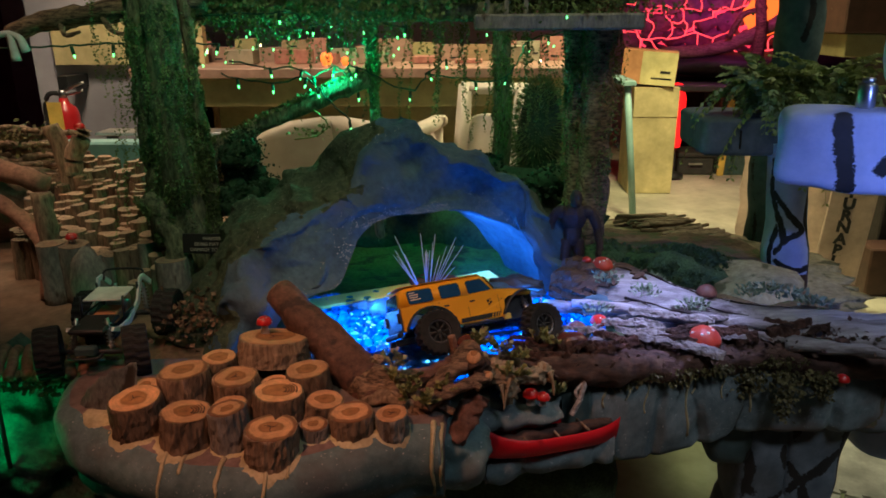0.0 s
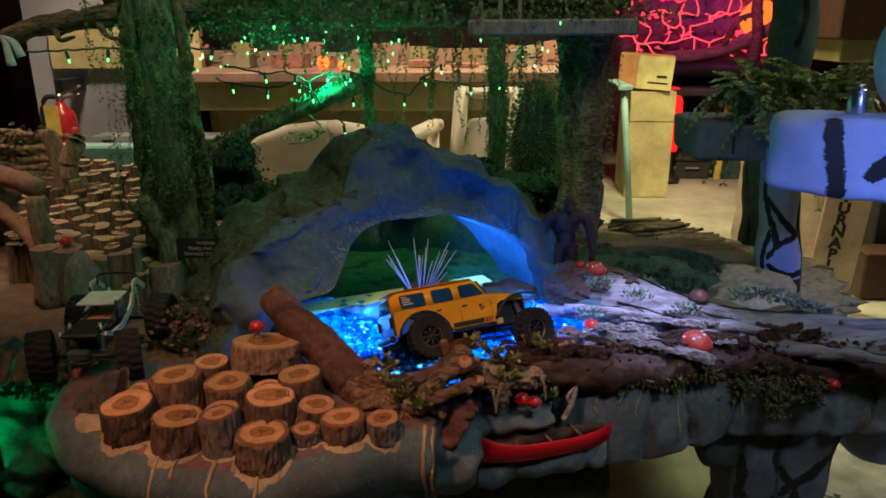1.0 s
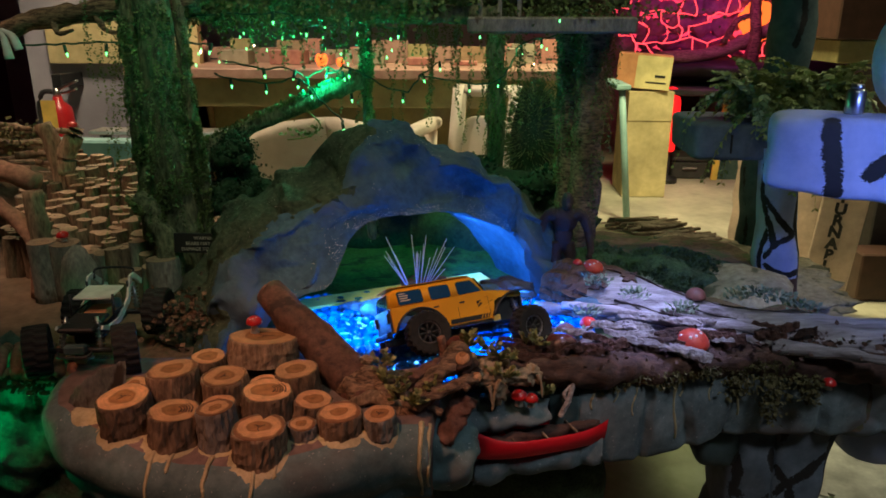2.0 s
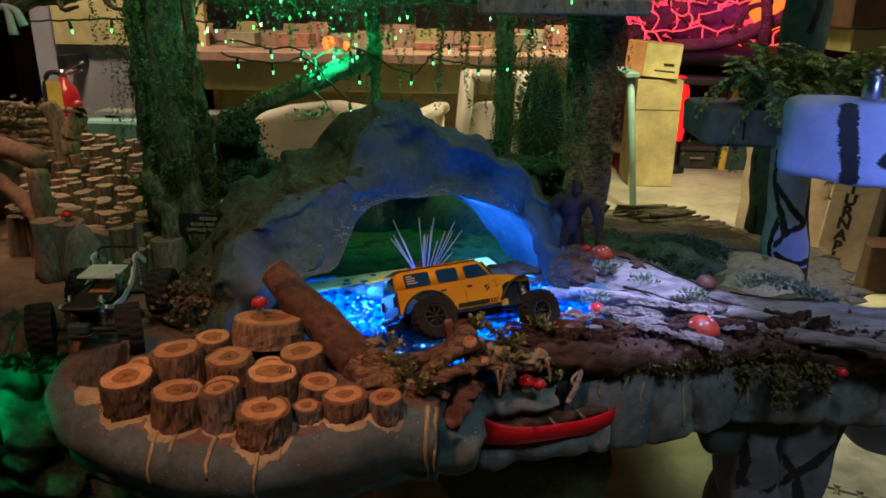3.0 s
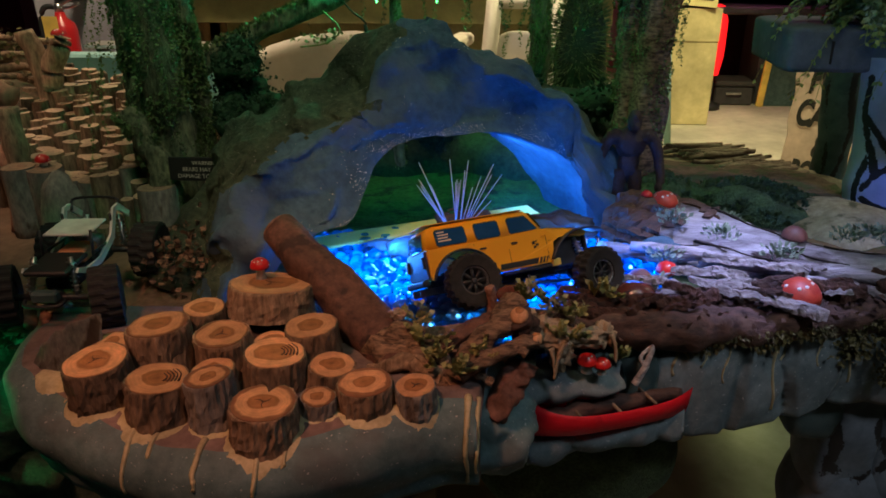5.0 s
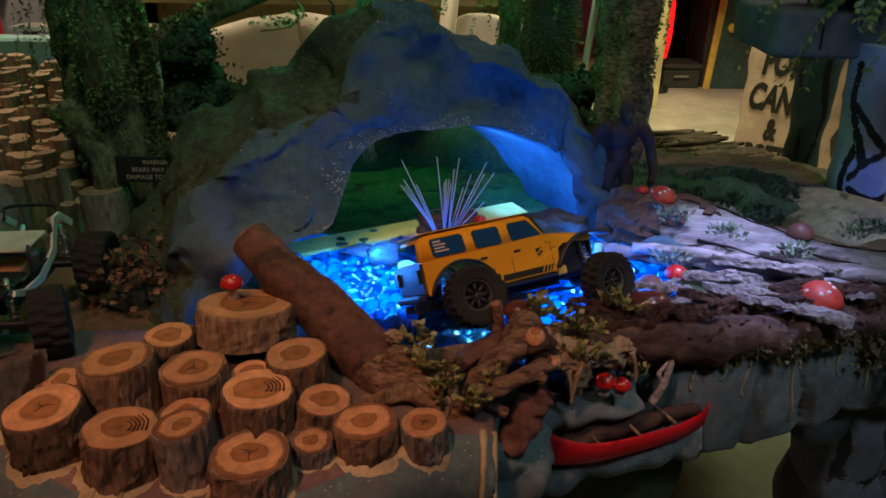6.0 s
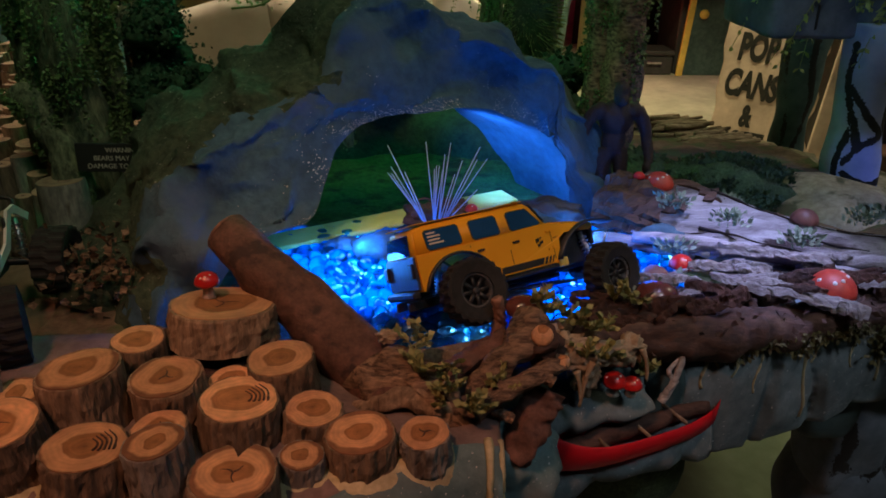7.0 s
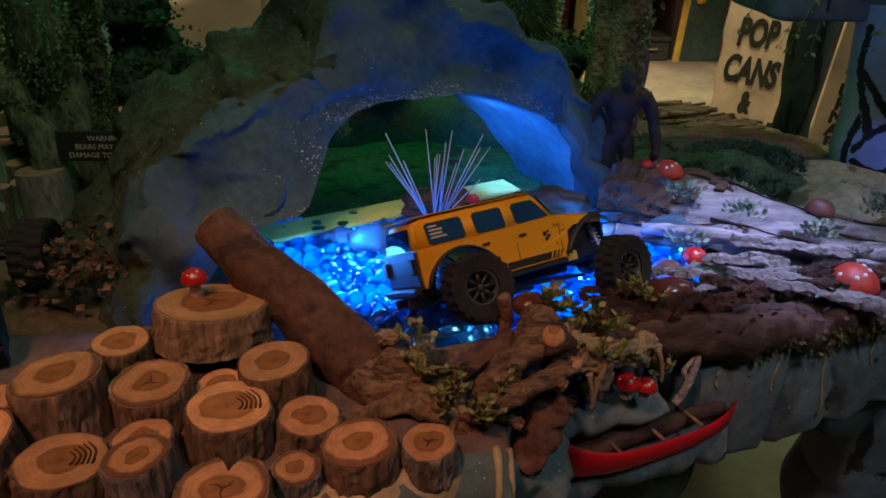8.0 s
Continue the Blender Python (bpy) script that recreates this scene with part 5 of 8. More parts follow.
def cliff():
    t = thing("rock_cliff", (0.25, 0.90, 0.45), "grey-blue rock cliff with foam-filled seams", "rock")
    r2 = random.Random(4)
    def track(pts, x):
        for (xa, ya), (xb, yb) in zip(pts, pts[1:]):
            if x <= xb:
                return ya + (yb - ya) * max(0, (x - xa) / (xb - xa))
        return pts[-1][1]
    front = [(0.13, 0.885), (0.17, 0.862), (0.22, 0.866), (0.30, 0.892), (0.37, 0.915), (0.45, 0.93), (0.64, 0.95)]
    foot = [(0.13, 0.53), (0.20, 0.500), (0.26, 0.492), (0.34, 0.505), (0.38, 0.515), (0.42, 0.505), (0.64, 0.50)]

    def facets(p, seed):
        d, near = noise.voronoi(Vector((p.x * 11 + seed, p.y * 4, p.z * 3.2)))
        groove = min(1.0, (d[1] - d[0]) * 5)
        tone = noise.noise(near[0] * 1.7)
        return groove, tone

    def wall_piece(x0, x1, nx, nz, top, low, line, depth, seed):
        bm = bmesh.new()
        grid = []
        for i in range(nx + 1):
            x = x0 + (x1 - x0) * i / nx
            zt, zb, yf = top(x), low(x), line(x)
            col = [Vector((x, yf + depth, zt)), Vector((x, yf + depth * 0.5, zt + 0.002))]
            for j in range(nz + 1):
                u = j / nz
                belly = 0.010 * math.sin(math.pi * u) - 0.014 * max(0, 1 - u * 7) ** 2 - 0.03 * max(0, (u - 0.85) / 0.15) ** 2
                col.append(Vector((x, yf - belly, zt + (zb - zt) * u)))
            col.append(Vector((x, yf + depth, zb + 0.01)))
            out = []
            for q in col:
                g, tn = facets(q, seed)
                out.append(bm.verts.new(q + Vector((0, -0.010 * g - 0.008 * tn, 0)) + wobble(q, 30, 0.004, seed)))
            grid.append(out)
        for a, b in zip(grid, grid[1:]):
            for k in range(len(a) - 1):
                bm.faces.new((a[k], b[k], b[k + 1], a[k + 1]))
        bmesh.ops.holes_fill(bm, edges=[e for e in bm.edges if e.is_boundary])
        return bm
    faces = []
    for args in ((0.14, 0.385, 90, 46, lambda x: 0.640, lambda x: track(foot, x), lambda x: track(front, x), 0.09, 2), (0.375, 0.66, 90, 30, lambda x: 0.634, lambda x: track(foot, x), lambda x: track(front, x) + 0.004, 0.09, 7)):
        bm = wall_piece(*args)
        faces.append(BVHTree.FromBMesh(bm))
        part("cliff_face", bm, M["rock_grey"], t)

    def face_at(x, z):
        hits = [h for h in (f.ray_cast(Vector((x, 0.5, z)), Vector((0, 1, 0)))[0] for f in faces) if h]
        return min(h.y for h in hits) if hits else track(front, x)
    # a darker stone colour stands in for the shade inside the recess
    part("recess", wall_piece(-0.02, 0.17, 50, 30, lambda x: 0.635, lambda x: 0.50, lambda x: 0.862, 0.05, 5), M["stone_green"], t, "recess behind the canoe, its shade put into a dark stone colour")
    part("ledge_stone", wall_piece(-0.005, 0.128, 50, 14, lambda x: 0.618 - 0.25 * max(0, x - 0.09), lambda x: 0.590 + 0.35 * max(0, x - 0.10), lambda x: 0.780 + 0.28 * x, 0.07, 11), M["rock_grey"], t)
    part("side_stone", wall_piece(-0.045, 0.035, 40, 40, lambda x: 0.632, lambda x: 0.50, lambda x: 0.792 + 0.25 * max(0, x), 0.08, 4), M["rock_grey"], t)
    part("lower_stone", wall_piece(0.03, 0.20, 60, 26, lambda x: 0.556 + 0.03 * (x - 0.03), lambda x: 0.512, lambda x: 0.790 + 0.36 * (x - 0.03), 0.09, 9), M["rock_grey"], t)
    for i, (x, low, r0) in enumerate(((0.186, 0.598, 0.0019), (0.196, 0.618, 0.0014), (0.216, 0.608, 0.0016), (0.243, 0.585, 0.0013), (0.304, 0.540, 0.0021), (0.312, 0.600, 0.0015), (0.352, 0.595, 0.0014), (0.398, 0.560, 0.0019), (0.408, 0.590, 0.0015), (0.455, 0.575, 0.0016))):
        line = []
        for k in range(18):
            z = 0.636 - (0.636 - low) * k / 17
            xx = x + 0.003 * math.sin(i * 2.1 + k * 0.35)
            line.append(Vector((xx, face_at(xx, z) - 0.0004, z)))
        fat = [r0 * (1.2 - 0.5 * k / 17) * (1 + 0.45 * noise.noise(Vector((k * 0.5, i * 3.3, 1)))) for k in range(18)]
        fat[-1] = r0
        part("foam_seam", tube(line, fat, 8, 0.25, 150, i), M["foam"], t, "yellowish dried foam seam")
    part("overhang", pillow((0.695, 1.06, 0.475), (0.075, 0.055, 0.062), 3.5, 4, 0.18, 14, 6), M["paint_blue"], t, "pale blue painted rock")
    # pillar under the cliff, painted with black cracks
    p = thing("rock_pillar", (0.49, 1.02, 0.0), "dark teal rock pillar painted with black cracks", "rock")
    lines = [[(0.425, 0.95, 0.55), (0.415, 0.95, 0.49), (0.43, 0.95, 0.43), (0.42, 0.95, 0.36), (0.43, 0.95, 0.25)], [(0.485, 0.95, 0.55), (0.49, 0.95, 0.50), (0.48, 0.95, 0.46), (0.51, 0.95, 0.42), (0.56, 0.95, 0.47)], [(0.51, 0.95, 0.42), (0.47, 0.95, 0.38), (0.43, 0.95, 0.40)], [(0.51, 0.95, 0.42), (0.52, 0.95, 0.34), (0.50, 0.95, 0.25)], [(0.56, 0.95, 0.53), (0.568, 0.96, 0.45), (0.56, 0.96, 0.38), (0.565, 0.96, 0.25)]]
    for i, (c, s, mt) in enumerate((((0.395, 0.985, 0.50), (0.035, 0.045, 0.058), "stone_green"), ((0.452, 1.0, 0.45), (0.042, 0.05, 0.115), "stone_blue"), ((0.525, 1.0, 0.46), (0.046, 0.05, 0.115), "stone_blue"), ((0.49, 1.01, 0.27), (0.075, 0.06, 0.13), "stone_blue"), ((0.49, 1.02, 0.10), (0.085, 0.07, 0.12), "stone_green"))):
        bm = pillow(c, s, 4.5, 5, 0.12, 14, i)
        for v in bm.verts:
            v.co.z = max(v.co.z, 0.001)
        brush(bm, lines, 0.0085, i)
        part("stone", bm, [M[mt], M["ink"]], p)


cliff()


# ---- sawn logs on the shelf ----
def log_slice(at, r, h, bark, rings, seed, notch=False, tilt=(0, 0), name="log_slice", label="", group="sawn logs on the shelf", seg=56, marks=0):
    x, y, ztop = at
    t = thing(name, (x, y, ztop - h), label or "upright sawn log with orange growth rings and rough bark", "log", group, turn=pose(0, 0, 0, tilt[0], tilt[1], 0) @ pose(0, 0, 0, 0, 0, seed * 47 % 360 if not notch else 0))

    fine = seg > 20

    def rad(a, z=0.0):
        q = r * (1 + 0.09 * noise.noise(Vector((math.cos(a) * 1.2, math.sin(a) * 1.2, seed * 3.3))) + 0.03 * noise.noise(Vector((math.cos(a) * 4, math.sin(a) * 4, seed + z * 20))))
        if notch:
            d = abs((a - math.pi * 0.5 + math.pi) % (2 * math.pi) - math.pi)
            q *= 1 - 0.50 * max(0, 1 - d / 0.26) ** 0.7
        return q
    bm = bmesh.new()
    rows = []
    levels = [0, 0.12, 0.26, 0.4, 0.54, 0.68, 0.82, 0.94, 1.0] if fine else [0, 0.15, 0.35, 0.55, 0.75, 0.93, 1.0]
    for u in levels:
        flare = 1.06 - 0.05 * u - (0.02 if u == 1.0 else 0)
        row = []
        for k in range(seg):
            a = 2 * math.pi * k / seg
            q = rad(a, u) * flare
            if fine:
                # furrowed bark plates with chipped edges
                q += 0.0022 * noise.fractal(Vector((math.cos(a) * r * 260, math.sin(a) * r * 260, h * u * 45 + seed * 7)), 1, 2, 3) * (0.5 if u == 1.0 else 1)
            row.append(bm.verts.new((q * math.cos(a), q * math.sin(a), h * u)))
        rows.append(row)
    if fine:
        rows.append([bm.verts.new((rad(2 * math.pi * k / seg, 1) * 0.90 * math.cos(2 * math.pi * k / seg), rad(2 * math.pi * k / seg, 1) * 0.90 * math.sin(2 * math.pi * k / seg), h - 0.0004)) for k in range(seg)])
    for a, b in zip(rows, rows[1:]):
        for k in range(seg):
            bm.faces.new((a[k], a[(k + 1) % seg], b[(k + 1) % seg], b[k]))
    for row in rows[1:5]:
        for v in row:
            v.co += wobble(v.co, 130, 0.0022, seed)
    bm.faces.new(rows[0])
    part("bark", bm, bark, t, local=True, smooth=not fine)
    bm = bmesh.new()
    c = bm.verts.new((0, 0, h + 0.0006))
    inner = 0.935 if fine else 0.972
    ring = [bm.verts.new((rad(2 * math.pi * k / seg, 1) * inner * math.cos(2 * math.pi * k / seg), rad(2 * math.pi * k / seg, 1) * inner * math.sin(2 * math.pi * k / seg), h + 0.0006)) for k in range(seg)]
    low = [bm.verts.new((v.co.x, v.co.y, h - 0.002)) for v in ring]
    for k in range(seg):
        bm.faces.new((c, ring[k], ring[(k + 1) % seg]))
        bm.faces.new((ring[k], low[k], low[(k + 1) % seg], ring[(k + 1) % seg]))
    part("cut_face", bm, rings, t, local=True, smooth=False)
    yaw = -math.radians(seed * 47 % 360)
    for j in range(marks):
        rr = r * (0.30 + 0.105 * j)
        arc = [(rr * math.cos(yaw + a), rr * math.sin(yaw + a), h + 0.0006) for a in (-0.55 + 0.16 * j, -0.1, 0.5, 1.25 - 0.05 * j)]
        part("saw_mark", limb(arc, 0.0010, 0.0006, 14, 5, 0.0), M["bark_brown"], t, "dark curved saw mark", local=True)
    for j in range(3 if seed % 3 == 1 and not marks else 0):
        a = yaw + j * 2.1 + 0.3 * math.sin(seed + j)
        arc = [(r * q * math.cos(a + 0.25 * math.sin(9 * q + seed)), r * q * math.sin(a + 0.25 * math.sin(9 * q + seed)), h + 0.0003) for q in (0.02, 0.14, 0.27, 0.40 - 0.05 * j)]
        part("crack", limb(arc, 0.0009, 0.0003, 8, 5, 0.0), M["bark_brown"], t, "dark drying crack", local=True)
    return t


SHELF_LOGS = [
    # x, y, top, radius, height, bark, tilt, extra
    (-0.370, 0.700, 0.682, 0.0298, 0.046, "bark", (2, -3), ""),
    (-0.309, 0.681, 0.676, 0.0282, 0.042, "bark", (-2, 3), "marks"),
    (-0.255, 0.675, 0.684, 0.0207, 0.050, "bark_grey", (-3, -4), "pale"),
    (-0.205, 0.662, 0.671, 0.0292, 0.038, "bark", (0, 2), "notch"),
    (-0.166, 0.694, 0.658, 0.0160, 0.024, "bark_grey", (3, 3), "small"),
    (-0.124, 0.707, 0.665, 0.0257, 0.031, "bark", (-1, -2), ""),
    (-0.077, 0.707, 0.666, 0.0185, 0.032, "bark_grey", (2, -3), "pale"),
    (-0.217, 0.731, 0.677, 0.0294, 0.043, "bark", (-2, 3), "marks"),
    (-0.164, 0.737, 0.664, 0.0223, 0.030, "bark", (1, 4), "small"),
    (-0.272, 0.753, 0.684, 0.0268, 0.050, "bark", (3, -1), ""),
    (-0.336, 0.751, 0.690, 0.0298, 0.056, "bark", (-2, -2), ""),
    (-0.314, 0.805, 0.683, 0.0208, 0.049, "bark", (2, 2), ""),
    (-0.251, 0.835, 0.696, 0.0453, 0.032, "bark", (-11, 2), "broad"),
    (-0.389, 0.755, 0.668, 0.0190, 0.034, "bark", (4, 3), "small"),
    (-0.190, 0.779, 0.681, 0.0268, 0.047, "bark", (0, -3), ""),
    (-0.265, 0.707, 0.673, 0.0190, 0.039, "bark", (2, 0), "small"),
    (-0.230, 0.768, 0.668, 0.0190, 0.034, "bark", (-1, 2), "small"),
]
LOG_WORDS = dict(notch="upright sawn log with a deep split notch", pale="small pale-barked sawn log", small="short thin sawn log with an orange end", broad="broad sawn log carrying a toadstool", marks="upright sawn log with dark curved saw marks")
for i, (x, y, z, r, h, bark, lean, extra) in enumerate(SHELF_LOGS):
    log_slice((x, y, z), r, h, M[bark], M["rings"], i + 1, notch=extra == "notch", marks=5 if extra == "marks" else 0, tilt=lean, label=LOG_WORDS.get(extra, ""))
solid("soil_mound", blob((-0.255, 0.832, 0.640), (0.078, 0.054, 0.027), 4, 0.30, 4, 3), M["bark_brown"], "brown soil heap under the broad log", "soil")
# leaning half log at the shelf's end
t = thing("bark_slab", (-0.455, 0.74, 0.64), "curved grey bark slab standing on the shelf", "log")
bm = bmesh.new()
rows = []
for j in range(9):
    row = []
    for k in range(14):
        u = k / 13
        top = 0.646 + 0.050 * math.sin(math.pi * 0.5 * min(1, u * 1.15)) + 0.002 * math.sin(k * 2.2)
        row.append(bm.verts.new((-0.472 + 0.075 * u, 0.752 - 0.030 * math.sin(math.pi * (0.15 + 0.8 * u)) + 0.012 * j / 8, 0.636 + (top - 0.636) * j / 8)))
    rows.append(row)
for a, b in zip(rows, rows[1:]):
    for k in range(13):
        bm.faces.new((a[k], a[k + 1], b[k + 1], b[k]))
bmesh.ops.solidify(bm, geom=bm.faces, thickness=0.009)
for v in bm.verts:
    v.co += wobble(v.co, 90, 0.002, 3)
part("bark", bm, M["bark_grey"], t)


# ---- driftwood ----
def driftwood():
    t = thing("red_log", (-0.15, 0.83, 0.63), "reddish-brown smooth log lying down to the driftwood", "log")
    part("wood", limb([(-0.262, 0.915, 0.728), (-0.20, 0.872, 0.692), (-0.145, 0.83, 0.655), (-0.09, 0.785, 0.635)], 0.0215, 0.034, 30, 18, 0.14, 40, 1), M["bark_rust"], t)
    part("root_end", limb([(-0.115, 0.805, 0.645), (-0.085, 0.775, 0.642), (-0.062, 0.752, 0.640)], 0.034, 0.016, 18, 16, 0.55, 60, 4), M["drift"], t)
    part("cut_face", lathe([(0.001, 0), (0.020, 0), (0.020, 0.002), (0.001, 0.003)], 18, m=Matrix.Translation((-0.262, 0.915, 0.728)) @ Vector((-0.062, 0.043, 0.036)).to_track_quat("Z", "Y").to_matrix().to_4x4()), M["bark_red"], t)
    def gnarl(pts, r0, r1, seed, flat=0.75, n=34, seg=22):
        """A weathered branch: ridged along its length, uneven in section, knotted."""
        path = smooth_path(pts, n)
        bm = bmesh.new()
        rings = []
        for i, p in enumerate(path):
            d = (path[min(i + 1, n - 1)] - path[max(i - 1, 0)]).normalized()
            side = d.cross(Vector((0, 0, 1))).normalized()
            top = side.cross(d)
            r = r0 + (r1 - r0) * i / (n - 1)
            twist = 0.05 * i
            ring = []
            for k in range(seg):
                a = 2 * math.pi * k / seg
                ridge = noise.noise(Vector((math.cos(a + twist) * 2.6, math.sin(a + twist) * 2.6, seed * 3.1 + i * 0.05)))
                fine = noise.noise(Vector((math.cos(a + twist) * 6, math.sin(a + twist) * 6, seed + i * 0.12)))
                knot = noise.noise(Vector((i * 0.22, math.cos(a) * 1.1, math.sin(a) * 1.1 + seed)))
                q = r * (1 + 0.30 * ridge + 0.16 * fine + 0.35 * knot)
                ring.append(bm.verts.new(p + (side * math.cos(a) + top * math.sin(a) * flat) * q + wobble(p, 30, r * 0.35, seed)))
            rings.append(ring)
        for a, b in zip(rings, rings[1:]):
            for k in range(seg):
                bm.faces.new((a[k], a[(k + 1) % seg], b[(k + 1) % seg], b[k]))
        bm.faces.new(rings[0])
        bm.faces.new(rings[-1])
        return bm
    sticks = [
        # line, radius at each end, flatness, wood
        ([(-0.107, 0.800, 0.667), (-0.081, 0.775, 0.660), (-0.060, 0.752, 0.650), (-0.044, 0.742, 0.635), (-0.030, 0.730, 0.614)], 0.017, 0.0105, 0.85, "drift"),
        ([(-0.132, 0.775, 0.633), (-0.092, 0.758, 0.656), (-0.057, 0.745, 0.649)], 0.011, 0.010, 0.8, "bark"),
        ([(-0.037, 0.748, 0.660), (-0.020, 0.765, 0.683), (-0.002, 0.780, 0.696), (0.013, 0.798, 0.706)], 0.0125, 0.0140, 0.7, "drift"),
        ([(-0.065, 0.775, 0.664), (-0.037, 0.785, 0.677), (-0.010, 0.800, 0.688)], 0.012, 0.011, 0.7, "bark_rust"),
        ([(-0.042, 0.738, 0.656), (-0.018, 0.747, 0.670), (0.006, 0.755, 0.678), (0.030, 0.768, 0.683)], 0.0085, 0.0075, 0.9, "drift"),
        ([(0.010, 0.756, 0.681), (0.022, 0.750, 0.676)], 0.0050, 0.0042, 1.0, "drift"),
        ([(0.022, 0.788, 0.668), (0.019, 0.780, 0.688), (0.014, 0.772, 0.704)], 0.015, 0.0115, 1.0, "bark_brown"),
        ([(0.017, 0.765, 0.661), (0.006, 0.752, 0.641), (-0.009, 0.739, 0.613)], 0.0165, 0.0145, 0.6, "bark_rust"),
        ([(-0.025, 0.748, 0.653), (-0.009, 0.742, 0.647)], 0.0045, 0.0040, 1.0, "drift"),
        ([(-0.062, 0.760, 0.666), (-0.052, 0.743, 0.645), (-0.036, 0.736, 0.622)], 0.008, 0.007, 0.8, "bark"),
        ([(-0.090, 0.812, 0.655), (-0.035, 0.815, 0.662), (0.030, 0.826, 0.668), (0.070, 0.840, 0.668)], 0.010, 0.012, 0.8, "bark"),
        ([(0.141, 0.828, 0.597), (0.150, 0.830, 0.618), (0.158, 0.838, 0.645)], 0.0035, 0.0028, 1.0, "birch"),
        ([(0.153, 0.831, 0.616), (0.145, 0.833, 0.627), (0.157, 0.839, 0.640)], 0.0024, 0.0020, 1.0, "birch"),
        ([(-0.014, 0.833, 0.668), (-0.012, 0.831, 0.69), (-0.016, 0.829, 0.706)], 0.0055, 0.0045, 1.0, "bark_red"),
        ([(0.070, 0.852, 0.668), (0.085, 0.875, 0.670), (0.105, 0.893, 0.668)], 0.010, 0.011, 0.8, "bark_brown"),
    ]
    for i, (pts, a, b, flat, wood) in enumerate(sticks):
        solid("driftwood_branch", gnarl(pts, a, b, i + 2, flat), M[wood], "pale dry twig standing beside the canoe" if wood == "birch" else ("split reddish bark-covered driftwood piece" if wood == "bark_rust" else "twisted weathered brown driftwood branch"), "driftwood", group="driftwood tangle")
    for i, (p, d, r) in enumerate((((0.0135, 0.771, 0.7055), (-0.25, -0.75, 0.6), 0.0085), ((-0.0295, 0.7285, 0.611), (0.25, -0.55, -0.75), 0.0098), ((0.0315, 0.766, 0.6835), (0.75, -0.6, 0.25), 0.0062))):
        solid("cut_stub", lathe([(0.001, -0.006), (r, -0.006), (r, 0.001), (r * 0.8, 0.003), (0.001, 0.0035)], 18, m=Matrix.Translation(p) @ Vector(d).to_track_quat("Z", "Y").to_matrix().to_4x4()), M["rings"], "pale sawn end of a branch", "driftwood", group="driftwood tangle")
    for i, (c, size) in enumerate((((0.036, 0.800, 0.678), (0.022, 0.014, 0.012)), ((0.050, 0.795, 0.668), (0.020, 0.012, 0.016)), ((0.080, 0.808, 0.664), (0.024, 0.012, 0.012)), ((0.100, 0.818, 0.662), (0.012, 0.012, 0.014)), ((0.058, 0.792, 0.652), (0.012, 0.010, 0.018)), ((-0.108, 0.808, 0.682), (0.010, 0.008, 0.006)), ((0.024, 0.790, 0.694), (0.008, 0.008, 0.010)))):
        solid("foam_lump", blob(c, [0.88 * q for q in size], 4, 0.55, 5.5, i + 40), M["foam_old"], "brown-stained dried foam lump under the driftwood", "foam", group="foam lumps")
    for i, (p, d, h) in enumerate((((0.060, 0.783, 0.672), (-0.006, -0.004, 0), 0.040), ((0.108, 0.808, 0.668), (0.004, -0.003, 0), 0.030), ((0.046, 0.782, 0.664), (0.003, -0.003, 0), 0.024))):
        q = Vector(p)
        solid("foam_drip", limb([q, q + Vector(d) - Vector((0, 0, h * 0.4)), q + Vector(d) * 1.6 - Vector((0, 0, h))], 0.0032, 0.0012, 14, 8, 0.4, 90, i), M["foam_old"], "brown-stained dried foam drip below the driftwood", "foam", group="foam drips")
    # chestnut-brown nuts lying on the wood
    for i, (c, r) in enumerate((((0.006, 0.827, 0.698), 0.0125), ((0.145, 0.892, 0.672), 0.0175))):
        bm = blob(c, (r * 1.25, r, r * 0.85), 3, 0.08, 2, i + 3)
        solid("brown_nut", bm, M["nut"], "glossy dark brown nut lying among the driftwood", "nut", group="brown nuts")
    r2 = random.Random(14)
    nests = ((0.061, 0.800, 0.688), (0.026, 0.812, 0.706), (-0.073, 0.776, 0.676), (-0.078, 0.800, 0.682), (-0.050, 0.739, 0.664), (-0.065, 0.751, 0.665), (0.060, 0.790, 0.676), (0.126, 0.826, 0.628), (0.109, 0.862, 0.684), (-0.040, 0.742, 0.672), (0.052, 0.822, 0.694))
    for i in range(33):
        c = Vector(nests[i % len(nests)]) + Vector((r2.gauss(0, 0.011), r2.gauss(0, 0.008), 0))
        bm = bmesh.new()
        for k in range(3):
            d = Vector((r2.uniform(-1, 1), r2.uniform(-0.9, 0.5), r2.uniform(0.2, 1.1))).normalized()
            L = r2.uniform(0.009, 0.019)
            tube([c, c + d * L * 0.5 + Vector((0, 0, 0.001)), c + d * L], [0.0008, 0.0007, 0.0004], 4, bm=bm)
            side = d.cross(Vector((r2.uniform(-0.3, 0.3), 0.3, 1))).normalized()
            for j in range(8):
                u = 0.2 + 0.8 * j / 7
                for s in (-1, 1):
                    leaf(bm, c + d * L * u, side * s + d * 0.9 + Vector((0, 0, r2.uniform(-0.3, 0.4))), r2.uniform(0.0042, 0.0080), r2, 0.42)
        solid("moss_sprig", bm, M["leaf_sprig"], "small olive leafy sprig among the driftwood", "moss", group="moss sprigs")
    bm = bmesh.new()
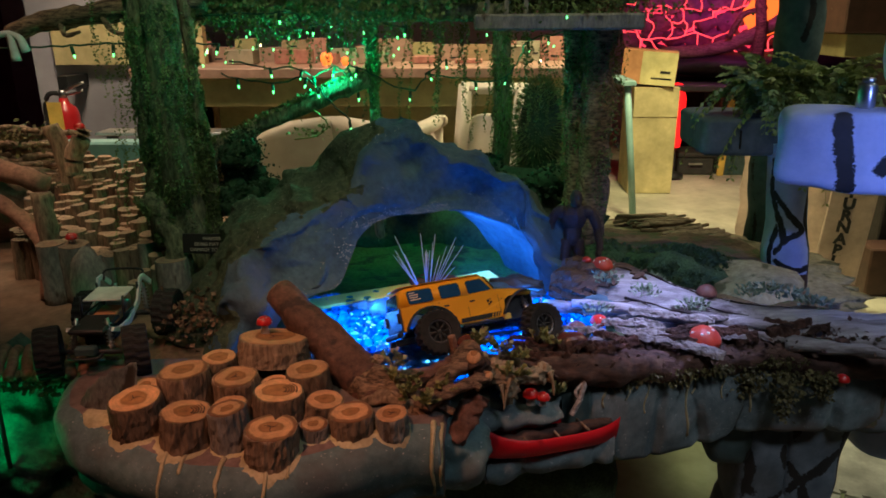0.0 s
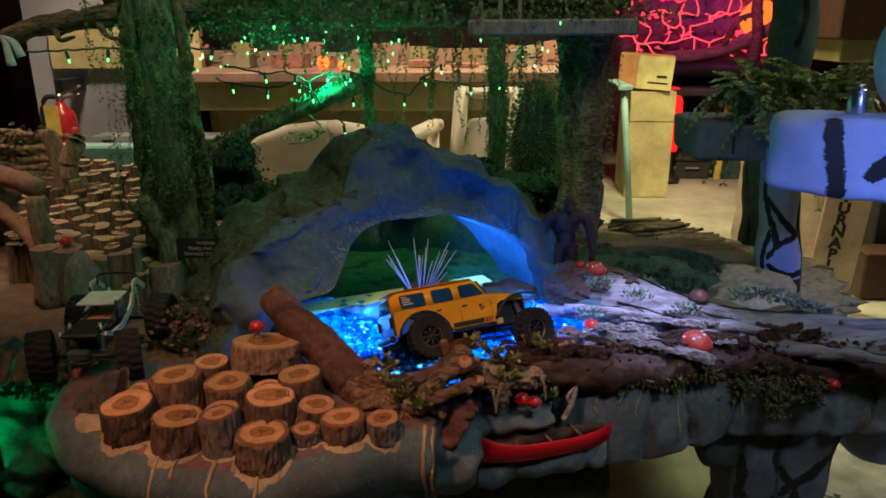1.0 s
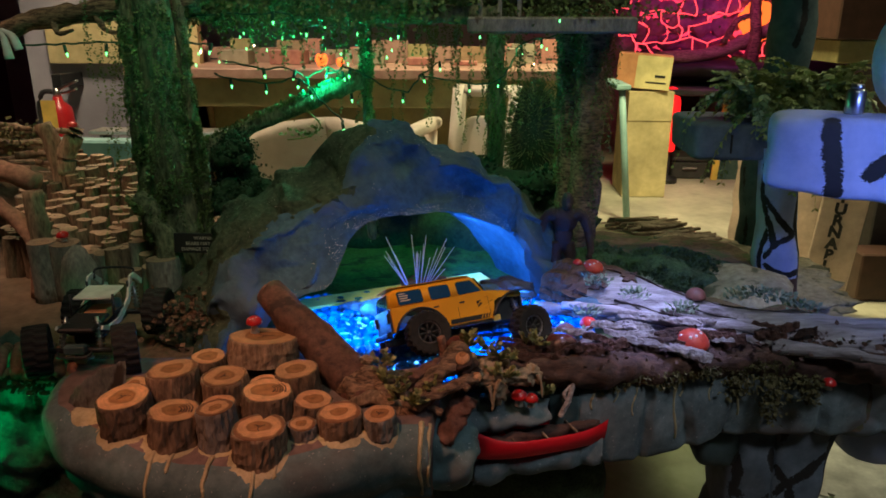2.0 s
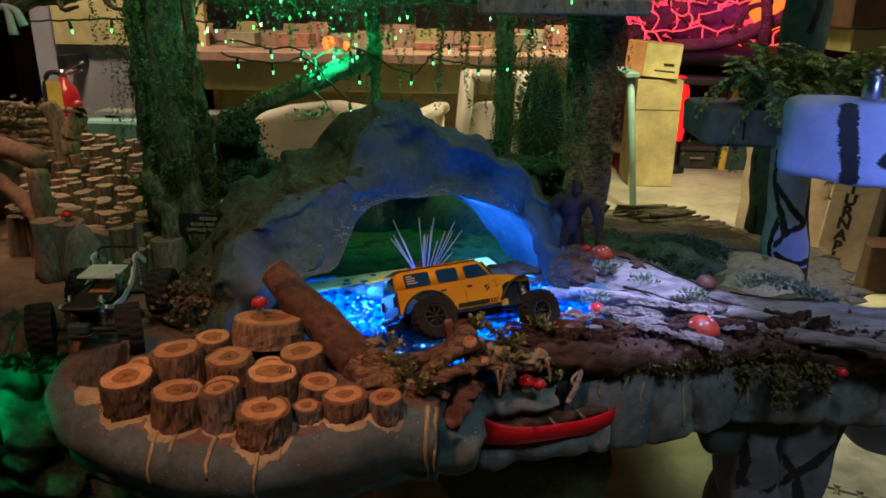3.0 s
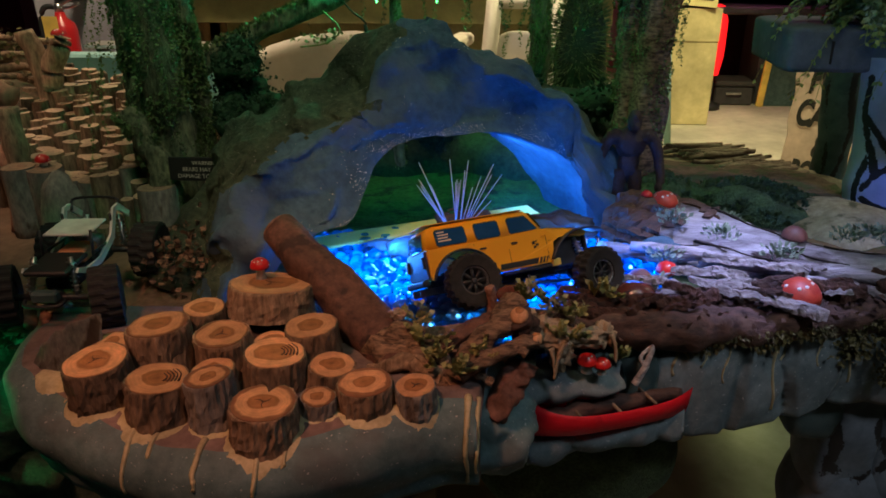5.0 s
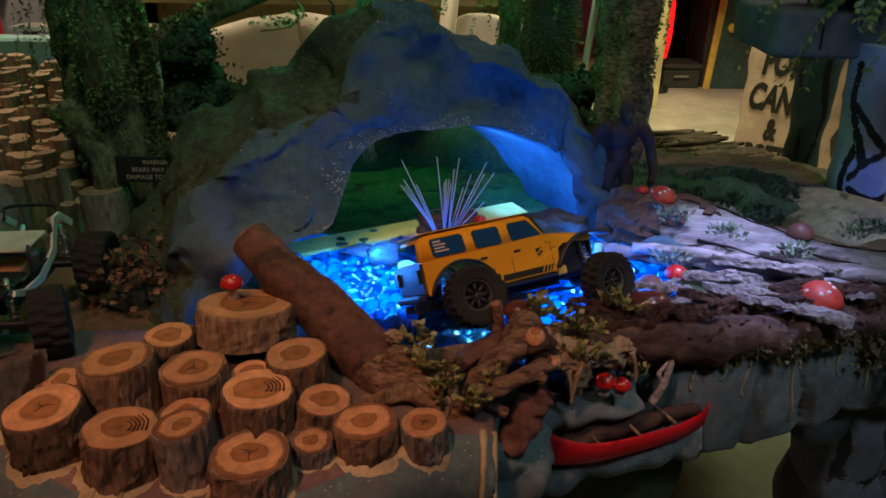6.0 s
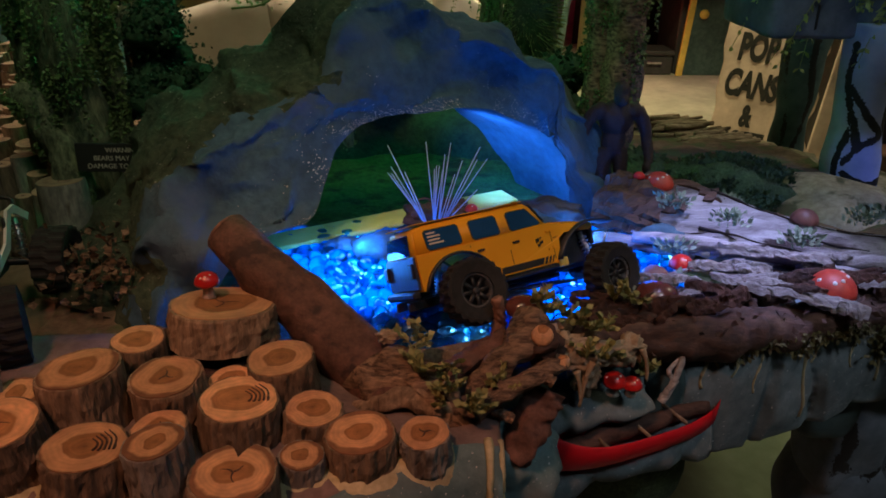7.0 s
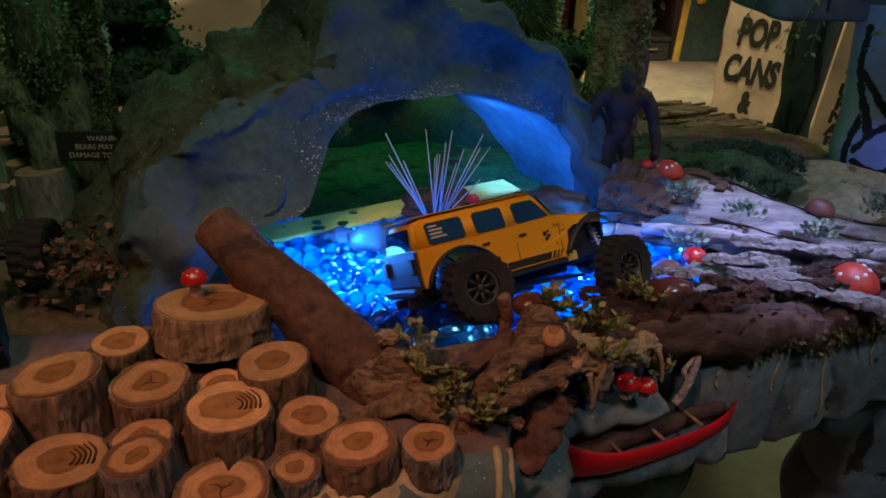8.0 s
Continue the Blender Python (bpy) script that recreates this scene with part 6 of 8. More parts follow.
    for i in range(2300):
        x = r2.uniform(0.20, 0.64)
        droop = 0.012 + 0.035 * max(0, noise.noise(Vector((x * 16, 3, 0))))
        u = r2.random()
        y = 0.850 + (x - 0.2) * 0.20 + r2.uniform(-0.006, 0.010) + (0.012 if x > 0.36 else 0)
        leaf(bm, (x, y, 0.648 - droop * u), (r2.uniform(-0.5, 0.5), r2.uniform(-0.7, 0.1), r2.uniform(-1.4, 0.3)), r2.uniform(0.003, 0.008), r2, 0.3)
    solid("hanging_moss", bm, M["moss"], "olive moss hanging over the cliff edge", "moss", kind="stuff")


driftwood()


# ---- toy canoe, mushrooms, figure, sprigs ----
def canoe():
    t = thing("toy_canoe", (0.128, 0.82, 0.56), "red plastic toy canoe with brown thwarts", "canoe")
    ends = (Vector((0.017, 0.772, 0.0)), Vector((0.214, 0.860, 0.0)))
    bm = bmesh.new()
    rows = []
    n = 24
    d = (ends[1] - ends[0]).normalized()
    s = Vector((d.y, -d.x, 0))
    for i in range(n + 1):
        u = i / n * 2 - 1
        w = 0.0225 * (1 - abs(u) ** 3) + 0.0014
        rise = 0.011 * abs(u) ** 4
        c = ends[0].lerp(ends[1], i / n)
        row = []
        for k in range(11):
            a = math.pi * k / 10
            row.append(bm.verts.new(c + s * math.cos(a) * w + Vector((0, 0, 0.588 + 0.004 - 0.013 * i / n + rise * (2.3 if u < 0 else 0.35) - math.sin(a) ** 0.6 * (0.034 + rise * (1.5 if u < 0 else 0.9))))))
        rows.append(row)
    for a, b in zip(rows, rows[1:]):
        for k in range(10):
            bm.faces.new((a[k], a[k + 1], b[k + 1], b[k]))
    bmesh.ops.solidify(bm, geom=bm.faces, thickness=0.0016)
    part("hull", bm, M["canoe"], t)
    for u in (0.3, 0.5, 0.7):
        c = ends[0].lerp(ends[1], u)
        part("thwart", tube([c + s * 0.020 + Vector((0, 0, 0.582)), c - s * 0.020 + Vector((0, 0, 0.581))], 0.0018, 6), M["bark"], t)
    part("load", limb([ends[0].lerp(ends[1], 0.15) + Vector((0, 0, 0.574)), ends[0].lerp(ends[1], 0.5) + Vector((0, 0, 0.577)), ends[0].lerp(ends[1], 0.9) + Vector((0, 0, 0.572))], 0.011, 0.007, 20, 10, 0.5, 80), M["bark_brown"], t, "dry twigs and bark in the hull")


canoe()


def mushroom(at, r, h, cap, dots, label, seed=0, lean=0):
    t = thing("mushroom", at, label, "mushroom", "craft mushrooms", turn=pose(0, 0, 0, lean, 0, 0))
    part("stem", lathe([(0.001, 0), (r * 0.58, 0), (r * 0.44, h * 0.35), (r * 0.42, h), (0.001, h)], 12), M["white"], t, local=True)
    prof = [(0.001, h - r * 0.12)] + [(r * math.cos(math.pi / 2 * k / 7), h - r * 0.08 + r * 0.95 * math.sin(math.pi / 2 * k / 7)) for k in range(7)] + [(0.001, h + r * 0.87)]
    part("cap", lathe(prof, 20), cap, t, local=True)
    if dots:
        r2 = random.Random(seed)
        for i in range(dots):
            a, b = 2.4 * i, 0.25 + 1.0 * ((i * 0.37) % 1)
            n = Vector((math.cos(a) * math.cos(b), math.sin(a) * math.cos(b), math.sin(b) * 0.95))
            part("spot", blob(n * r * 0.93 + Vector((0, 0, h - r * 0.08)), (r * 0.13,) * 3, 1, 0, 1), M["white"], t, "white spot", local=True)


mushroom((-0.266, 0.853, 0.694), 0.0108, 0.0155, M["red"], 8, "glossy red toadstool on a sawn log", 0)
mushroom((0.325, 0.908, 0.664), 0.0235, 0.006, M["redor"], 9, "large orange-red spotted mushroom on the fallen log", 1)
mushroom((0.085, 0.8, 0.628), 0.0105, 0.012, M["red"], 7, "red spotted toadstool beside the canoe", 2)
mushroom((0.1, 0.798, 0.628), 0.009, 0.01, M["red"], 7, "red spotted toadstool beside the canoe", 3)
mushroom((0.19, 0.955, 0.668), 0.013, 0.006, M["red"], 4, "flat red toadstool among bark chips", 4)
mushroom((0.196, 1.146, 0.694), 0.008, 0.008, M["red"], 0, "small red toadstool by the figurine", 5)
mushroom((0.221, 1.143, 0.688), 0.019, 0.005, M["redor"], 8, "orange pumpkin-like mushroom by the figurine", 6)
mushroom((0.371, 1.060, 0.676), 0.016, 0.004, M["brown_cap"], 0, "brown mushroom cap on the fallen log", 7)
mushroom((0.155, 0.93, 0.668), 0.015, 0.004, M["brown_cap"], 0, "brown mushroom cap among bark chips", 8)
mushroom((0.09, 1.145, 0.655), 0.007, 0.01, M["red"], 3, "small red toadstool by the river", 9)
mushroom((-0.7, 1.155, 0.722), 0.011, 0.008, M["red"], 4, "red toadstool on the log posts", 10)
mushroom((0.512, 0.897, 0.612), 0.0095, 0.008, M["red"], 5, "red toadstool at the cliff edge", 11)


def cliff_tufts():
    """Mossy tufts that hang over the lip of the cliff."""
    r2 = random.Random(71)
    for x, z, low, n in ((0.390, 0.630, 0.030, 260), (0.440, 0.628, 0.066, 380), (0.487, 0.628, 0.034, 300)):
        bm = bmesh.new()
        for i in range(n):
            u = r2.random() ** 1.4
            leaf(bm, (x + r2.gauss(0, 0.014) * (1 - 0.5 * u), 0.899 + r2.gauss(0, 0.006) - 0.004 * u, z - low * u + r2.gauss(0, 0.003)), (r2.uniform(-1, 1), r2.uniform(-1, 0.2), r2.uniform(-1, 0.3)), r2.uniform(0.004, 0.009), r2, 0.35)
        solid("moss_tuft", bm, M["moss"], "brownish moss tuft hanging over the cliff lip", "moss", group="moss on the cliff")


cliff_tufts()


def ape_figure():
    bm = bmesh.new()
    x, y, z = 0.18, 1.225, 0.648
    blob((x, y, z + 0.094), (0.0215, 0.0155, 0.022), 3, 0.10, 4, 1, bm)
    blob((x, y, z + 0.066), (0.0150, 0.0125, 0.022), 3, 0.10, 4, 2, bm)
    blob((x + 0.002, y - 0.006, z + 0.124), (0.0098, 0.0112, 0.0150), 3, 0.08, 4, 3, bm)
    blob((x + 0.003, y - 0.015, z + 0.118), (0.0062, 0.006, 0.0068), 2, 0.08, 4, 6, bm)
    for s in (-1, 1):
        blob((x + s * 0.021, y - 0.001, z + 0.103), (0.0105, 0.0105, 0.0105), 2, 0.1, 3, s, bm)
        limb([(x + s * 0.025, y, z + 0.103), (x + s * 0.037, y - 0.001, z + 0.086), (x + s * 0.043, y - 0.006, z + 0.064), (x + s * (0.044 if s > 0 else 0.040), y - 0.014, z + 0.044)], 0.0092, 0.0058, 16, 12, 0.15, 70, s + 2, bm)
        blob((x + s * 0.042, y - 0.016, z + 0.039), (0.0058, 0.006, 0.0078), 2, 0.15, 3, s + 3, bm)
        limb([(x + s * 0.008, y, z + 0.058), (x + s * 0.013, y - 0.005, z + 0.032), (x + s * 0.014, y, z + 0.002)], 0.0108, 0.0070, 14, 12, 0.15, 70, s + 5, bm)
        blob((x + s * 0.014, y - 0.007, z + 0.004), (0.0078, 0.013, 0.0045), 2, 0.1, 3, s, bm)
    bm.transform(Matrix.Translation((x, y, z)) @ Matrix.Diagonal((1.06, 1.06, 1.15, 1)) @ Matrix.Translation((-x, -y, -z)))
    ape = solid("ape_figurine", bm, M["ape"], "dark brown hairy standing ape figurine by the arch", "figurine")
    skin = ape.modifiers.new("skin", "REMESH")
    skin.mode, skin.voxel_size, skin.use_smooth_shade = "VOXEL", 0.0013, True


ape_figure()


def sprig(at, n, length, spread, material, name, label, r=0.0009, seed=1, leaves=False):
    r2 = random.Random(seed)
    t = thing(name, at, label, "plant")
    for i in range(n):
        a = r2.uniform(0, 2 * math.pi)
        s = spread * (i + 0.5) / n
        d = Vector((math.cos(a) * s, math.sin(a) * s * 0.5, 1)).normalized() * length * r2.uniform(0.65, 1.05)
        p = Vector(at) + Vector((r2.uniform(-0.004, 0.004), r2.uniform(-0.004, 0.004), 0))
        part("stalk", tube([p, p + d * 0.5 + Vector((0, 0, 0.002)), p + d], [r * 1.3, r, r * 0.7], 5), material, t)
    return t


def twig_nest():
    r2 = random.Random(44)
    t = thing("twig_nest", (-0.055, 1.10, 0.655), "brown clump of dry bark and twigs behind the pale sprig", "twigs")
    part("bark_clump", blob((-0.055, 1.10, 0.662), (0.045, 0.026, 0.021), 4, 0.45, 4, 6), M["bark_brown"], t)
    for i in range(16):
        a = r2.uniform(0, 2 * math.pi)
        p = Vector((-0.055 + 0.034 * math.cos(a), 1.10 + 0.020 * math.sin(a), r2.uniform(0.668, 0.684)))
        d = Vector((-math.sin(a), 0.6 * math.cos(a), r2.uniform(-0.3, 0.3))) * r2.uniform(0.010, 0.020)
        part("twig", limb([p - d, p + Vector((0, 0, 0.003)), p + d], r2.uniform(0.0016, 0.0034), 0.0012, 8, 6, 0.3, 120, i), M["drift" if i % 2 else "bark_rust"], t)
    mushroom((-0.020, 1.083, 0.676), 0.008, 0.007, M["red"], 4, "small red toadstool on the twig clump", 15)


twig_nest()
solid("dark_stone", blob((0.078, 1.118, 0.662), (0.046, 0.022, 0.020), 4, 0.35, 4, 12), M["dark"], "dark rough stone at the foot of the rock arch", "stone")
sprig((-0.065, 1.03, 0.668), 18, 0.122, 0.95, M["paint_blue"], "bare_sprig", "pale bare twig sprig standing in the river", 0.0008, 4)
for i, (c, s) in enumerate((((-0.065, 1.03, 0.660), (0.035, 0.022, 0.016)), ((-0.10, 1.02, 0.65), (0.02, 0.018, 0.012)), ((-0.035, 0.99, 0.648), (0.025, 0.02, 0.012)), ((0.03, 1.02, 0.65), (0.022, 0.018, 0.016)), ((-0.06, 0.965, 0.648), (0.02, 0.016, 0.014)), ((0.05, 1.10, 0.655), (0.035, 0.02, 0.020)), ((0.21, 1.06, 0.655), (0.03, 0.025, 0.018)), ((-0.125, 1.035, 0.655), (0.03, 0.016, 0.018)), ((-0.085, 0.995, 0.652), (0.026, 0.016, 0.018)), ((-0.02, 1.045, 0.656), (0.035, 0.02, 0.02)), ((0.07, 1.06, 0.656), (0.03, 0.02, 0.024)), ((-0.165, 1.05, 0.650), (0.025, 0.012, 0.012)))):
    solid("river_stone", blob(c, s, 3, 0.35, 3, i + 20), M["arch"], "small dark rough stone in the river", "stone", group="river stones")


def pale_tufts():
    r2 = random.Random(31)
    spots = [(0.165, 0.92, 0.668), (0.19, 0.985, 0.676), (0.27, 1.03, 0.690), (0.43, 1.045, 0.686), (0.46, 1.05, 0.688), (0.49, 1.04, 0.684), (0.33, 0.99, 0.684), (0.13, 0.90, 0.664), (0.30, 1.12, 0.676), (0.22, 1.08, 0.692), (0.52, 1.02, 0.68)]
    for i, c in enumerate(spots):
        bm = bmesh.new()
        for k in range(90):
            a = r2.uniform(0, 6.28)
            rr = r2.uniform(0, 0.022)
            p = Vector(c) + Vector((math.cos(a) * rr, math.sin(a) * rr * 0.6, r2.uniform(-0.004, 0.010)))
            leaf(bm, p, (math.cos(a), math.sin(a), r2.uniform(0.3, 1.6)), r2.uniform(0.005, 0.010), r2, 0.3)
        solid("lichen_tuft", bm, M["leaf_pale"], "pale grey-green lichen tuft on the log", "plant", group="lichen tufts")


pale_tufts()


# ---- behind the arch ----
def green_hollow():
    t = thing("grass_bank", (-0.05, 1.5, 0.60), "dark green turf bank behind the arch", "grass bank")
    part("turf", blob((-0.10, 1.62, 0.62), (0.40, 0.22, 0.15), 4, 0.3, 3, 3, flat=0.60), M["leaf_dark"], t)
    part("lawn", hummocky(-0.42, 0.10, 1.10, 1.55, 52, 44, lambda x, y: 0.634 + 0.03 * max(0, y - 1.2) + 0.004 * noise.noise(Vector((x * 30, y * 30, 2))), 0.625), M["grass"], t)
    r2 = random.Random(77)
    for i in range(9):
        bm = bmesh.new()
        c = Vector((-0.36 + 0.075 * i, 1.45 + 0.05 * (i % 3), 0.74 + 0.02 * ((i * 7) % 3)))
        for k in range(320):
            d = Vector((r2.gauss(0, 1), r2.gauss(0, 1), r2.gauss(0, 1))).normalized()
            leaf(bm, c + Vector((d.x * 0.05, d.y * 0.035, d.z * 0.035)) * r2.uniform(0.6, 1), d, r2.uniform(0.006, 0.012), r2)
        blob(c, (0.043, 0.03, 0.03), 2, 0.3, 3, i, bm)
        part("shrub", bm, M["leaf_dark"], t, "dark green shrub")
    solid("pale_board", block((-0.175, -0.021, 0.0), (0.165, 0.021, 0.006), 0.002, m=pose(-0.104, 1.133, 0.648, 0, 0, 27.5)), M["pale"], "pale green board laid behind the river", "board", smooth=False)


green_hollow()


# ---- trees, vines and string lights ----
def leafy(bm, at, spread, n, size, r2, down=0.0, wide=0.45):
    for i in range(n):
        d = Vector((r2.gauss(0, 1), r2.gauss(0, 1), r2.gauss(0, 1) - down)).normalized()
        p = Vector(at) + Vector((r2.gauss(0, spread[0]), r2.gauss(0, spread[1]), r2.gauss(0, spread[2])))
        leaf(bm, p, d, size * r2.uniform(0.6, 1.3), r2, wide)


def vine(bm, at, length, r2, size=0.009):
    """A trailing strand with small leaves all along."""
    p = Vector(at)
    n = int(length / 0.004)
    sway = Vector((r2.uniform(-0.15, 0.15), r2.uniform(-0.1, 0.1), 0))
    for i in range(n):
        p = p + Vector((sway.x * 0.004 + r2.gauss(0, 0.0010), sway.y * 0.004 + r2.gauss(0, 0.0010), -0.004))
        for k in range(2):
            leaf(bm, p, (r2.uniform(-1, 1), r2.uniform(-1, 1), r2.uniform(-0.8, 0.3)), size * r2.uniform(0.6, 1.2), r2)


def mossy_tree(name, label, limbs, moss_n, vines, seed, leaf_size=0.0062, wood="trunk"):
    r2 = random.Random(seed)
    base = limbs[0][0][-1]
    t = thing(name, base, label, "tree")
    for i, (pts, a, b) in enumerate(limbs):
        part("trunk" if i == 0 else "limb", limb(pts, a, b, 26, 14, 0.35, 28, seed + i), M[wood], t)
    bm = bmesh.new()
    for pts, a, b in limbs:
        path = smooth_path(pts, 50)
        for i in range(int(moss_n * (Vector(pts[0]) - Vector(pts[-1])).length)):
            k = r2.randrange(50)
            ang = r2.uniform(0, 6.28)
            d = Vector((math.cos(ang), math.sin(ang), r2.uniform(-0.9, 0.2)))
            p = path[k] + Vector((math.cos(ang), math.sin(ang), 0)) * (a + (b - a) * k / 49) * r2.uniform(0.80, 1.10) + Vector((0, 0, r2.uniform(-0.006, 0.006)))
            if noise.noise(p * 22) < -0.08:
                continue
            leaf(bm, p, d, leaf_size * r2.uniform(0.5, 1.2), r2)
    part("moss_leaves", bm, M["leaf_moss"], t, "small olive-green leaves")["kind"] = "stuff"
    for i, (p, length) in enumerate(vines):
        bm = bmesh.new()
        for k in range(3):
            vine(bm, Vector(p) + Vector((r2.gauss(0, 0.010), r2.gauss(0, 0.008), 0)), length * r2.uniform(0.7, 1.05), r2, leaf_size)
        part("trailing_vine", bm, M["leaf_moss"], t, "trailing vine with small leaves")
    return t


r9 = random.Random(90)
mossy_tree("mossy_tree", "moss-covered tree trunk with trailing leafy vines", [
    ([(-0.503, 1.19, 1.20), (-0.508, 1.185, 0.98), (-0.503, 1.18, 0.80), (-0.498, 1.175, 0.615)], 0.026, 0.034),
    ([(-0.548, 1.21, 1.20), (-0.555, 1.20, 1.0), (-0.552, 1.20, 0.80), (-0.560, 1.20, 0.615)], 0.017, 0.022),
    ([(-0.470, 1.22, 1.20), (-0.475, 1.215, 1.0), (-0.468, 1.22, 0.80), (-0.470, 1.215, 0.615)], 0.010, 0.014),
    ([(-0.56, 1.16, 0.80), (-0.52, 1.14, 0.76), (-0.50, 1.125, 0.68), (-0.51, 1.12, 0.615)], 0.016, 0.022),
], 30000, [((-0.585 + 0.0105 * i, 1.135 + 0.03 * ((i * 5) % 3), 1.13 - 0.02 * ((i * 3) % 4)), 0.18 + 0.055 * ((i * 7) % 5)) for i in range(13)], 3, leaf_size=0.0046)
mossy_tree("mossy_tree", "tall mossy bark trunk with hanging vines behind the figurine", [
    ([(0.245, 1.44, 1.16), (0.242, 1.44, 0.98), (0.238, 1.44, 0.80), (0.232, 1.43, 0.60)], 0.030, 0.033),
    ([(0.19, 1.47, 1.12), (0.20, 1.46, 0.95), (0.205, 1.45, 0.62)], 0.016, 0.022),
], 20000, [((0.13 + 0.016 * i, 1.42 + 0.025 * (i % 3), 1.04 - 0.012 * ((i * 3) % 5)), 0.12 + 0.05 * ((i * 5) % 5)) for i in range(8)], 8, leaf_size=0.0048, wood="drift")
mossy_tree("slender_tree", "slender green-lit post with vines", [
    ([(0.06, 1.80, 1.12), (0.062, 1.80, 0.90), (0.064, 1.80, 0.60)], 0.021, 0.022),
], 7000, [((0.03 + 0.02 * i, 1.77, 1.02 - 0.01 * i), 0.22 + 0.03 * ((i * 3) % 4)) for i in range(4)], 12)
mossy_tree("slender_tree", "thin green post wrapped in trailing vines over the arch", [
    ([(-0.20, 1.42, 1.12), (-0.198, 1.42, 0.95), (-0.196, 1.42, 0.60)], 0.010, 0.011),
], 6000, [((-0.21 + 0.014 * i, 1.40, 1.06), 0.14 + 0.03 * (i % 3)) for i in range(4)], 15)


def canopy():
    t = thing("canopy_branch", (-0.3, 1.25, 1.08), "gnarled brown branch lying across the tree tops", "branch")
    part("wood", limb([(-0.80, 1.24, 1.072), (-0.72, 1.24, 1.095), (-0.60, 1.23, 1.108), (-0.45, 1.23, 1.13)], 0.014, 0.022, 24, 12, 0.45, 40, 3), M["drift"], t)
    part("twig", limb([(-0.70, 1.23, 1.09), (-0.69, 1.22, 1.07), (-0.66, 1.215, 1.075)], 0.006, 0.003, 8, 7, 0.3), M["drift"], t)
    part("twig", limb([(-0.62, 1.22, 1.10), (-0.60, 1.21, 1.075), (-0.57, 1.205, 1.07)], 0.006, 0.003, 8, 7, 0.3), M["drift"], t)
    t = thing("canopy", (-0.1, 1.36, 1.09), "thick mossy branch canopy over the landscape", "foliage")
    for i, pts in enumerate((((-0.52, 1.30, 1.11), (-0.2, 1.36, 1.105), (0.06, 1.38, 1.10)), ((-0.40, 1.34, 1.15), (0.0, 1.42, 1.14), (0.3, 1.44, 1.13)), ((-0.62, 1.26, 1.14), (-0.3, 1.30, 1.16), (0.0, 1.34, 1.16)))):
        part("limb", limb(pts, 0.018, 0.016, 24, 10, 0.4, 40, i), M["trunk"], t)
    r2 = random.Random(40)
    for i in range(14):
        bm = bmesh.new()
        c = (-0.56 + 0.058 * i, 1.32 + 0.04 * math.sin(i * 1.9), 1.105 + 0.012 * (i % 3)) if i < 9 else (-0.56 + 0.058 * i, 1.475, 1.135)
        leafy(bm, c, (0.045, 0.04, 0.020), 950, 0.0075, r2, 0.4)
        part("foliage", bm, M["leaf_moss"], t, "olive leaf clump")
    for i in range(26):
        bm = bmesh.new()
        x = -0.42 + 0.025 * i
        vine(bm, (x, 1.36 + r2.uniform(-0.05, 0.12), 1.09 if x < -0.01 else 1.068), r2.uniform(0.03, 0.10), r2, 0.0065)
        part("hanging_vine", bm, M["leaf_moss"], t)
    for x0, x1, y0, count, top, short, long in ((-0.14, -0.01, 1.38, 22, 1.085, 0.07, 0.20), (0.05, 0.13, 1.44, 9, 1.066, 0.08, 0.22), (0.17, 0.30, 1.42, 14, 1.066, 0.08, 0.26), (-0.44, -0.16, 1.30, 22, 1.09, 0.03, 0.10)):
        for i in range(count):
            bm = bmesh.new()
            vine(bm, (r2.uniform(x0, x1), y0 + r2.uniform(-0.04, 0.05), top), r2.uniform(short, long), r2, 0.0052)
            part("hanging_vine", bm, M["leaf_moss"], t)
    b = thing("roof_board", (0.16, 1.37, 1.085), "grey weathered board platform in the tree top", "board")
    part("plank", block((0.0, 1.345, 1.069), (0.305, 1.43, 1.098), 0.004), M["bark_grey"], b, smooth=False)
    part("plank", block((0.01, 1.434, 1.071), (0.30, 1.52, 1.099), 0.004), M["bark_grey"], b, smooth=False)
    bm = bmesh.new()
    leafy(bm, (0.15, 1.40, 1.106), (0.12, 0.03, 0.012), 1300, 0.007, r2, 0.2)
    part("moss", bm, M["leaf_moss"], b, "dry moss on the board")
    for x in (0.02, 0.055, 0.09):
        part("rail_post", block((x, 1.36, 1.097), (x + 0.008, 1.368, 1.20), 0.001), M["bark_grey"], b, smooth=False)
    d = thing("leaning_branch", (-0.40, 1.34, 0.61), "mossy green branch leaning up to the tree", "branch")
    part("wood", limb([(-0.60, 1.30, 0.80), (-0.52, 1.31, 0.835), (-0.42, 1.34, 0.895), (-0.30, 1.36, 0.945), (-0.20, 1.38, 0.985)], 0.016, 0.017, 26, 12, 0.35, 40, 6), M["trunk"], d)
    bm = bmesh.new()
    for i in range(500):
        u = r2.random()
        leaf(bm, Vector((-0.56, 1.295, 0.835)).lerp(Vector((-0.21, 1.365, 0.992)), u) + Vector((r2.gauss(0, 0.004), r2.gauss(0, 0.006), r2.uniform(0.004, 0.012))), (r2.uniform(-1, 1), r2.uniform(-1, 1), 1), 0.007, r2)
    part("moss", bm, M["leaf_moss"], d)
    bm = bmesh.new()
    tube(smooth_path([(-0.30, 1.34, 0.93), (-0.27, 1.32, 0.905), (-0.29, 1.31, 0.885), (-0.33, 1.30, 0.88)], 10), 0.0015, 5, bm=bm)
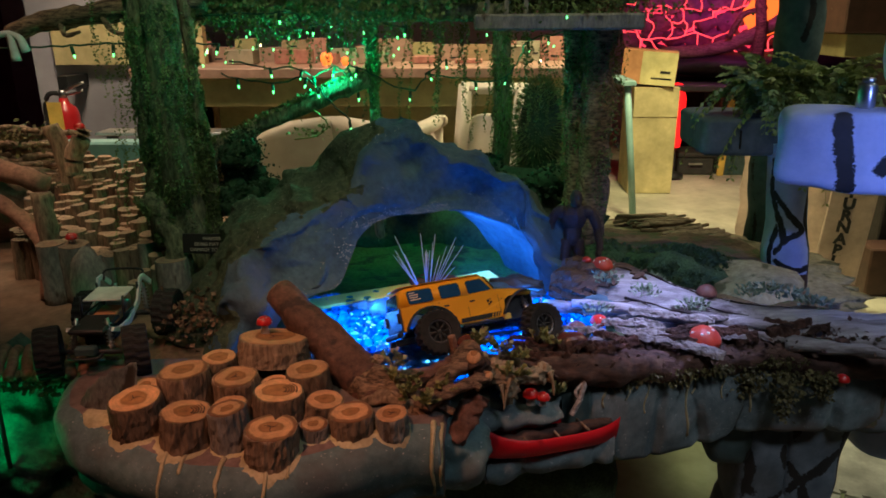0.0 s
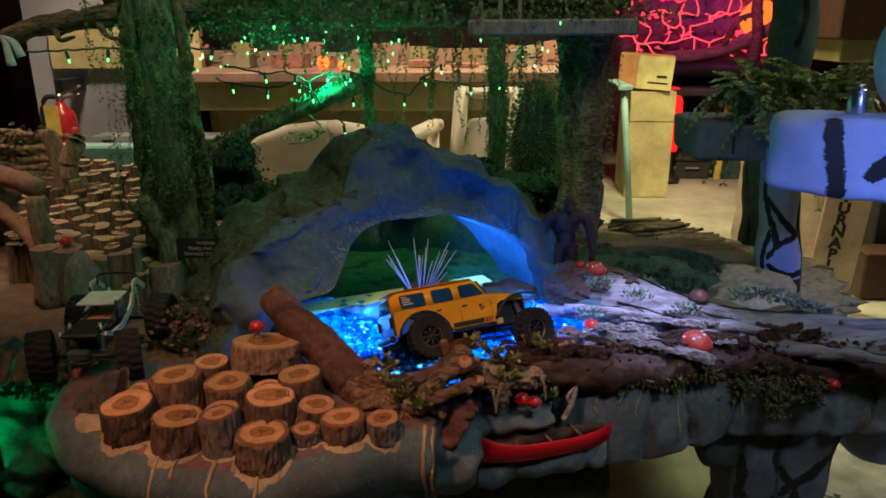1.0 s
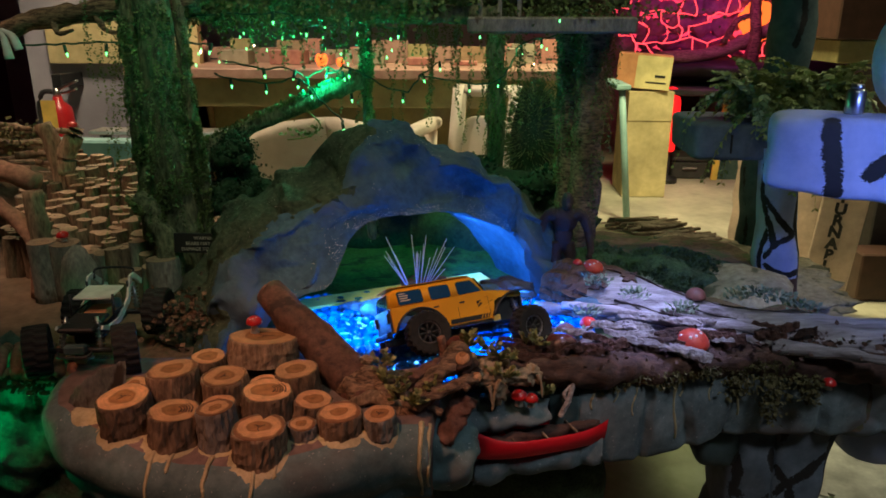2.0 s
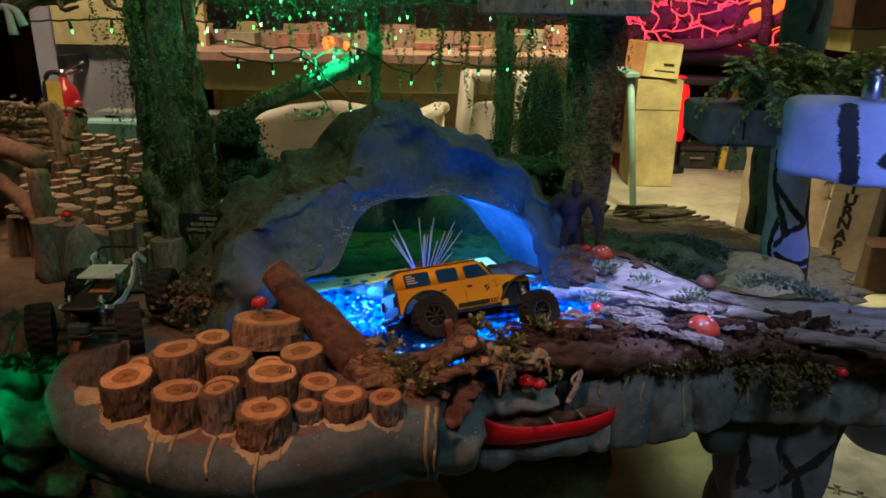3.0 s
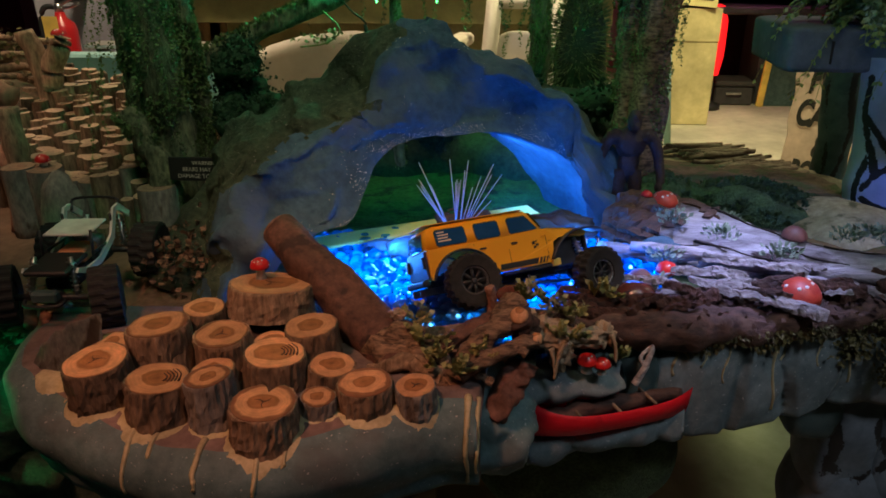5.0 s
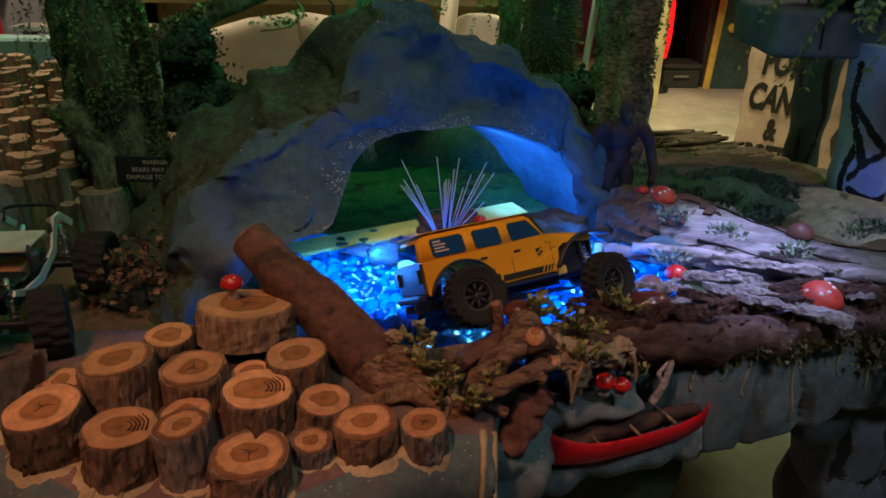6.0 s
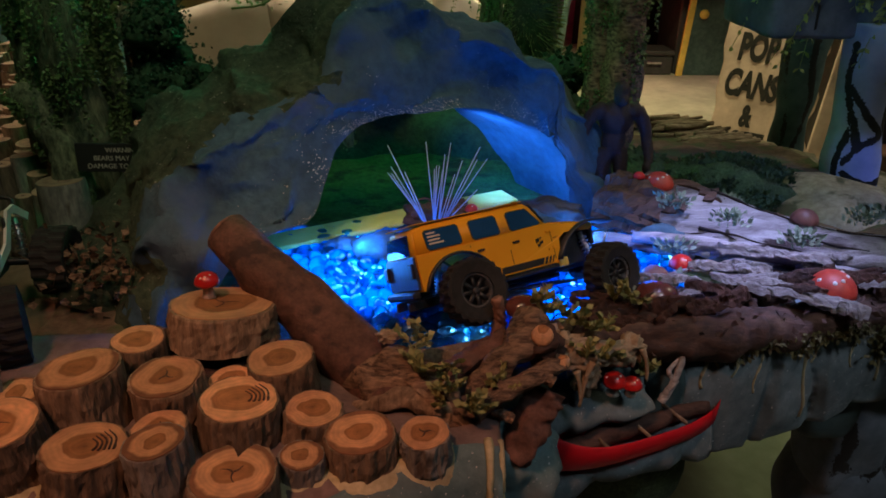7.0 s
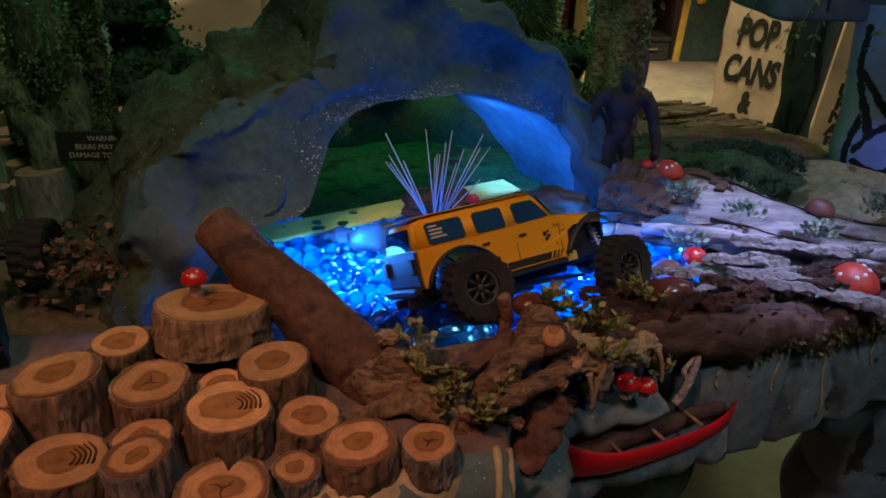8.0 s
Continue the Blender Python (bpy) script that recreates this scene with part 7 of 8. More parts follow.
    for i in range(60):
        leaf(bm, Vector((-0.29 + r2.gauss(0, 0.022), 1.31 + r2.gauss(0, 0.008), 0.893 + r2.gauss(0, 0.008))), (r2.uniform(-1, 1), r2.uniform(-1, 1), r2.uniform(-0.5, 1)), 0.008, r2)
    part("twig_leaves", bm, M["leaf_moss"], d)


canopy()


def string_lights():
    t = thing("string_lights", (-0.2, 1.35, 0.95), "string of small green bulbs on dark wire in the branches", "string lights")
    rows = [
        [(-0.78, 1.18, 1.05), (-0.671, 1.2, 1.052), (-0.598, 1.2, 1.054), (-0.437, 1.25, 1.054)],
        [(-0.572, 1.25, 1.09), (-0.327, 1.25, 1.104), (-0.277, 1.28, 1.084), (-0.12, 1.32, 1.08)],
        [(-0.47, 1.33, 0.995), (-0.438, 1.33, 0.99), (-0.372, 1.33, 0.98), (-0.308, 1.33, 0.99), (-0.289, 1.33, 0.972), (-0.226, 1.30, 0.915)],
        [(-0.44, 1.30, 1.02), (-0.375, 1.33, 1.008), (-0.315, 1.33, 1.005), (-0.306, 1.38, 0.986), (-0.268, 1.4, 1.004), (-0.225, 1.4, 0.958)],
        [(-0.26, 1.36, 0.995), (-0.232, 1.35, 1.002), (-0.216, 1.35, 1.008), (-0.123, 1.4, 0.958), (-0.094, 1.5, 0.988), (-0.059, 1.5, 1.012)],
        [(-0.10, 1.48, 0.985), (-0.002, 1.6, 0.96), (0.069, 1.65, 0.966), (0.107, 1.5, 1.044), (0.146, 1.5, 1.058), (0.20, 1.46, 1.07)],
    ]
    r2 = random.Random(6)
    for row in rows:
        pts = smooth_path(row, 40)
        pts = [p + wobble(p, 40, 0.006, 1) for p in pts]
        part("wire", tube(pts, 0.0017, 5), M["wire"], t)
        for p in row[1:]:
            p = Vector(p)
            d = Vector((r2.uniform(-0.3, 0.3), r2.uniform(-0.3, 0.1), -1)).normalized()
            q = d.to_track_quat("Z", "Y").to_matrix().to_4x4()
            s = part("bulb_socket", lathe([(0.001, 0), (0.0026, 0), (0.0032, 0.008), (0.0028, 0.014), (0.001, 0.014)], 8, m=Matrix.Translation(p) @ q), M["wire"], t)
            part("bulb", lathe([(0.001, 0.013), (0.0017, 0.0135), (0.0019, 0.016), (0.0012, 0.0195), (0.0004, 0.0205)], 8, m=Matrix.Translation(p) @ q), M["led_green"], s, "glowing green bulb")
    for i in range(34):
        p = Vector((r2.uniform(-0.62, 0.18), r2.uniform(1.28, 1.5), r2.uniform(1.0, 1.09)))
        part("bulb", lathe([(0.0004, 0), (0.0014, 0.0015), (0.0016, 0.0035), (0.0004, 0.006)], 6, m=Matrix.Translation(p)), M["led_warm" if i % 9 == 0 else "led_green"], t, "glowing bulb")
    bow = thing("ribbon_bow", (-0.76, 1.17, 1.05), "white ribbon bow tied to the branch", "ribbon")
    for s, dz in ((-1, -0.02), (1, -0.03), (0.3, -0.045)):
        part("loop", limb([(-0.755, 1.17, 1.075), (-0.755 + s * 0.02, 1.165, 1.075 + dz * 0.3), (-0.755 + s * 0.028, 1.165, 1.075 + dz)], 0.004, 0.0075, 10, 8, 0.2), M["white"], bow)


string_lights()


def foam_bush():
    t = thing("bush", (-0.415, 1.25, 0.62), "small dark green model tree with a clumpy crown", "bush")
    part("trunk", limb([(-0.415, 1.25, 0.62), (-0.412, 1.25, 0.70), (-0.41, 1.25, 0.80)], 0.010, 0.006, 10, 8, 0.2), M["trunk"], t)
    r2 = random.Random(17)
    for i in range(30):
        a = r2.uniform(0, 6.28)
        h = r2.uniform(0, 1)
        wide = 0.054 * (1 - 0.55 * h) * r2.uniform(0.35, 1.0)
        c = Vector((-0.410 + math.cos(a) * wide, 1.25 + math.sin(a) * wide * 0.7, 0.765 + 0.125 * h))
        size = r2.uniform(0.015, 0.022)
        bm = blob(c, (size, size * 0.9, size * 0.85), 2, 0.45, 4, i)
        leafy(bm, c, (size * 0.55, size * 0.5, size * 0.5), 320, 0.0055, r2)
        part("leaf_clump", bm, M["leaf_dark"], t)
    c = (-0.42, 1.24, 0.70)
    bm = blob(c, (0.024, 0.02, 0.02), 2, 0.35, 4, 30)
    leafy(bm, c, (0.014, 0.011, 0.011), 260, 0.006, r2)
    part("leaf_clump", bm, M["leaf_dark"], t)


foam_bush()


def furry_bush():
    t = thing("dry_bush", (0.165, 1.95, 0.52), "dark dry needle bush between the posts", "bush")
    part("core", blob((0.165, 1.96, 0.74), (0.06, 0.045, 0.19), 3, 0.25, 3, 2), M["leaf_dark"], t)
    bm = bmesh.new()
    r2 = random.Random(2)
    for i in range(2200):
        d = Vector((r2.gauss(0, 1), r2.gauss(0, 1), r2.gauss(0, 1))).normalized()
        leaf(bm, Vector((0.165, 1.95, 0.75)) + Vector((d.x * 0.06, d.y * 0.045, d.z * 0.18)), d + Vector((0, -0.3, -0.3)), r2.uniform(0.015, 0.03), r2, 0.06)
    part("needles", bm, M["leaf_moss"], t, "long brown-green needles")["kind"] = "stuff"
    t = thing("reed_bundle", (0.165, 1.56, 0.60), "bundle of pale green reeds lying behind the arch", "reeds")
    for i in range(22):
        y0 = 1.52 + 0.006 * i
        part("reed", tube([(0.08 + r2.uniform(-0.02, 0.02), y0, 0.715 + r2.uniform(-0.01, 0.012)), (0.20 + r2.uniform(-0.02, 0.03), y0 + 0.02, 0.735 + r2.uniform(-0.012, 0.045))], 0.0022, 5), M["leaf_moss"], t)
    part("mound", blob((0.12, 1.55, 0.65), (0.10, 0.07, 0.075), 3, 0.3, 3, 5, flat=0.60), M["arch_moss"], t, "mossy mound")


furry_bush()


# ---- log hill and posts ----
def post_hill():
    r2 = random.Random(33)
    n = 0
    for j in range(12):
        for i in range(12):
            y = 1.25 + 0.031 * j + r2.uniform(-0.008, 0.008)
            x = -0.615 - 0.135 * (j / 11) - 0.0235 * (11 - i) + r2.uniform(-0.006, 0.006)
            z = 0.690 + 0.0088 * j + r2.uniform(-0.010, 0.010)
            r = r2.uniform(0.0110, 0.0185)
            log_slice((x, y, z), r, z - 0.606, M["bark"], M["rings_pale"], 100 + n, tilt=(r2.uniform(-4, 5), r2.uniform(-6, 6)), name="log_post", label="short upright cut branch post with a pale sawn top", group="posts of the log hill", seg=12)
            n += 1
    for x, y, z, r, tl in ((-0.735, 1.145, 0.722, 0.024, 0), (-0.70, 1.155, 0.720, 0.025, 3), (-0.60, 1.13, 0.715, 0.013, -3), (-0.575, 1.115, 0.665, 0.013, 2), (-0.558, 1.12, 0.685, 0.009, 2), (-0.535, 1.13, 0.69, 0.017, 5), (-0.59, 1.10, 0.647, 0.010, 0), (-0.50, 1.105, 0.708, 0.027, -3), (-0.555, 1.16, 0.70, 0.014, 2), (-0.63, 1.15, 0.705, 0.016, 4), (-0.66, 1.165, 0.70, 0.018, 0), (-0.53, 1.165, 0.712, 0.015, 4), (-0.575, 1.175, 0.715, 0.016, -4), (-0.61, 1.18, 0.705, 0.015, 3)):
        log_slice((x, y, z), r, z - 0.612, M["bark_grey" if r > 0.015 else "bark"], M["rings_pale"], 300 + n, tilt=(tl, tl * 0.7), name="log_post", label="upright grey-barked branch post standing in the fence", group="fence of branch posts", seg=16)
        n += 1
    solid("boulder", blob((-0.655, 1.115, 0.655), (0.035, 0.03, 0.068), 3, 0.25, 2.4, 6), M["bark_grey"], "grey-brown stump-like boulder before the posts", "rock")
    # forked stump with toadstools, brushwood, and the orange rail
    t = thing("forked_stump", (-0.89, 1.5, 0.76), "forked branch stump standing on the log hill", "stump")
    part("fork", limb([(-0.895, 1.5, 0.62), (-0.90, 1.5, 0.80), (-0.918, 1.5, 0.878)], 0.022, 0.017, 14, 12, 0.06), M["bark"], t)
    part("fork", limb([(-0.893, 1.5, 0.77), (-0.875, 1.5, 0.81), (-0.846, 1.5, 0.868)], 0.022, 0.019, 12, 12, 0.06), M["bark"], t)
    mushroom((-0.855, 1.5, 0.866), 0.012, 0.006, M["red"], 4, "red toadstool on the forked stump", 5)
    t = thing("branch_rail", (-0.83, 1.22, 0.61), "orange-brown barked branch rail with a forked post", "branch")
    part("rail", limb([(-1.02, 1.27, 0.865), (-0.90, 1.25, 0.842), (-0.785, 1.235, 0.806)], 0.019, 0.019, 20, 12, 0.15), M["bark_red"], t)
    part("brace", limb([(-0.99, 1.25, 0.86), (-0.90, 1.24, 0.79), (-0.82, 1.22, 0.735), (-0.775, 1.19, 0.70), (-0.765, 1.16, 0.612)], 0.013, 0.016, 24, 12, 0.2), M["bark_red"], t)
    part("post", limb([(-0.77, 1.20, 0.80), (-0.765, 1.19, 0.70), (-0.755, 1.17, 0.612)], 0.017, 0.019, 14, 12, 0.2), M["bark"], t)
    t = thing("brushwood", (-1.02, 1.55, 0.78), "pile of brown brushwood and cut branch ends", "brushwood")
    for i in range(46):
        x, y, z = r2.uniform(-1.2, -0.93), r2.uniform(1.42, 1.68), 0.80 + r2.uniform(-0.03, 0.06)
        a = r2.uniform(-0.4, 0.4)
        part("stick", limb([(x - 0.05, y - a * 0.05, z), (x, y, z + 0.006), (x + 0.05, y + a * 0.05, z + r2.uniform(-0.01, 0.015))], r2.uniform(0.005, 0.013), 0.006, 7, 8, 0.3, 60, i), M["drift" if i % 3 else "bark"], t)
    part("bank", blob((-1.08, 1.56, 0.70), (0.18, 0.16, 0.10), 3, 0.3, 3, 9, flat=0.60), M["soil"], t)
    bm = bmesh.new()
    leafy(bm, (-1.05, 1.52, 0.845), (0.06, 0.05, 0.015), 500, 0.010, r2)
    part("dry_leaves", bm, M["moss"], t)["kind"] = "stuff"
    solid("teal_trolley", block((-1.15, 1.80, 0.655), (-0.70, 1.86, 0.79), 0.006), M["teal"], "teal painted metal rail behind the log hill", "rail", smooth=False)
    t = thing("dark_tray", (-0.80, 2.0, 0.54), "dark grey slatted tray behind the log hill", "tray")
    part("tray", block((-1.05, 1.90, 0.79), (-0.66, 1.98, 0.80), 0.002), M["steel"], t, smooth=False)
    for x in (-1.03, -0.68):
        part("leg", block((x, 1.92, 0.54), (x + 0.015, 1.96, 0.7895), 0.001), M["dark"], t, smooth=False)


post_hill()


def warning_sign():
    t = thing("warning_sign", (-0.428, 1.103, 0.61), "small black warning sign with white letters", "sign", turn=pose(0, 0, 0, -6, 0, 0))
    part("board", block((-0.055, -0.002, 0.108), (0.055, 0.002, 0.142), 0.001), M["ink"], t, local=True, smooth=False)
    part("stake", block((-0.006, 0.0025, 0.0), (0.006, 0.006, 0.125), 0.001), M["sign_wood"], t, local=True, smooth=False)
    for i, s in enumerate(("WARNING", "BEARS MAY CAUSE", "DAMAGE TO VEHICLES")):
        words("lettering", s, 0.0082, M["cream"], t, pose(0, -0.0025, 0.1315 - 0.0095 * i, 90, 0, 0), 0.0003)


warning_sign()


# ---- bridge ----
def bridge():
    t = thing("plank_bridge", (-0.64, 0.86, 0.60), "small bridge of reddish branch planks lit green beneath", "bridge")
    r2 = random.Random(19)
    for i in range(14):
        x = -0.80 + 0.0205 * i
        part("plank", limb([(x - 0.020, 0.912 + r2.uniform(-0.006, 0.006), 0.636), (x, 0.87, 0.642), (x + 0.020, 0.830 + r2.uniform(-0.006, 0.006), 0.634)], 0.0078, 0.0072, 10, 10, 0.25, 80, i), M["bark_red"], t)
    part("beam", limb([(-0.84, 0.842, 0.623), (-0.65, 0.84, 0.628), (-0.52, 0.845, 0.622)], 0.009, 0.009, 18, 9, 0.3), M["bark"], t)
    part("beam", limb([(-0.84, 0.90, 0.623), (-0.65, 0.90, 0.628), (-0.50, 0.90, 0.622)], 0.009, 0.009, 18, 9, 0.3), M["bark"], t)
    bm = bmesh.new()
    for i in range(420):
        leaf(bm, (r2.uniform(-0.80, -0.51), 0.835 + r2.gauss(0, 0.006), 0.618 + r2.gauss(0, 0.006)), (r2.uniform(-1, 1), -0.6, r2.uniform(-1, 0.6)), 0.009, r2)
    part("moss", bm, M["leaf_dark"], t)["kind"] = "stuff"
    g = thing("green_bank", (-0.66, 0.86, 0.0), "green-painted rock bank below the bridge", "rock")
    part("bank", blob((-0.70, 0.93, 0.46), (0.24, 0.10, 0.135), 5, 0.45, 5.5, 4), M["bank"], g)
    part("bank", blob((-0.62, 0.93, 0.22), (0.34, 0.12, 0.24), 4, 0.3, 4.0, 9, flat=0.0), M["bank"], g)
    for x in (-0.735, -0.665, -0.585, -0.545):
        part("light_diode", blob((x, 0.838, 0.600), (0.0025,) * 3, 1, 0, 1), M["led_green"], g, "green light diode")
    s = thing("thin_stake", (-0.632, 0.815, 0.50), "thin dark stake before the bridge", "stake")
    part("rod", tube([(-0.632, 0.815, 0.635), (-0.632, 0.812, 0.50)], [0.004, 0.003], 8), M["black"], s)
    solid("popcorn_moss", blob((-0.523, 0.865, 0.645), (0.017, 0.014, 0.008), 3, 0.6, 7, 3), M["foam"], "crumbly yellow lichen cluster by the bridge", "lichen")
    # leaf litter beside the arch's foot
    bm = bmesh.new()
    for i in range(700):
        p = Vector((-0.415 + r2.gauss(0, 0.03), 1.0 + r2.gauss(0, 0.03), 0.655 + r2.gauss(0, 0.015)))
        leaf(bm, p, (r2.uniform(-1, 1), r2.uniform(-1, 0.3), r2.uniform(-0.3, 1)), 0.010, r2)
    solid("leaf_litter", bm, M["drift"], "dry brown leaf litter on the bank", "leaf litter", kind="stuff")
    solid("bank", blob((-0.41, 1.02, 0.63), (0.075, 0.065, 0.045), 3, 0.3, 3, 8, flat=0.60), M["arch_moss"], "mossy dark bank at the arch's foot", "bank")


bridge()


# ---- side of the fallen log: mound, sticks, painted stones, fern ----
def side_things():
    t = thing("moss_mound", (0.40, 1.37, 0.60), "dark green mossy mound beside the fallen log", "mound")
    part("mound", blob((0.40, 1.33, 0.61), (0.115, 0.085, 0.055), 4, 0.3, 3, 12, flat=0.59), M["mound"], t)
    part("mound", blob((0.27, 1.40, 0.60), (0.08, 0.10, 0.05), 3, 0.25, 3, 14, flat=0.59), M["mound"], t)
    rt = random.Random(8)
    for c, size, k in (((0.40, 1.33, 0.61), (0.115, 0.085, 0.055), 3600), ((0.27, 1.40, 0.60), (0.08, 0.10, 0.05), 1800)):
        bm = bmesh.new()
        for i in range(k):
            d = Vector((rt.gauss(0, 1), rt.gauss(0, 1) - 0.3, abs(rt.gauss(0, 1)))).normalized()
            q = Vector(c) + Vector((d.x * size[0], d.y * size[1], d.z * size[2])) * (1.0 + 0.10 * noise.noise(d * 5))
            if noise.noise(q * 45) > -0.1:
                leaf(bm, q, d + Vector((rt.uniform(-0.6, 0.6), rt.uniform(-0.6, 0.6), 0.4)), rt.uniform(0.004, 0.009), rt, 0.35)
        part("moss", bm, M["mound"], t)["kind"] = "stuff"
    part("mound", blob((0.52, 1.27, 0.605), (0.09, 0.10, 0.05), 3, 0.25, 3, 15, flat=0.59), M["sand"], t)
    r2 = random.Random(52)
    s = thing("stick_raft", (0.53, 1.76, 0.55), "row of short dry sticks laid side by side", "sticks")
    for i in range(44):
        u = (i % 30) / 29
        c = Vector((0.440 + 0.135 * u + r2.uniform(-0.014, 0.014), 1.86 - 0.20 * u + r2.uniform(-0.008, 0.008), 0.578 + r2.uniform(-0.003, 0.006) + (0.010 if i >= 30 else 0)))
        a = r2.gauss(0, 0.16)
        d = Vector((0.064 - 0.02 * a, 0.022 + 0.06 * a, r2.uniform(-0.003, 0.007))) * r2.uniform(0.55, 1.25)
        part("stick", limb([c - d, c + Vector((0, 0, r2.uniform(-0.002, 0.003))), c + d], r2.uniform(0.0034, 0.0062), r2.uniform(0.003, 0.005), 6, 7, 0.25, 80, i), M["stick"], s)
    part("bank", blob((0.42, 1.76, 0.525), (0.17, 0.22, 0.045), 3, 0.2, 3, 2), M["sand"], s, "sandy bank")
    solid("sand_bank", blob((0.55, 1.50, 0.550), (0.22, 0.20, 0.04), 5, 0.5, 5, 6), M["sand"], "sandy yellow-grey bank beside the mound", "bank")
    # pale painted stone block on a painted column
    b = thing("painted_block", (0.70, 1.11, 0.0), "pale blue-white painted block with black brush stripes", "block")
    bm = pillow((0.707, 1.036, 0.899), (0.25, 0.057, 0.059), 9, 6, 0.05, 16, 3, pose(0, 0, 0, 0, 2, -19))
    brush(bm, [[(0.522, 1.038, 0.965), (0.530, 1.036, 0.915), (0.539, 1.033, 0.860)]], 0.0125, 1)
    brush(bm, [[(0.622, 1.005, 0.930), (0.604, 1.011, 0.912), (0.580, 1.019, 0.885)]], 0.0125, 5)
    part("stone", bm, [M["paint_blue"], M["ink"]], b)
    part("foot", tube([(0.90, 1.0, 0.0), (0.90, 1.0, 0.30), (0.89, 0.99, 0.845)], [0.07, 0.05, 0.05], 20, 0.1), M["paint_blue"], b)
    c = thing("painted_column", (0.63, 1.39, 0.53), "pale blue column with black painted bark lines", "column")
    bm = trunk_skin([(0.640, 1.393, 0.53), (0.628, 1.393, 0.60), (0.621, 1.393, 0.65), (0.616, 1.393, 0.71), (0.609, 1.393, 0.775), (0.61, 1.393, 0.86)], [0.036, 0.041, 0.045, 0.036, 0.038, 0.046], 72, 130, 0.08, 5)
    brush(bm, [[(0.569, 1.372, 0.829), (0.571, 1.375, 0.775), (0.585, 1.365, 0.708), (0.580, 1.37, 0.65), (0.590, 1.365, 0.591)],
               [(0.648, 1.372, 0.79), (0.640, 1.365, 0.732), (0.648, 1.37, 0.687), (0.660, 1.37, 0.652), (0.662, 1.37, 0.605)],
               [(0.573, 1.37, 0.769), (0.602, 1.355, 0.731), (0.634, 1.36, 0.698)], [(0.636, 1.36, 0.695), (0.600, 1.352, 0.674), (0.585, 1.36, 0.645)],
               [(0.586, 1.36, 0.633), (0.625, 1.35, 0.616), (0.660, 1.36, 0.620)], [(0.576, 1.37, 0.753), (0.601, 1.356, 0.683)]], 0.0068, 3)
    for f in bm.faces:
        if f.calc_center_median().z < 0.606:
            f.material_index = 2
    part("stone", bm, [M["paint_blue"], M["ink"], M["brown_panel"]], c)
    k = thing("dark_slab", (0.53, 1.5, 0.80), "slate-blue stone slab behind the fern", "slab")
    bm = pillow((0.560, 1.475, 0.872), (0.125, 0.095, 0.036), 12, 5, 0.04, 14, 8)
    part("stone", bm, M["stone_blue"], k)
    part("crack", limb([(0.505, 1.381, 0.885), (0.506, 1.381, 0.850)], 0.0022, 0.002, 6, 6, 0.2), M["ink"], k)
    # fern
    t = thing("fern", (0.58, 1.42, 0.905), "bushy green fern with feathery leaflets on the slab", "fern")
    for i in range(250):
        a = r2.uniform(0, 6.28)
        L = r2.uniform(0.055, 0.110)
        p0 = Vector((0.615 + r2.uniform(-0.085, 0.085), 1.42 + r2.uniform(-0.035, 0.035), 0.925 + r2.uniform(0, 0.05)))
        flat = Vector((math.cos(a) * 1.15, math.sin(a) * 0.7 - 0.1, 0))
        rise = r2.uniform(0.2, 1.5)
        fall = r2.uniform(0.6, 2.2)

        def at(u):
            return p0 + (flat * u + Vector((0, 0, rise * u - fall * u * u))) * L
        bm = bmesh.new()
        tube([at(u) for u in (0, 0.2, 0.4, 0.6, 0.8, 1.0)], [0.0012, 0.001, 0.0009, 0.0008, 0.0007, 0.0005], 4, bm=bm)
        for j in range(13):
            u = 0.12 + 0.88 * j / 12
            d = (at(u + 0.02) - at(u)).normalized()
            side = d.cross(Vector((0, 0, 1))).normalized()
            size = 0.024 * (1 - 0.55 * u) * r2.uniform(0.8, 1.2)
            for s in (-1, 1):
                v = side * s + d * 0.8 + Vector((0, 0, r2.uniform(-0.35, 0.15)))
                leaf(bm, at(u), v, size, r2, 0.28)
                leaf(bm, at(u) + v * size * 0.35, v + d * 0.7, size * 0.5, r2, 0.25)
        part("frond", bm, M["leaf"], t)
    # small steel canister, board and round drum on the block
    t = thing("canister", (0.578, 1.092, 0.9615), "small brushed metal canister with a lid", "canister")
    part("body", lathe([(0.001, 0.0), (0.012, 0.0), (0.013, 0.003), (0.013, 0.032), (0.010, 0.036), (0.001, 0.036)], 18), M["steel"], t, local=True)
    part("lid", lathe([(0.001, 0.0365), (0.009, 0.0365), (0.009, 0.043), (0.001, 0.044)], 16), M["steel"], t, local=True)
    solid("thin_plank", block((-0.07, -0.03, 0.0), (0.075, 0.03, 0.004), 0.001, m=pose(0.588, 1.082, 0.9565, 0, 0, -19)), M["drift"], "thin pale plank lying on the painted block", "plank", smooth=False)
    t = thing("painted_drum", (0.665, 1.085, 0.9605), "upright drum painted white and light blue", "drum")
    part("drum", lathe([(0.001, -0.025), (0.075, -0.025), (0.085, -0.015), (0.085, 0.015), (0.075, 0.025), (0.001, 0.025)], 30, m=Matrix.Translation((0, 0, 0.085)) @ pose(0, 0, 0, 90, 0, 20)), M["white"], t, local=True)
    part("patch", lathe([(0.001, 0.0255), (0.055, 0.0255), (0.055, 0.028), (0.001, 0.028)], 24, m=Matrix.Translation((0, 0, 0.070)) @ pose(0, 0, 0, 90, 0, 20)), mat("light_blue_paint", (0.08, 0.28, 0.55), (0.11, 0.34, 0.62), 0.03, 0.5, 0.1), t, "light blue painted patch", local=True)


side_things()


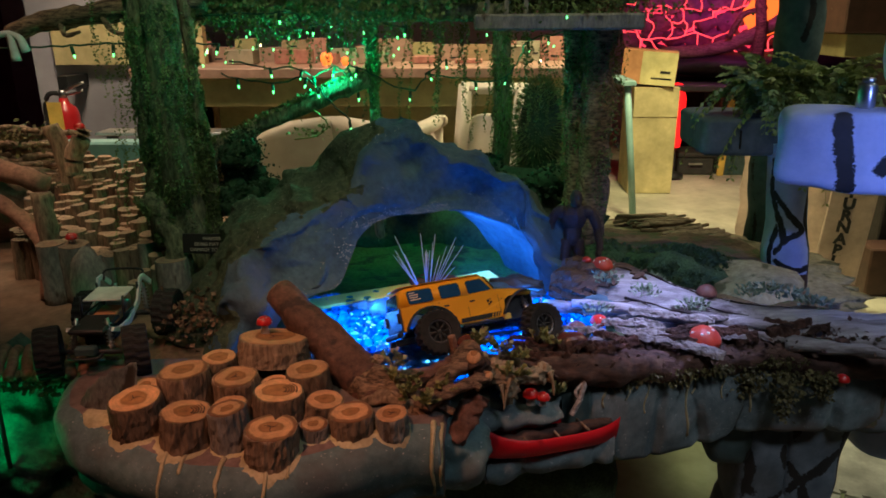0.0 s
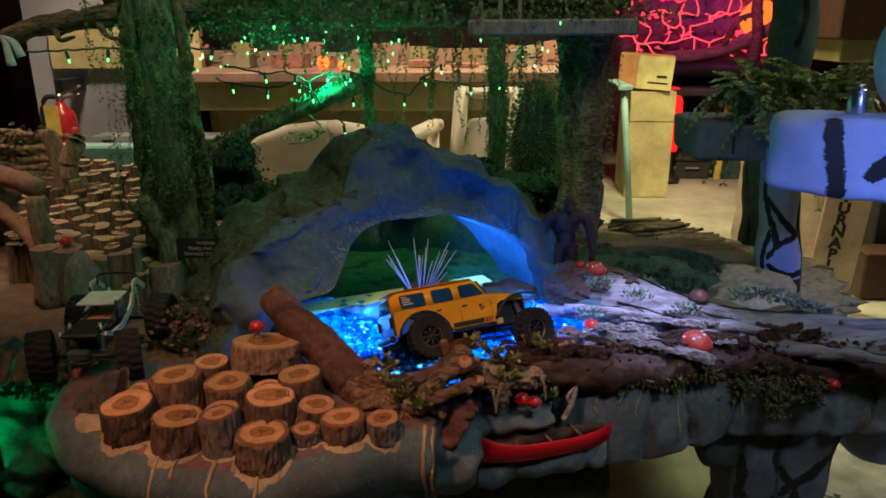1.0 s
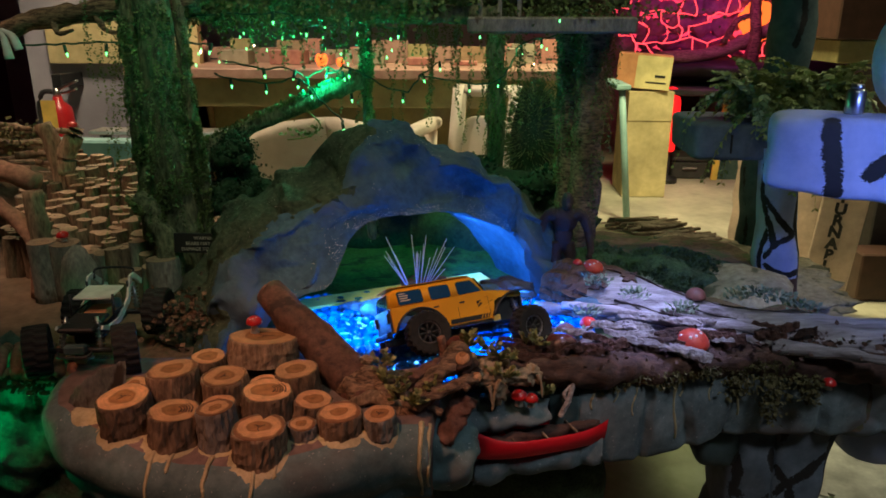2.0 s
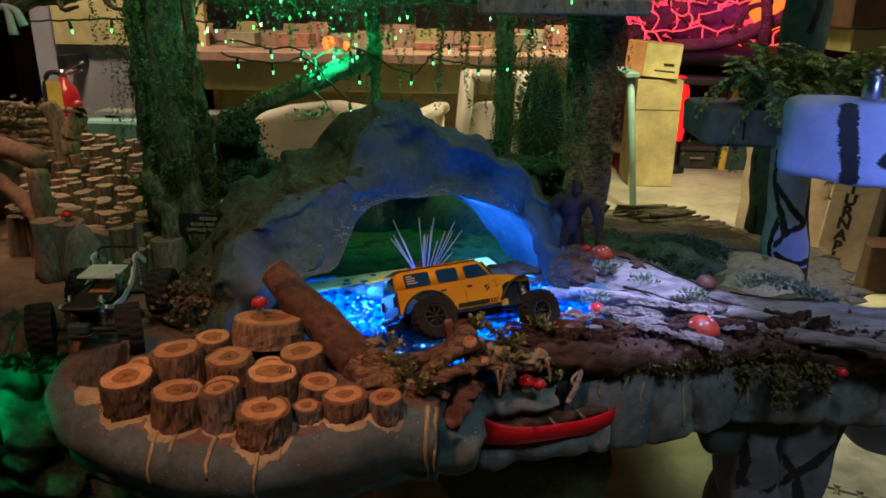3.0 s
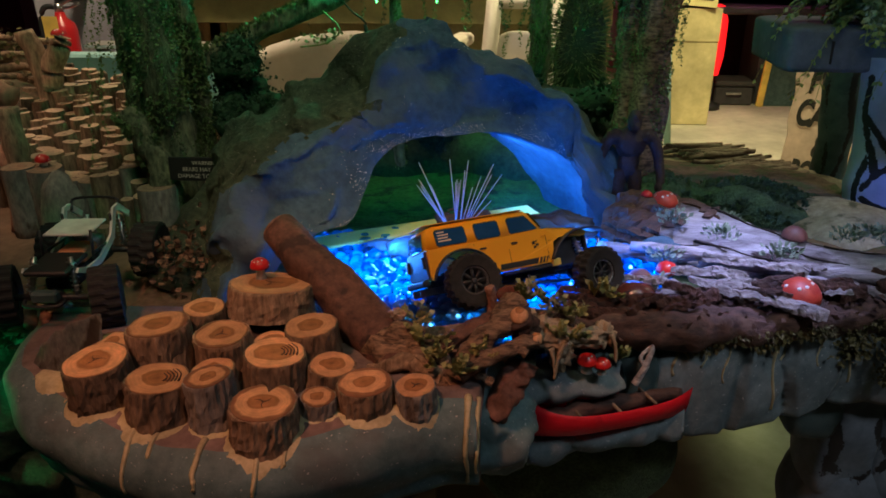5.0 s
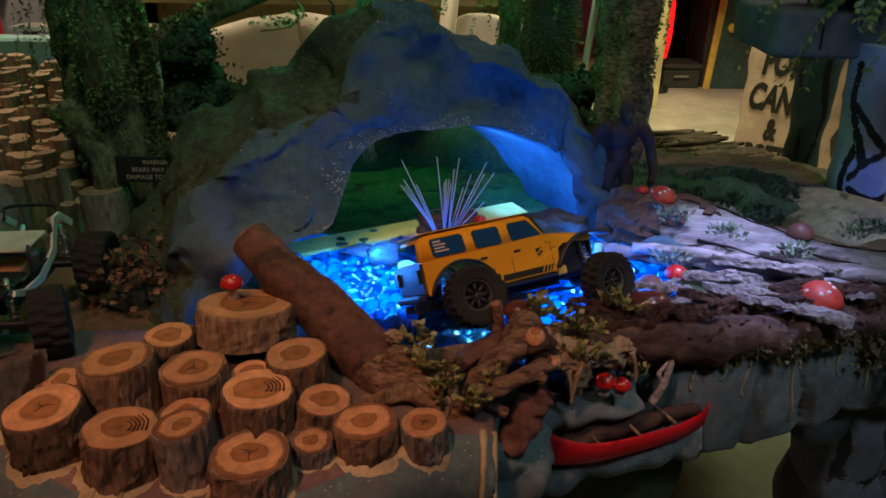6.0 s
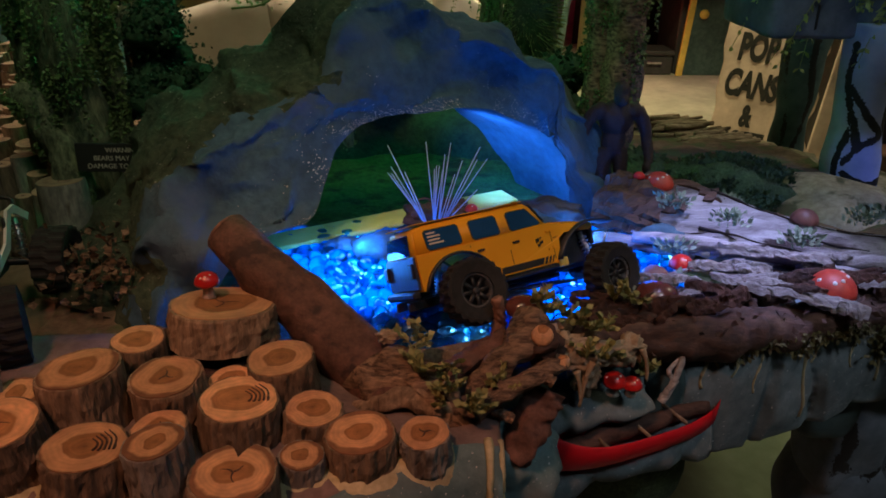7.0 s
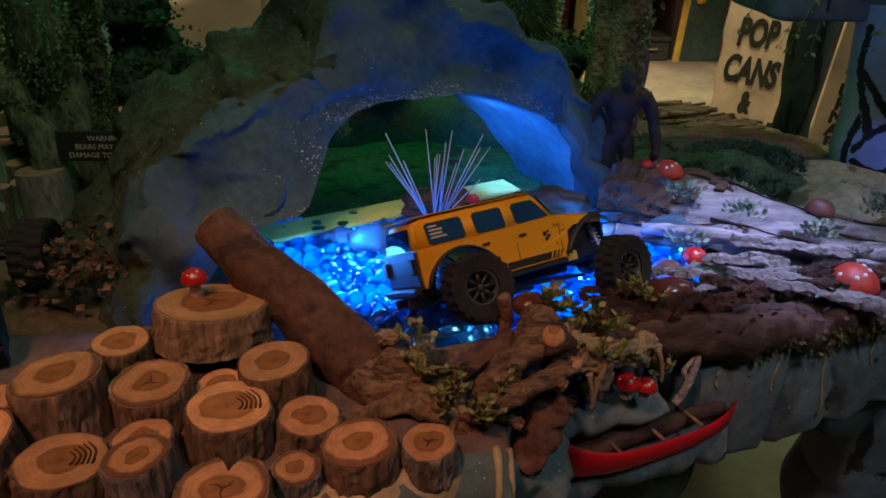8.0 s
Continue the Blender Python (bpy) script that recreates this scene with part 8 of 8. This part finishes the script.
# ---- model cars ----
def wheel(parent, m, r=0.031, w=0.026, lugs=22, rim=0.017, hoop_paint=None):
    """Knobbly tyre with a spoked rim; axis along local y."""
    rot = m @ pose(0, 0, 0, 90, 0, 0)
    prof = [(rim, -0.40), (r * 0.86, -0.5), (r * 0.93, -0.47), (r * 0.95, -0.25), (r * 0.955, -0.08), (r * 0.955, 0.08), (r * 0.95, 0.25), (r * 0.93, 0.47), (r * 0.86, 0.5), (rim, 0.40)]
    bm = bmesh.new()
    seg = lugs * 4
    rings = []
    for a, z in prof:
        ring = []
        for k in range(seg):
            shift = 0 if z < 0 else 2
            proud = (k + shift) % 4 < 2 and a > r * 0.9
            q = r * (1.0 if abs(z) < 0.4 else 0.985) if proud else a
            ring.append(bm.verts.new(rot @ Vector((q * math.cos(2 * math.pi * k / seg), q * math.sin(2 * math.pi * k / seg), z * w))))
        rings.append(ring)
    for a, b in zip(rings, rings[1:] + rings[:1]):
        for k in range(seg):
            bm.faces.new((a[k], a[(k + 1) % seg], b[(k + 1) % seg], b[k]))
    wh = part("wheel", lathe([(0.001, -w * 0.30), (rim * 1.0, -w * 0.36), (rim * 1.0, w * 0.30), (rim * 0.86, w * 0.30), (rim * 0.82, -w * 0.05), (0.001, -w * 0.10)], 24, m=rot), M["black"], parent, local=True)
    part("tyre", bm, M["rubber"], wh, local=True, smooth=False)
    bm = bmesh.new()
    for i in range(8):
        a = 45 * i
        block((rim * 0.16, -rim * 0.10, w * 0.13), (rim * 0.86, rim * 0.10, w * 0.22), 0, bm, rot @ pose(0, 0, 0, 0, 0, a))
    lathe([(0.001, w * 0.13), (rim * 0.22, w * 0.13), (rim * 0.20, w * 0.26), (0.001, w * 0.26)], 10, bm, rot)
    part("spokes", bm, M["black"], wh, local=True)
    bm = bmesh.new()
    hoop = []
    for a, z in ((0.84, 0.295), (1.0, 0.295), (1.0, 0.325), (0.84, 0.325)):
        hoop.append([bm.verts.new(rot @ Vector((rim * a * math.cos(2 * math.pi * k / 28), rim * a * math.sin(2 * math.pi * k / 28), w * z))) for k in range(28)])
    for a, b in zip(hoop, hoop[1:] + hoop[:1]):
        for k in range(28):
            bm.faces.new((a[k], a[(k + 1) % 28], b[(k + 1) % 28], b[k]))
    part("rim_ring", bm, hoop_paint or M["dark"], wh, local=True)
    bm = bmesh.new()
    for i in range(16):
        a = 2 * math.pi * i / 16
        lathe([(0.0003, w * 0.31), (rim * 0.055, w * 0.31), (rim * 0.05, w * 0.345), (0.0003, w * 0.345)], 6, bm, rot @ Matrix.Translation((rim * 0.92 * math.cos(a), rim * 0.92 * math.sin(a), 0)))
    part("bolts", bm, M["dark"], wh, local=True)
    return wh


def coil(a, b, r, wire, turns, bm):
    a, b = Vector(a), Vector(b)
    d = (b - a).normalized()
    s = d.cross(Vector((0, 1, 0.3))).normalized()
    u = s.cross(d)
    n = turns * 9
    tube([a.lerp(b, i / n) + (s * math.cos(2 * math.pi * i / 9) + u * math.sin(2 * math.pi * i / 9)) * r for i in range(n + 1)], wire, 5, bm=bm)


def jeep():
    F = Matrix.Translation((-0.039, 0.860, 0.695)) @ pose(0, 0, 0, 0, 0, 23.1) @ pose(0, 0, 0, 0, 4.2, 0) @ pose(0, 0, 0, -29, 0, 0) @ pose(0, 0, 0, 0, -6.3, 0) @ Matrix.Scale(1.06, 4)
    t = thing("model_car", (0, 0, 0), "yellow-orange four-door model off-roader with big black tyres", "model car")
    t.matrix_basis = F
    SPOT[t.name] = F
    Y0, hw = 0.040, 0.036      # the near wheels stand at x = 0 and WB; the car's middle is y = Y0
    WB = 0.1412

    def side_y(z):
        return hw if z < 0.036 else hw - (z - 0.036) * 0.27

    def arc(cx, cz, r, a0, a1, n):
        return [(cx + r * math.cos(math.radians(a0 + (a1 - a0) * i / n)), cz + r * math.sin(math.radians(a0 + (a1 - a0) * i / n))) for i in range(n + 1)]
    # body side with the rear wheel opening, sloping bonnet, front wing cut short
    low = [(-0.0365, 0.010), (-0.0355, 0.0088)] + arc(0, 0, 0.0345, 165, 10, 14) + [(0.040, 0.0045), (0.099, 0.0045), (0.102, 0.010), (0.105, 0.027), (0.112, 0.0310), (0.146, 0.0265), (0.149, 0.0285), (0.1495, 0.0315), (0.146, 0.0335), (0.120, 0.0385), (0.097, 0.0415), (0.092, 0.0405), (-0.0365, 0.0400)]
    bm = extrude_profile(low, Y0 - hw, Y0 + hw)
    for v in bm.verts:
        if v.co.x > 0.110:
            v.co.y = Y0 + (v.co.y - Y0) * (1 - 0.16 * min(1, (v.co.x - 0.110) / 0.03))
    bmesh.ops.bevel(bm, geom=[e for e in bm.edges if min(v.co.z for v in e.verts) > 0.026 and max(v.co.x for v in e.verts) > 0.09], offset=0.0014, segments=2, affect="EDGES")
    body = part("body", bm, M["orange"], t, local=True, smooth=False)
    bm = bmesh.new()
    cab = [(-0.0365, 0.0400), (0.0955, 0.0405), (0.0835, 0.0625), (0.0785, 0.0650), (-0.027, 0.0635), (-0.0338, 0.0600)]
    extrude_profile(cab, Y0 - hw, Y0 + hw, bm)
    for v in bm.verts:
        s = 1 if v.co.y > Y0 else -1
        v.co.y = Y0 + s * side_y(v.co.z)
    bmesh.ops.bevel(bm, geom=[e for e in bm.edges if max(v.co.z for v in e.verts) > 0.058], offset=0.0026, segments=3, affect="EDGES")
    part("cabin", bm, M["orange"], t, local=True)
    part("roof_gutter", block((-0.034, Y0 - 0.0285, 0.0650), (0.079, Y0 + 0.0285, 0.0660), 0.0006), M["orange"], body, local=True, smooth=False)

    def panel(name, pts, off, material, s, parent=body, label=""):
        """A thin plate laid on the car's side; s: -1 near, 1 far."""
        b = bmesh.new()
        inner = [b.verts.new((x, Y0 + s * (side_y(z) + off), z)) for x, z in pts]
        outer = [b.verts.new((x, Y0 + s * (side_y(z) + off - 0.0012), z)) for x, z in pts]
        b.faces.new(inner)
        b.faces.new(outer)
        for k in range(len(pts)):
            b.faces.new((inner[k], inner[(k + 1) % len(pts)], outer[(k + 1) % len(pts)], outer[k]))
        return part(name, b, material, parent, label, local=True, smooth=False)

    def rounded(x0, x1, z0, z1, slant=0.0, c=0.0022):
        return [(x0 + c, z0), (x1 - c, z0), (x1, z0 + c), (x1 - slant, z1 - c), (x1 - slant - c, z1), (x0 + c, z1), (x0, z1 - c), (x0, z0 + c)]
    for s in (-1, 1):
        for x0, x1, sl in ((-0.0245, 0.0095, 0.0), (0.0190, 0.0475, 0.0), (0.0570, 0.0895, 0.0085)):
            frm = panel("window", rounded(x0, x1, 0.0410, 0.0590, sl), 0.0004, M["black"], s)
            panel("pane", rounded(x0 + 0.0010, x1 - 0.0013, 0.0420, 0.0580, sl), 0.0009, M["glass"], s, frm, "dark pane, the river's blue glow put into its colour")
        for x in (0.0245, 0.0600):
            panel("door_handle", rounded(x - 0.004, x + 0.003, 0.0305, 0.0325, 0, 0.0005), 0.0012, M["black"], s)
        for x, z0 in ((0.0145, 0.036), (0.0525, 0.012), (0.0965, 0.008)):
            panel("door_seam", [(x, z0), (x + 0.0005, z0), (x + 0.0005, 0.0390), (x, 0.0390)], 0.0003, M["ink"], s)
        for x in (0.0930, 0.0975):
            for z in (0.017, 0.033):
                panel("hinge", [(x - 0.0016, z), (x + 0.0016, z), (x + 0.0016, z + 0.0018), (x - 0.0016, z + 0.0018)], 0.0012, M["orange"], s)
        panel("rocker_stripe", [(0.0390, 0.0058), (0.0930, 0.0058), (0.0960, 0.0118), (0.0400, 0.0118)], 0.0006, M["ink"], s)
        for x in (0.082, 0.0862, 0.0900):
            panel("stripe_mark", [(x, 0.0060), (x + 0.0013, 0.0060), (x + 0.004, 0.0117), (x + 0.0027, 0.0117)], 0.0009, M["orange"], s)
        for x, z, w, h in ((0.0800, 0.0260, 0.003, 0.004), (0.0838, 0.0240, 0.003, 0.003), (0.0812, 0.0220, 0.0025, 0.003), (0.0842, 0.0285, 0.0015, 0.002), (0.0990, 0.0270, 0.0045, 0.0010)):
            panel("decal", [(x, z), (x + w, z + 0.0008), (x + w, z + h), (x, z + h - 0.0005)], 0.0007, M["ink"], s)
        for z, w in ((0.0550, 0.008), (0.0520, 0.012), (0.0490, 0.011), (0.0460, 0.014)):
            panel("window_print", [(-0.0215, z), (-0.0215 + w, z), (-0.0215 + w, z + 0.0015), (-0.0215, z + 0.0015)], 0.0012, M["cream"], s)
        # black wheel-arch flares: a close one at the back, a high tube wing in front
        for cx, cz, r, thick, a0, a1, out in ((0.0, 0.0, 0.0335, 0.0026, 166, 12, 0.0035), (WB, -0.010, 0.0440, 0.0026, 158, 62, 0.0060)):
            b = bmesh.new()
            o, i2 = arc(cx, cz, r + thick, a0, a1, 16), arc(cx, cz, r, a0, a1, 16)
            y1, y2 = Y0 + s * (hw - (0.002 if cx == 0 else 0.016)), Y0 + s * (hw + out)
            ring = []
            for (xo, zo), (xi, zi) in zip(o, i2):
                ring.append([b.verts.new((xo, y1, zo)), b.verts.new((xo, y2, zo - 0.001)), b.verts.new((xi, y2, zi)), b.verts.new((xi, y1, zi))])
            for p, q in zip(ring, ring[1:]):
                for k in range(4):
                    b.faces.new((p[k], p[(k + 1) % 4], q[(k + 1) % 4], q[k]))
            b.faces.new(ring[0])
            b.faces.new(ring[-1])
            part("fender_flare", b, M["black"], t, local=True)
        part("inner_wing", block((0.108, Y0 + s * 0.020 - 0.002, -0.002), (0.146, Y0 + s * 0.020 + 0.002, 0.029), 0.001), M["black"], t, local=True, smooth=False)
    # windscreen, rear window, lamps, grille, bumpers
    b = bmesh.new()
    q = [(0.0948, -0.031, 0.0430), (0.0948, 0.031, 0.0430), (0.0850, 0.028, 0.0610), (0.0850, -0.028, 0.0610)]
    b.faces.new([b.verts.new((x + 0.0016, Y0 + y, z + 0.0006)) for x, y, z in q])
    bmesh.ops.solidify(b, geom=b.faces, thickness=0.001)
    part("windscreen", b, M["glass"], body, local=True, smooth=False)
    b = bmesh.new()
    b.faces.new([b.verts.new((x, Y0 + y, z)) for x, y, z in ((-0.0385, -0.027, 0.0405), (-0.0385, 0.027, 0.0405), (-0.0358, 0.025, 0.0580), (-0.0358, -0.025, 0.0580))])
    bmesh.ops.solidify(b, geom=b.faces, thickness=0.0012)
    part("rear_window", b, M["glass"], body, local=True, smooth=False)
    # dark bluish colour stands in for river light falling on the tail
    part("tail_panel", block((-0.0392, Y0 - 0.0335, 0.011), (-0.0368, Y0 + 0.0335, 0.0392), 0.0008), M["tail_blue"], body, "tail panel, the river's blue light put into its dark colour", local=True, smooth=False)
    for s in (-1, 1):
        part("tail_lamp", block((-0.0425, Y0 + s * 0.0290 - 0.0045, 0.021), (-0.0394, Y0 + s * 0.0290 + 0.0045, 0.034), 0.001), M["black"], body, local=True, smooth=False)
        part("headlamp", lathe([(0.0005, 0), (0.0048, 0), (0.0042, 0.003), (0.0005, 0.004)], 14, m=Matrix.Translation((0.1500, Y0 + s * 0.019, 0.021)) @ pose(0, 0, 0, 0, 90, 0)), M["steel"], body, "clear headlamp", local=True)
        part("bumper_lamp", lathe([(0.0005, 0), (0.0030, 0), (0.0026, 0.002), (0.0005, 0.003)], 10, m=Matrix.Translation((0.1592, Y0 + s * 0.026, 0.0075)) @ pose(0, 0, 0, 0, 90, 0)), M["led_spark"], t, "glowing white bumper lamp", local=True)
    part("bonnet_vent", block((-0.012, -0.012, 0.0), (0.012, 0.012, 0.0018), 0.0008, m=pose(0.117, Y0, 0.0387, 0, 8, 0)), M["black"], body, local=True, smooth=False)
    gr = part("grille", block((0.1465, Y0 - 0.026, 0.012), (0.1500, Y0 + 0.026, 0.0310), 0.0012), M["black"], body, local=True, smooth=False)
    for i in range(7):
        part("grille_bar", block((0.1498, Y0 - 0.0110 + i * 0.0035, 0.014), (0.1512, Y0 - 0.0098 + i * 0.0035, 0.0290), 0.0003), M["orange"], gr, local=True, smooth=False)
    part("front_bumper", block((0.1515, Y0 - 0.035, 0.0035), (0.1590, Y0 + 0.035, 0.0115), 0.002), M["black"], t, local=True, smooth=False)
    part("bumper_hoop", limb([(0.157, Y0 - 0.030, 0.011), (0.163, Y0 - 0.028, 0.021), (0.164, Y0, 0.023), (0.163, Y0 + 0.028, 0.021), (0.157, Y0 + 0.030, 0.011)], 0.0013, 0.0013, 26, 7, 0), M["steel"], t, local=True)
    part("rear_bumper", block((-0.0455, Y0 - 0.033, 0.0035), (-0.0380, Y0 + 0.033, 0.0105), 0.002), M["black"], t, local=True, smooth=False)
    # chassis, axles, dampers
    for s in (-1, 1):
        part("frame_rail", block((-0.045, Y0 + s * 0.014 - 0.002, -0.006), (0.150, Y0 + s * 0.014 + 0.002, 0.002), 0.0006), M["black"], t, local=True, smooth=False)
        part("link_rod", tube([(0.01, Y0 + s * 0.016, -0.007), (0.130, Y0 + s * 0.010, -0.018)], 0.0016, 7), M["black"], t, local=True)
        part("side_step", block((0.042, Y0 + s * 0.034 - 0.003, -0.0005), (0.099, Y0 + s * 0.034 + 0.003, 0.0030), 0.001), M["black"], t, local=True, smooth=False)
    part("skid_plate", block((0.035, Y0 - 0.016, -0.010), (0.110, Y0 + 0.016, -0.006), 0.001), M["black"], t, local=True, smooth=False)
    part("servo_box", block((0.050, Y0 - 0.012, -0.018), (0.075, Y0 + 0.012, -0.0105), 0.002), M["black"], t, local=True, smooth=False)
    part("yellow_bracket", block((0.099, Y0 - 0.037, -0.0005), (0.109, Y0 - 0.031, 0.0075), 0.001), M["tag"], t, local=True, smooth=False)
    corners = {(0, -1): Vector((0.0, -0.0116, 0.0)), (0, 1): Vector((0.005, 0.0900, -0.012)), (1, -1): Vector((WB, -0.012, -0.0165)), (1, 1): Vector((WB + 0.003, 0.090, -0.004))}
    for e in (0, 1):
        a, c = corners[e, -1], corners[e, 1]
        mid = (a + c) / 2
        part("axle", tube([a, c], 0.0042, 10), M["black"], t, local=True)
        part("gear_case", blob(mid, (0.011, 0.010, 0.010), 2, 0.05, 2), M["black"], t, local=True)
        for s in (-1, 1):
            at = mid.lerp(corners[e, s], 0.62)
            top = Vector((at.x + (-0.006 if e else 0.004), Y0 + s * 0.024, 0.026))
            b = bmesh.new()
            coil(at.lerp(top, 0.25), at.lerp(top, 0.88), 0.0042, 0.0007, 7, b)
            part("damper", tube([at, top], 0.0024, 8), M["steel"], t, "silver damper", local=True)
            part("spring", b, M["steel"], t, "silver coil spring", local=True)
            flip = pose(0, 0, 0) if s < 0 else pose(0, 0, 0, 0, 0, 180)
            lean = math.degrees(math.asin((c.z - a.z) / (c - a).length))
            wheel(t, Matrix.Translation(corners[e, s]) @ pose(0, 0, 0, lean, 0, 0) @ pose(0, 0, 0, 0, 0, 12 if e else 0) @ flip, 0.0285, 0.0215, 22, 0.0150, hoop_paint=M["rim_grey"] if e else None)


jeep()


def crawler():
    F = Matrix.Translation((-0.502, 0.842, 0.667)) @ pose(0, 0, 0, 0, 0, -84)
    t = thing("model_buggy", (0, 0, 0), "black and white open-frame model rock crawler with knobbly tyres", "model car")
    t.matrix_basis = F
    SPOT[t.name] = F
    WB, T = 0.135, 0.058       # wheelbase behind the front axle, half track; forward is +x
    for x in (0.0, -WB):
        part("axle", tube([(x, -T, 0), (x, T, 0)], 0.004, 10), M["black"], t, local=True)
        part("gear_case", blob((x, 0, 0), (0.012, 0.011, 0.011), 2, 0.05, 2), M["black"], t, local=True)
        for s in (-1, 1):
            b = bmesh.new()
            coil((x, s * 0.026, 0.006), (x - 0.012, s * 0.020, 0.040), 0.0046, 0.0008, 7, b)
            part("damper", tube([(x, s * 0.026, 0.0), (x - 0.012, s * 0.020, 0.044)], 0.0028, 8), M["steel"], t, local=True)
            part("spring", b, M["steel"], t, local=True)
            flip = pose(0, 0, 0, 0, 0, 0) if s < 0 else pose(0, 0, 0, 0, 0, 180)
            wheel(t, Matrix.Translation((x, s * T, 0)) @ (pose(0, 0, 0, 0, 0, 22) if x == 0 else pose(0, 0, 0)) @ flip, 0.036, 0.032, 20, 0.018)
    part("chassis", block((-0.115, -0.014, 0.004), (-0.01, 0.014, 0.018), 0.002), M["black"], t, local=True, smooth=False)
    part("bonnet", block((-0.045, -0.024, 0.030), (0.012, 0.024, 0.036), 0.002), M["black"], t, local=True, smooth=False)
    part("battery", block((-0.085, -0.016, 0.019), (-0.05, 0.016, 0.034), 0.002), M["card_orange"], t, "orange battery pack", local=True, smooth=False)
    part("motor", lathe([(0.0005, 0), (0.010, 0), (0.010, 0.03), (0.0005, 0.03)], 14, m=Matrix.Translation((-0.10, -0.015, 0.026)) @ pose(0, 0, 0, -90, 0, 0)), M["steel"], t, local=True)
    part("roof_panel", block((-0.100, -0.026, 0.0535), (-0.048, 0.026, 0.0565), 0.001), M["white"], t, "white roof panel", local=True, smooth=False)
    for s in (-1, 1):
        pts = [(-0.15, 0.040), (-0.125, 0.058), (-0.118, 0.060), (-0.100, 0.030), (-0.060, 0.016), (-0.02, 0.020), (0.0, 0.030), (-0.004, 0.034), (-0.024, 0.026), (-0.058, 0.024), (-0.094, 0.038), (-0.112, 0.066), (-0.128, 0.066), (-0.155, 0.046)]
        part("side_plate", extrude_profile(pts, s * 0.030 - 0.0015, s * 0.030 + 0.0015), M["white"], t, "white side plate", local=True, smooth=False)
        for a, c in (((-0.045, 0.026), (-0.050, 0.061)), ((-0.105, 0.036), (-0.104, 0.061)), ((-0.045, 0.034), (-0.105, 0.030))):
            part("cage_bar", tube([(a[0], s * 0.029, a[1]), (c[0], s * 0.029, c[1])], 0.0018, 7), M["black"], t, local=True)
        part("link_rod", tube([(-0.02, s * 0.014, 0.004), (-WB + 0.02, s * 0.016, 0.002)], 0.0018, 7), M["black"], t, local=True)
    part("rear_hoop", limb([(-0.125, -0.027, 0.058), (-0.135, -0.025, 0.070), (-0.135, 0.025, 0.070), (-0.125, 0.027, 0.058)], 0.0018, 0.0018, 16, 7, 0), M["black"], t, local=True)
    part("front_bumper", limb([(0.020, -0.022, 0.006), (0.030, -0.016, 0.004), (0.030, 0.016, 0.004), (0.020, 0.022, 0.006)], 0.0022, 0.0022, 14, 7, 0), M["black"], t, local=True)
    part("winch", block((0.012, -0.014, 0.004), (0.024, 0.014, 0.016), 0.002), M["stone_green"], t, local=True, smooth=False)


crawler()
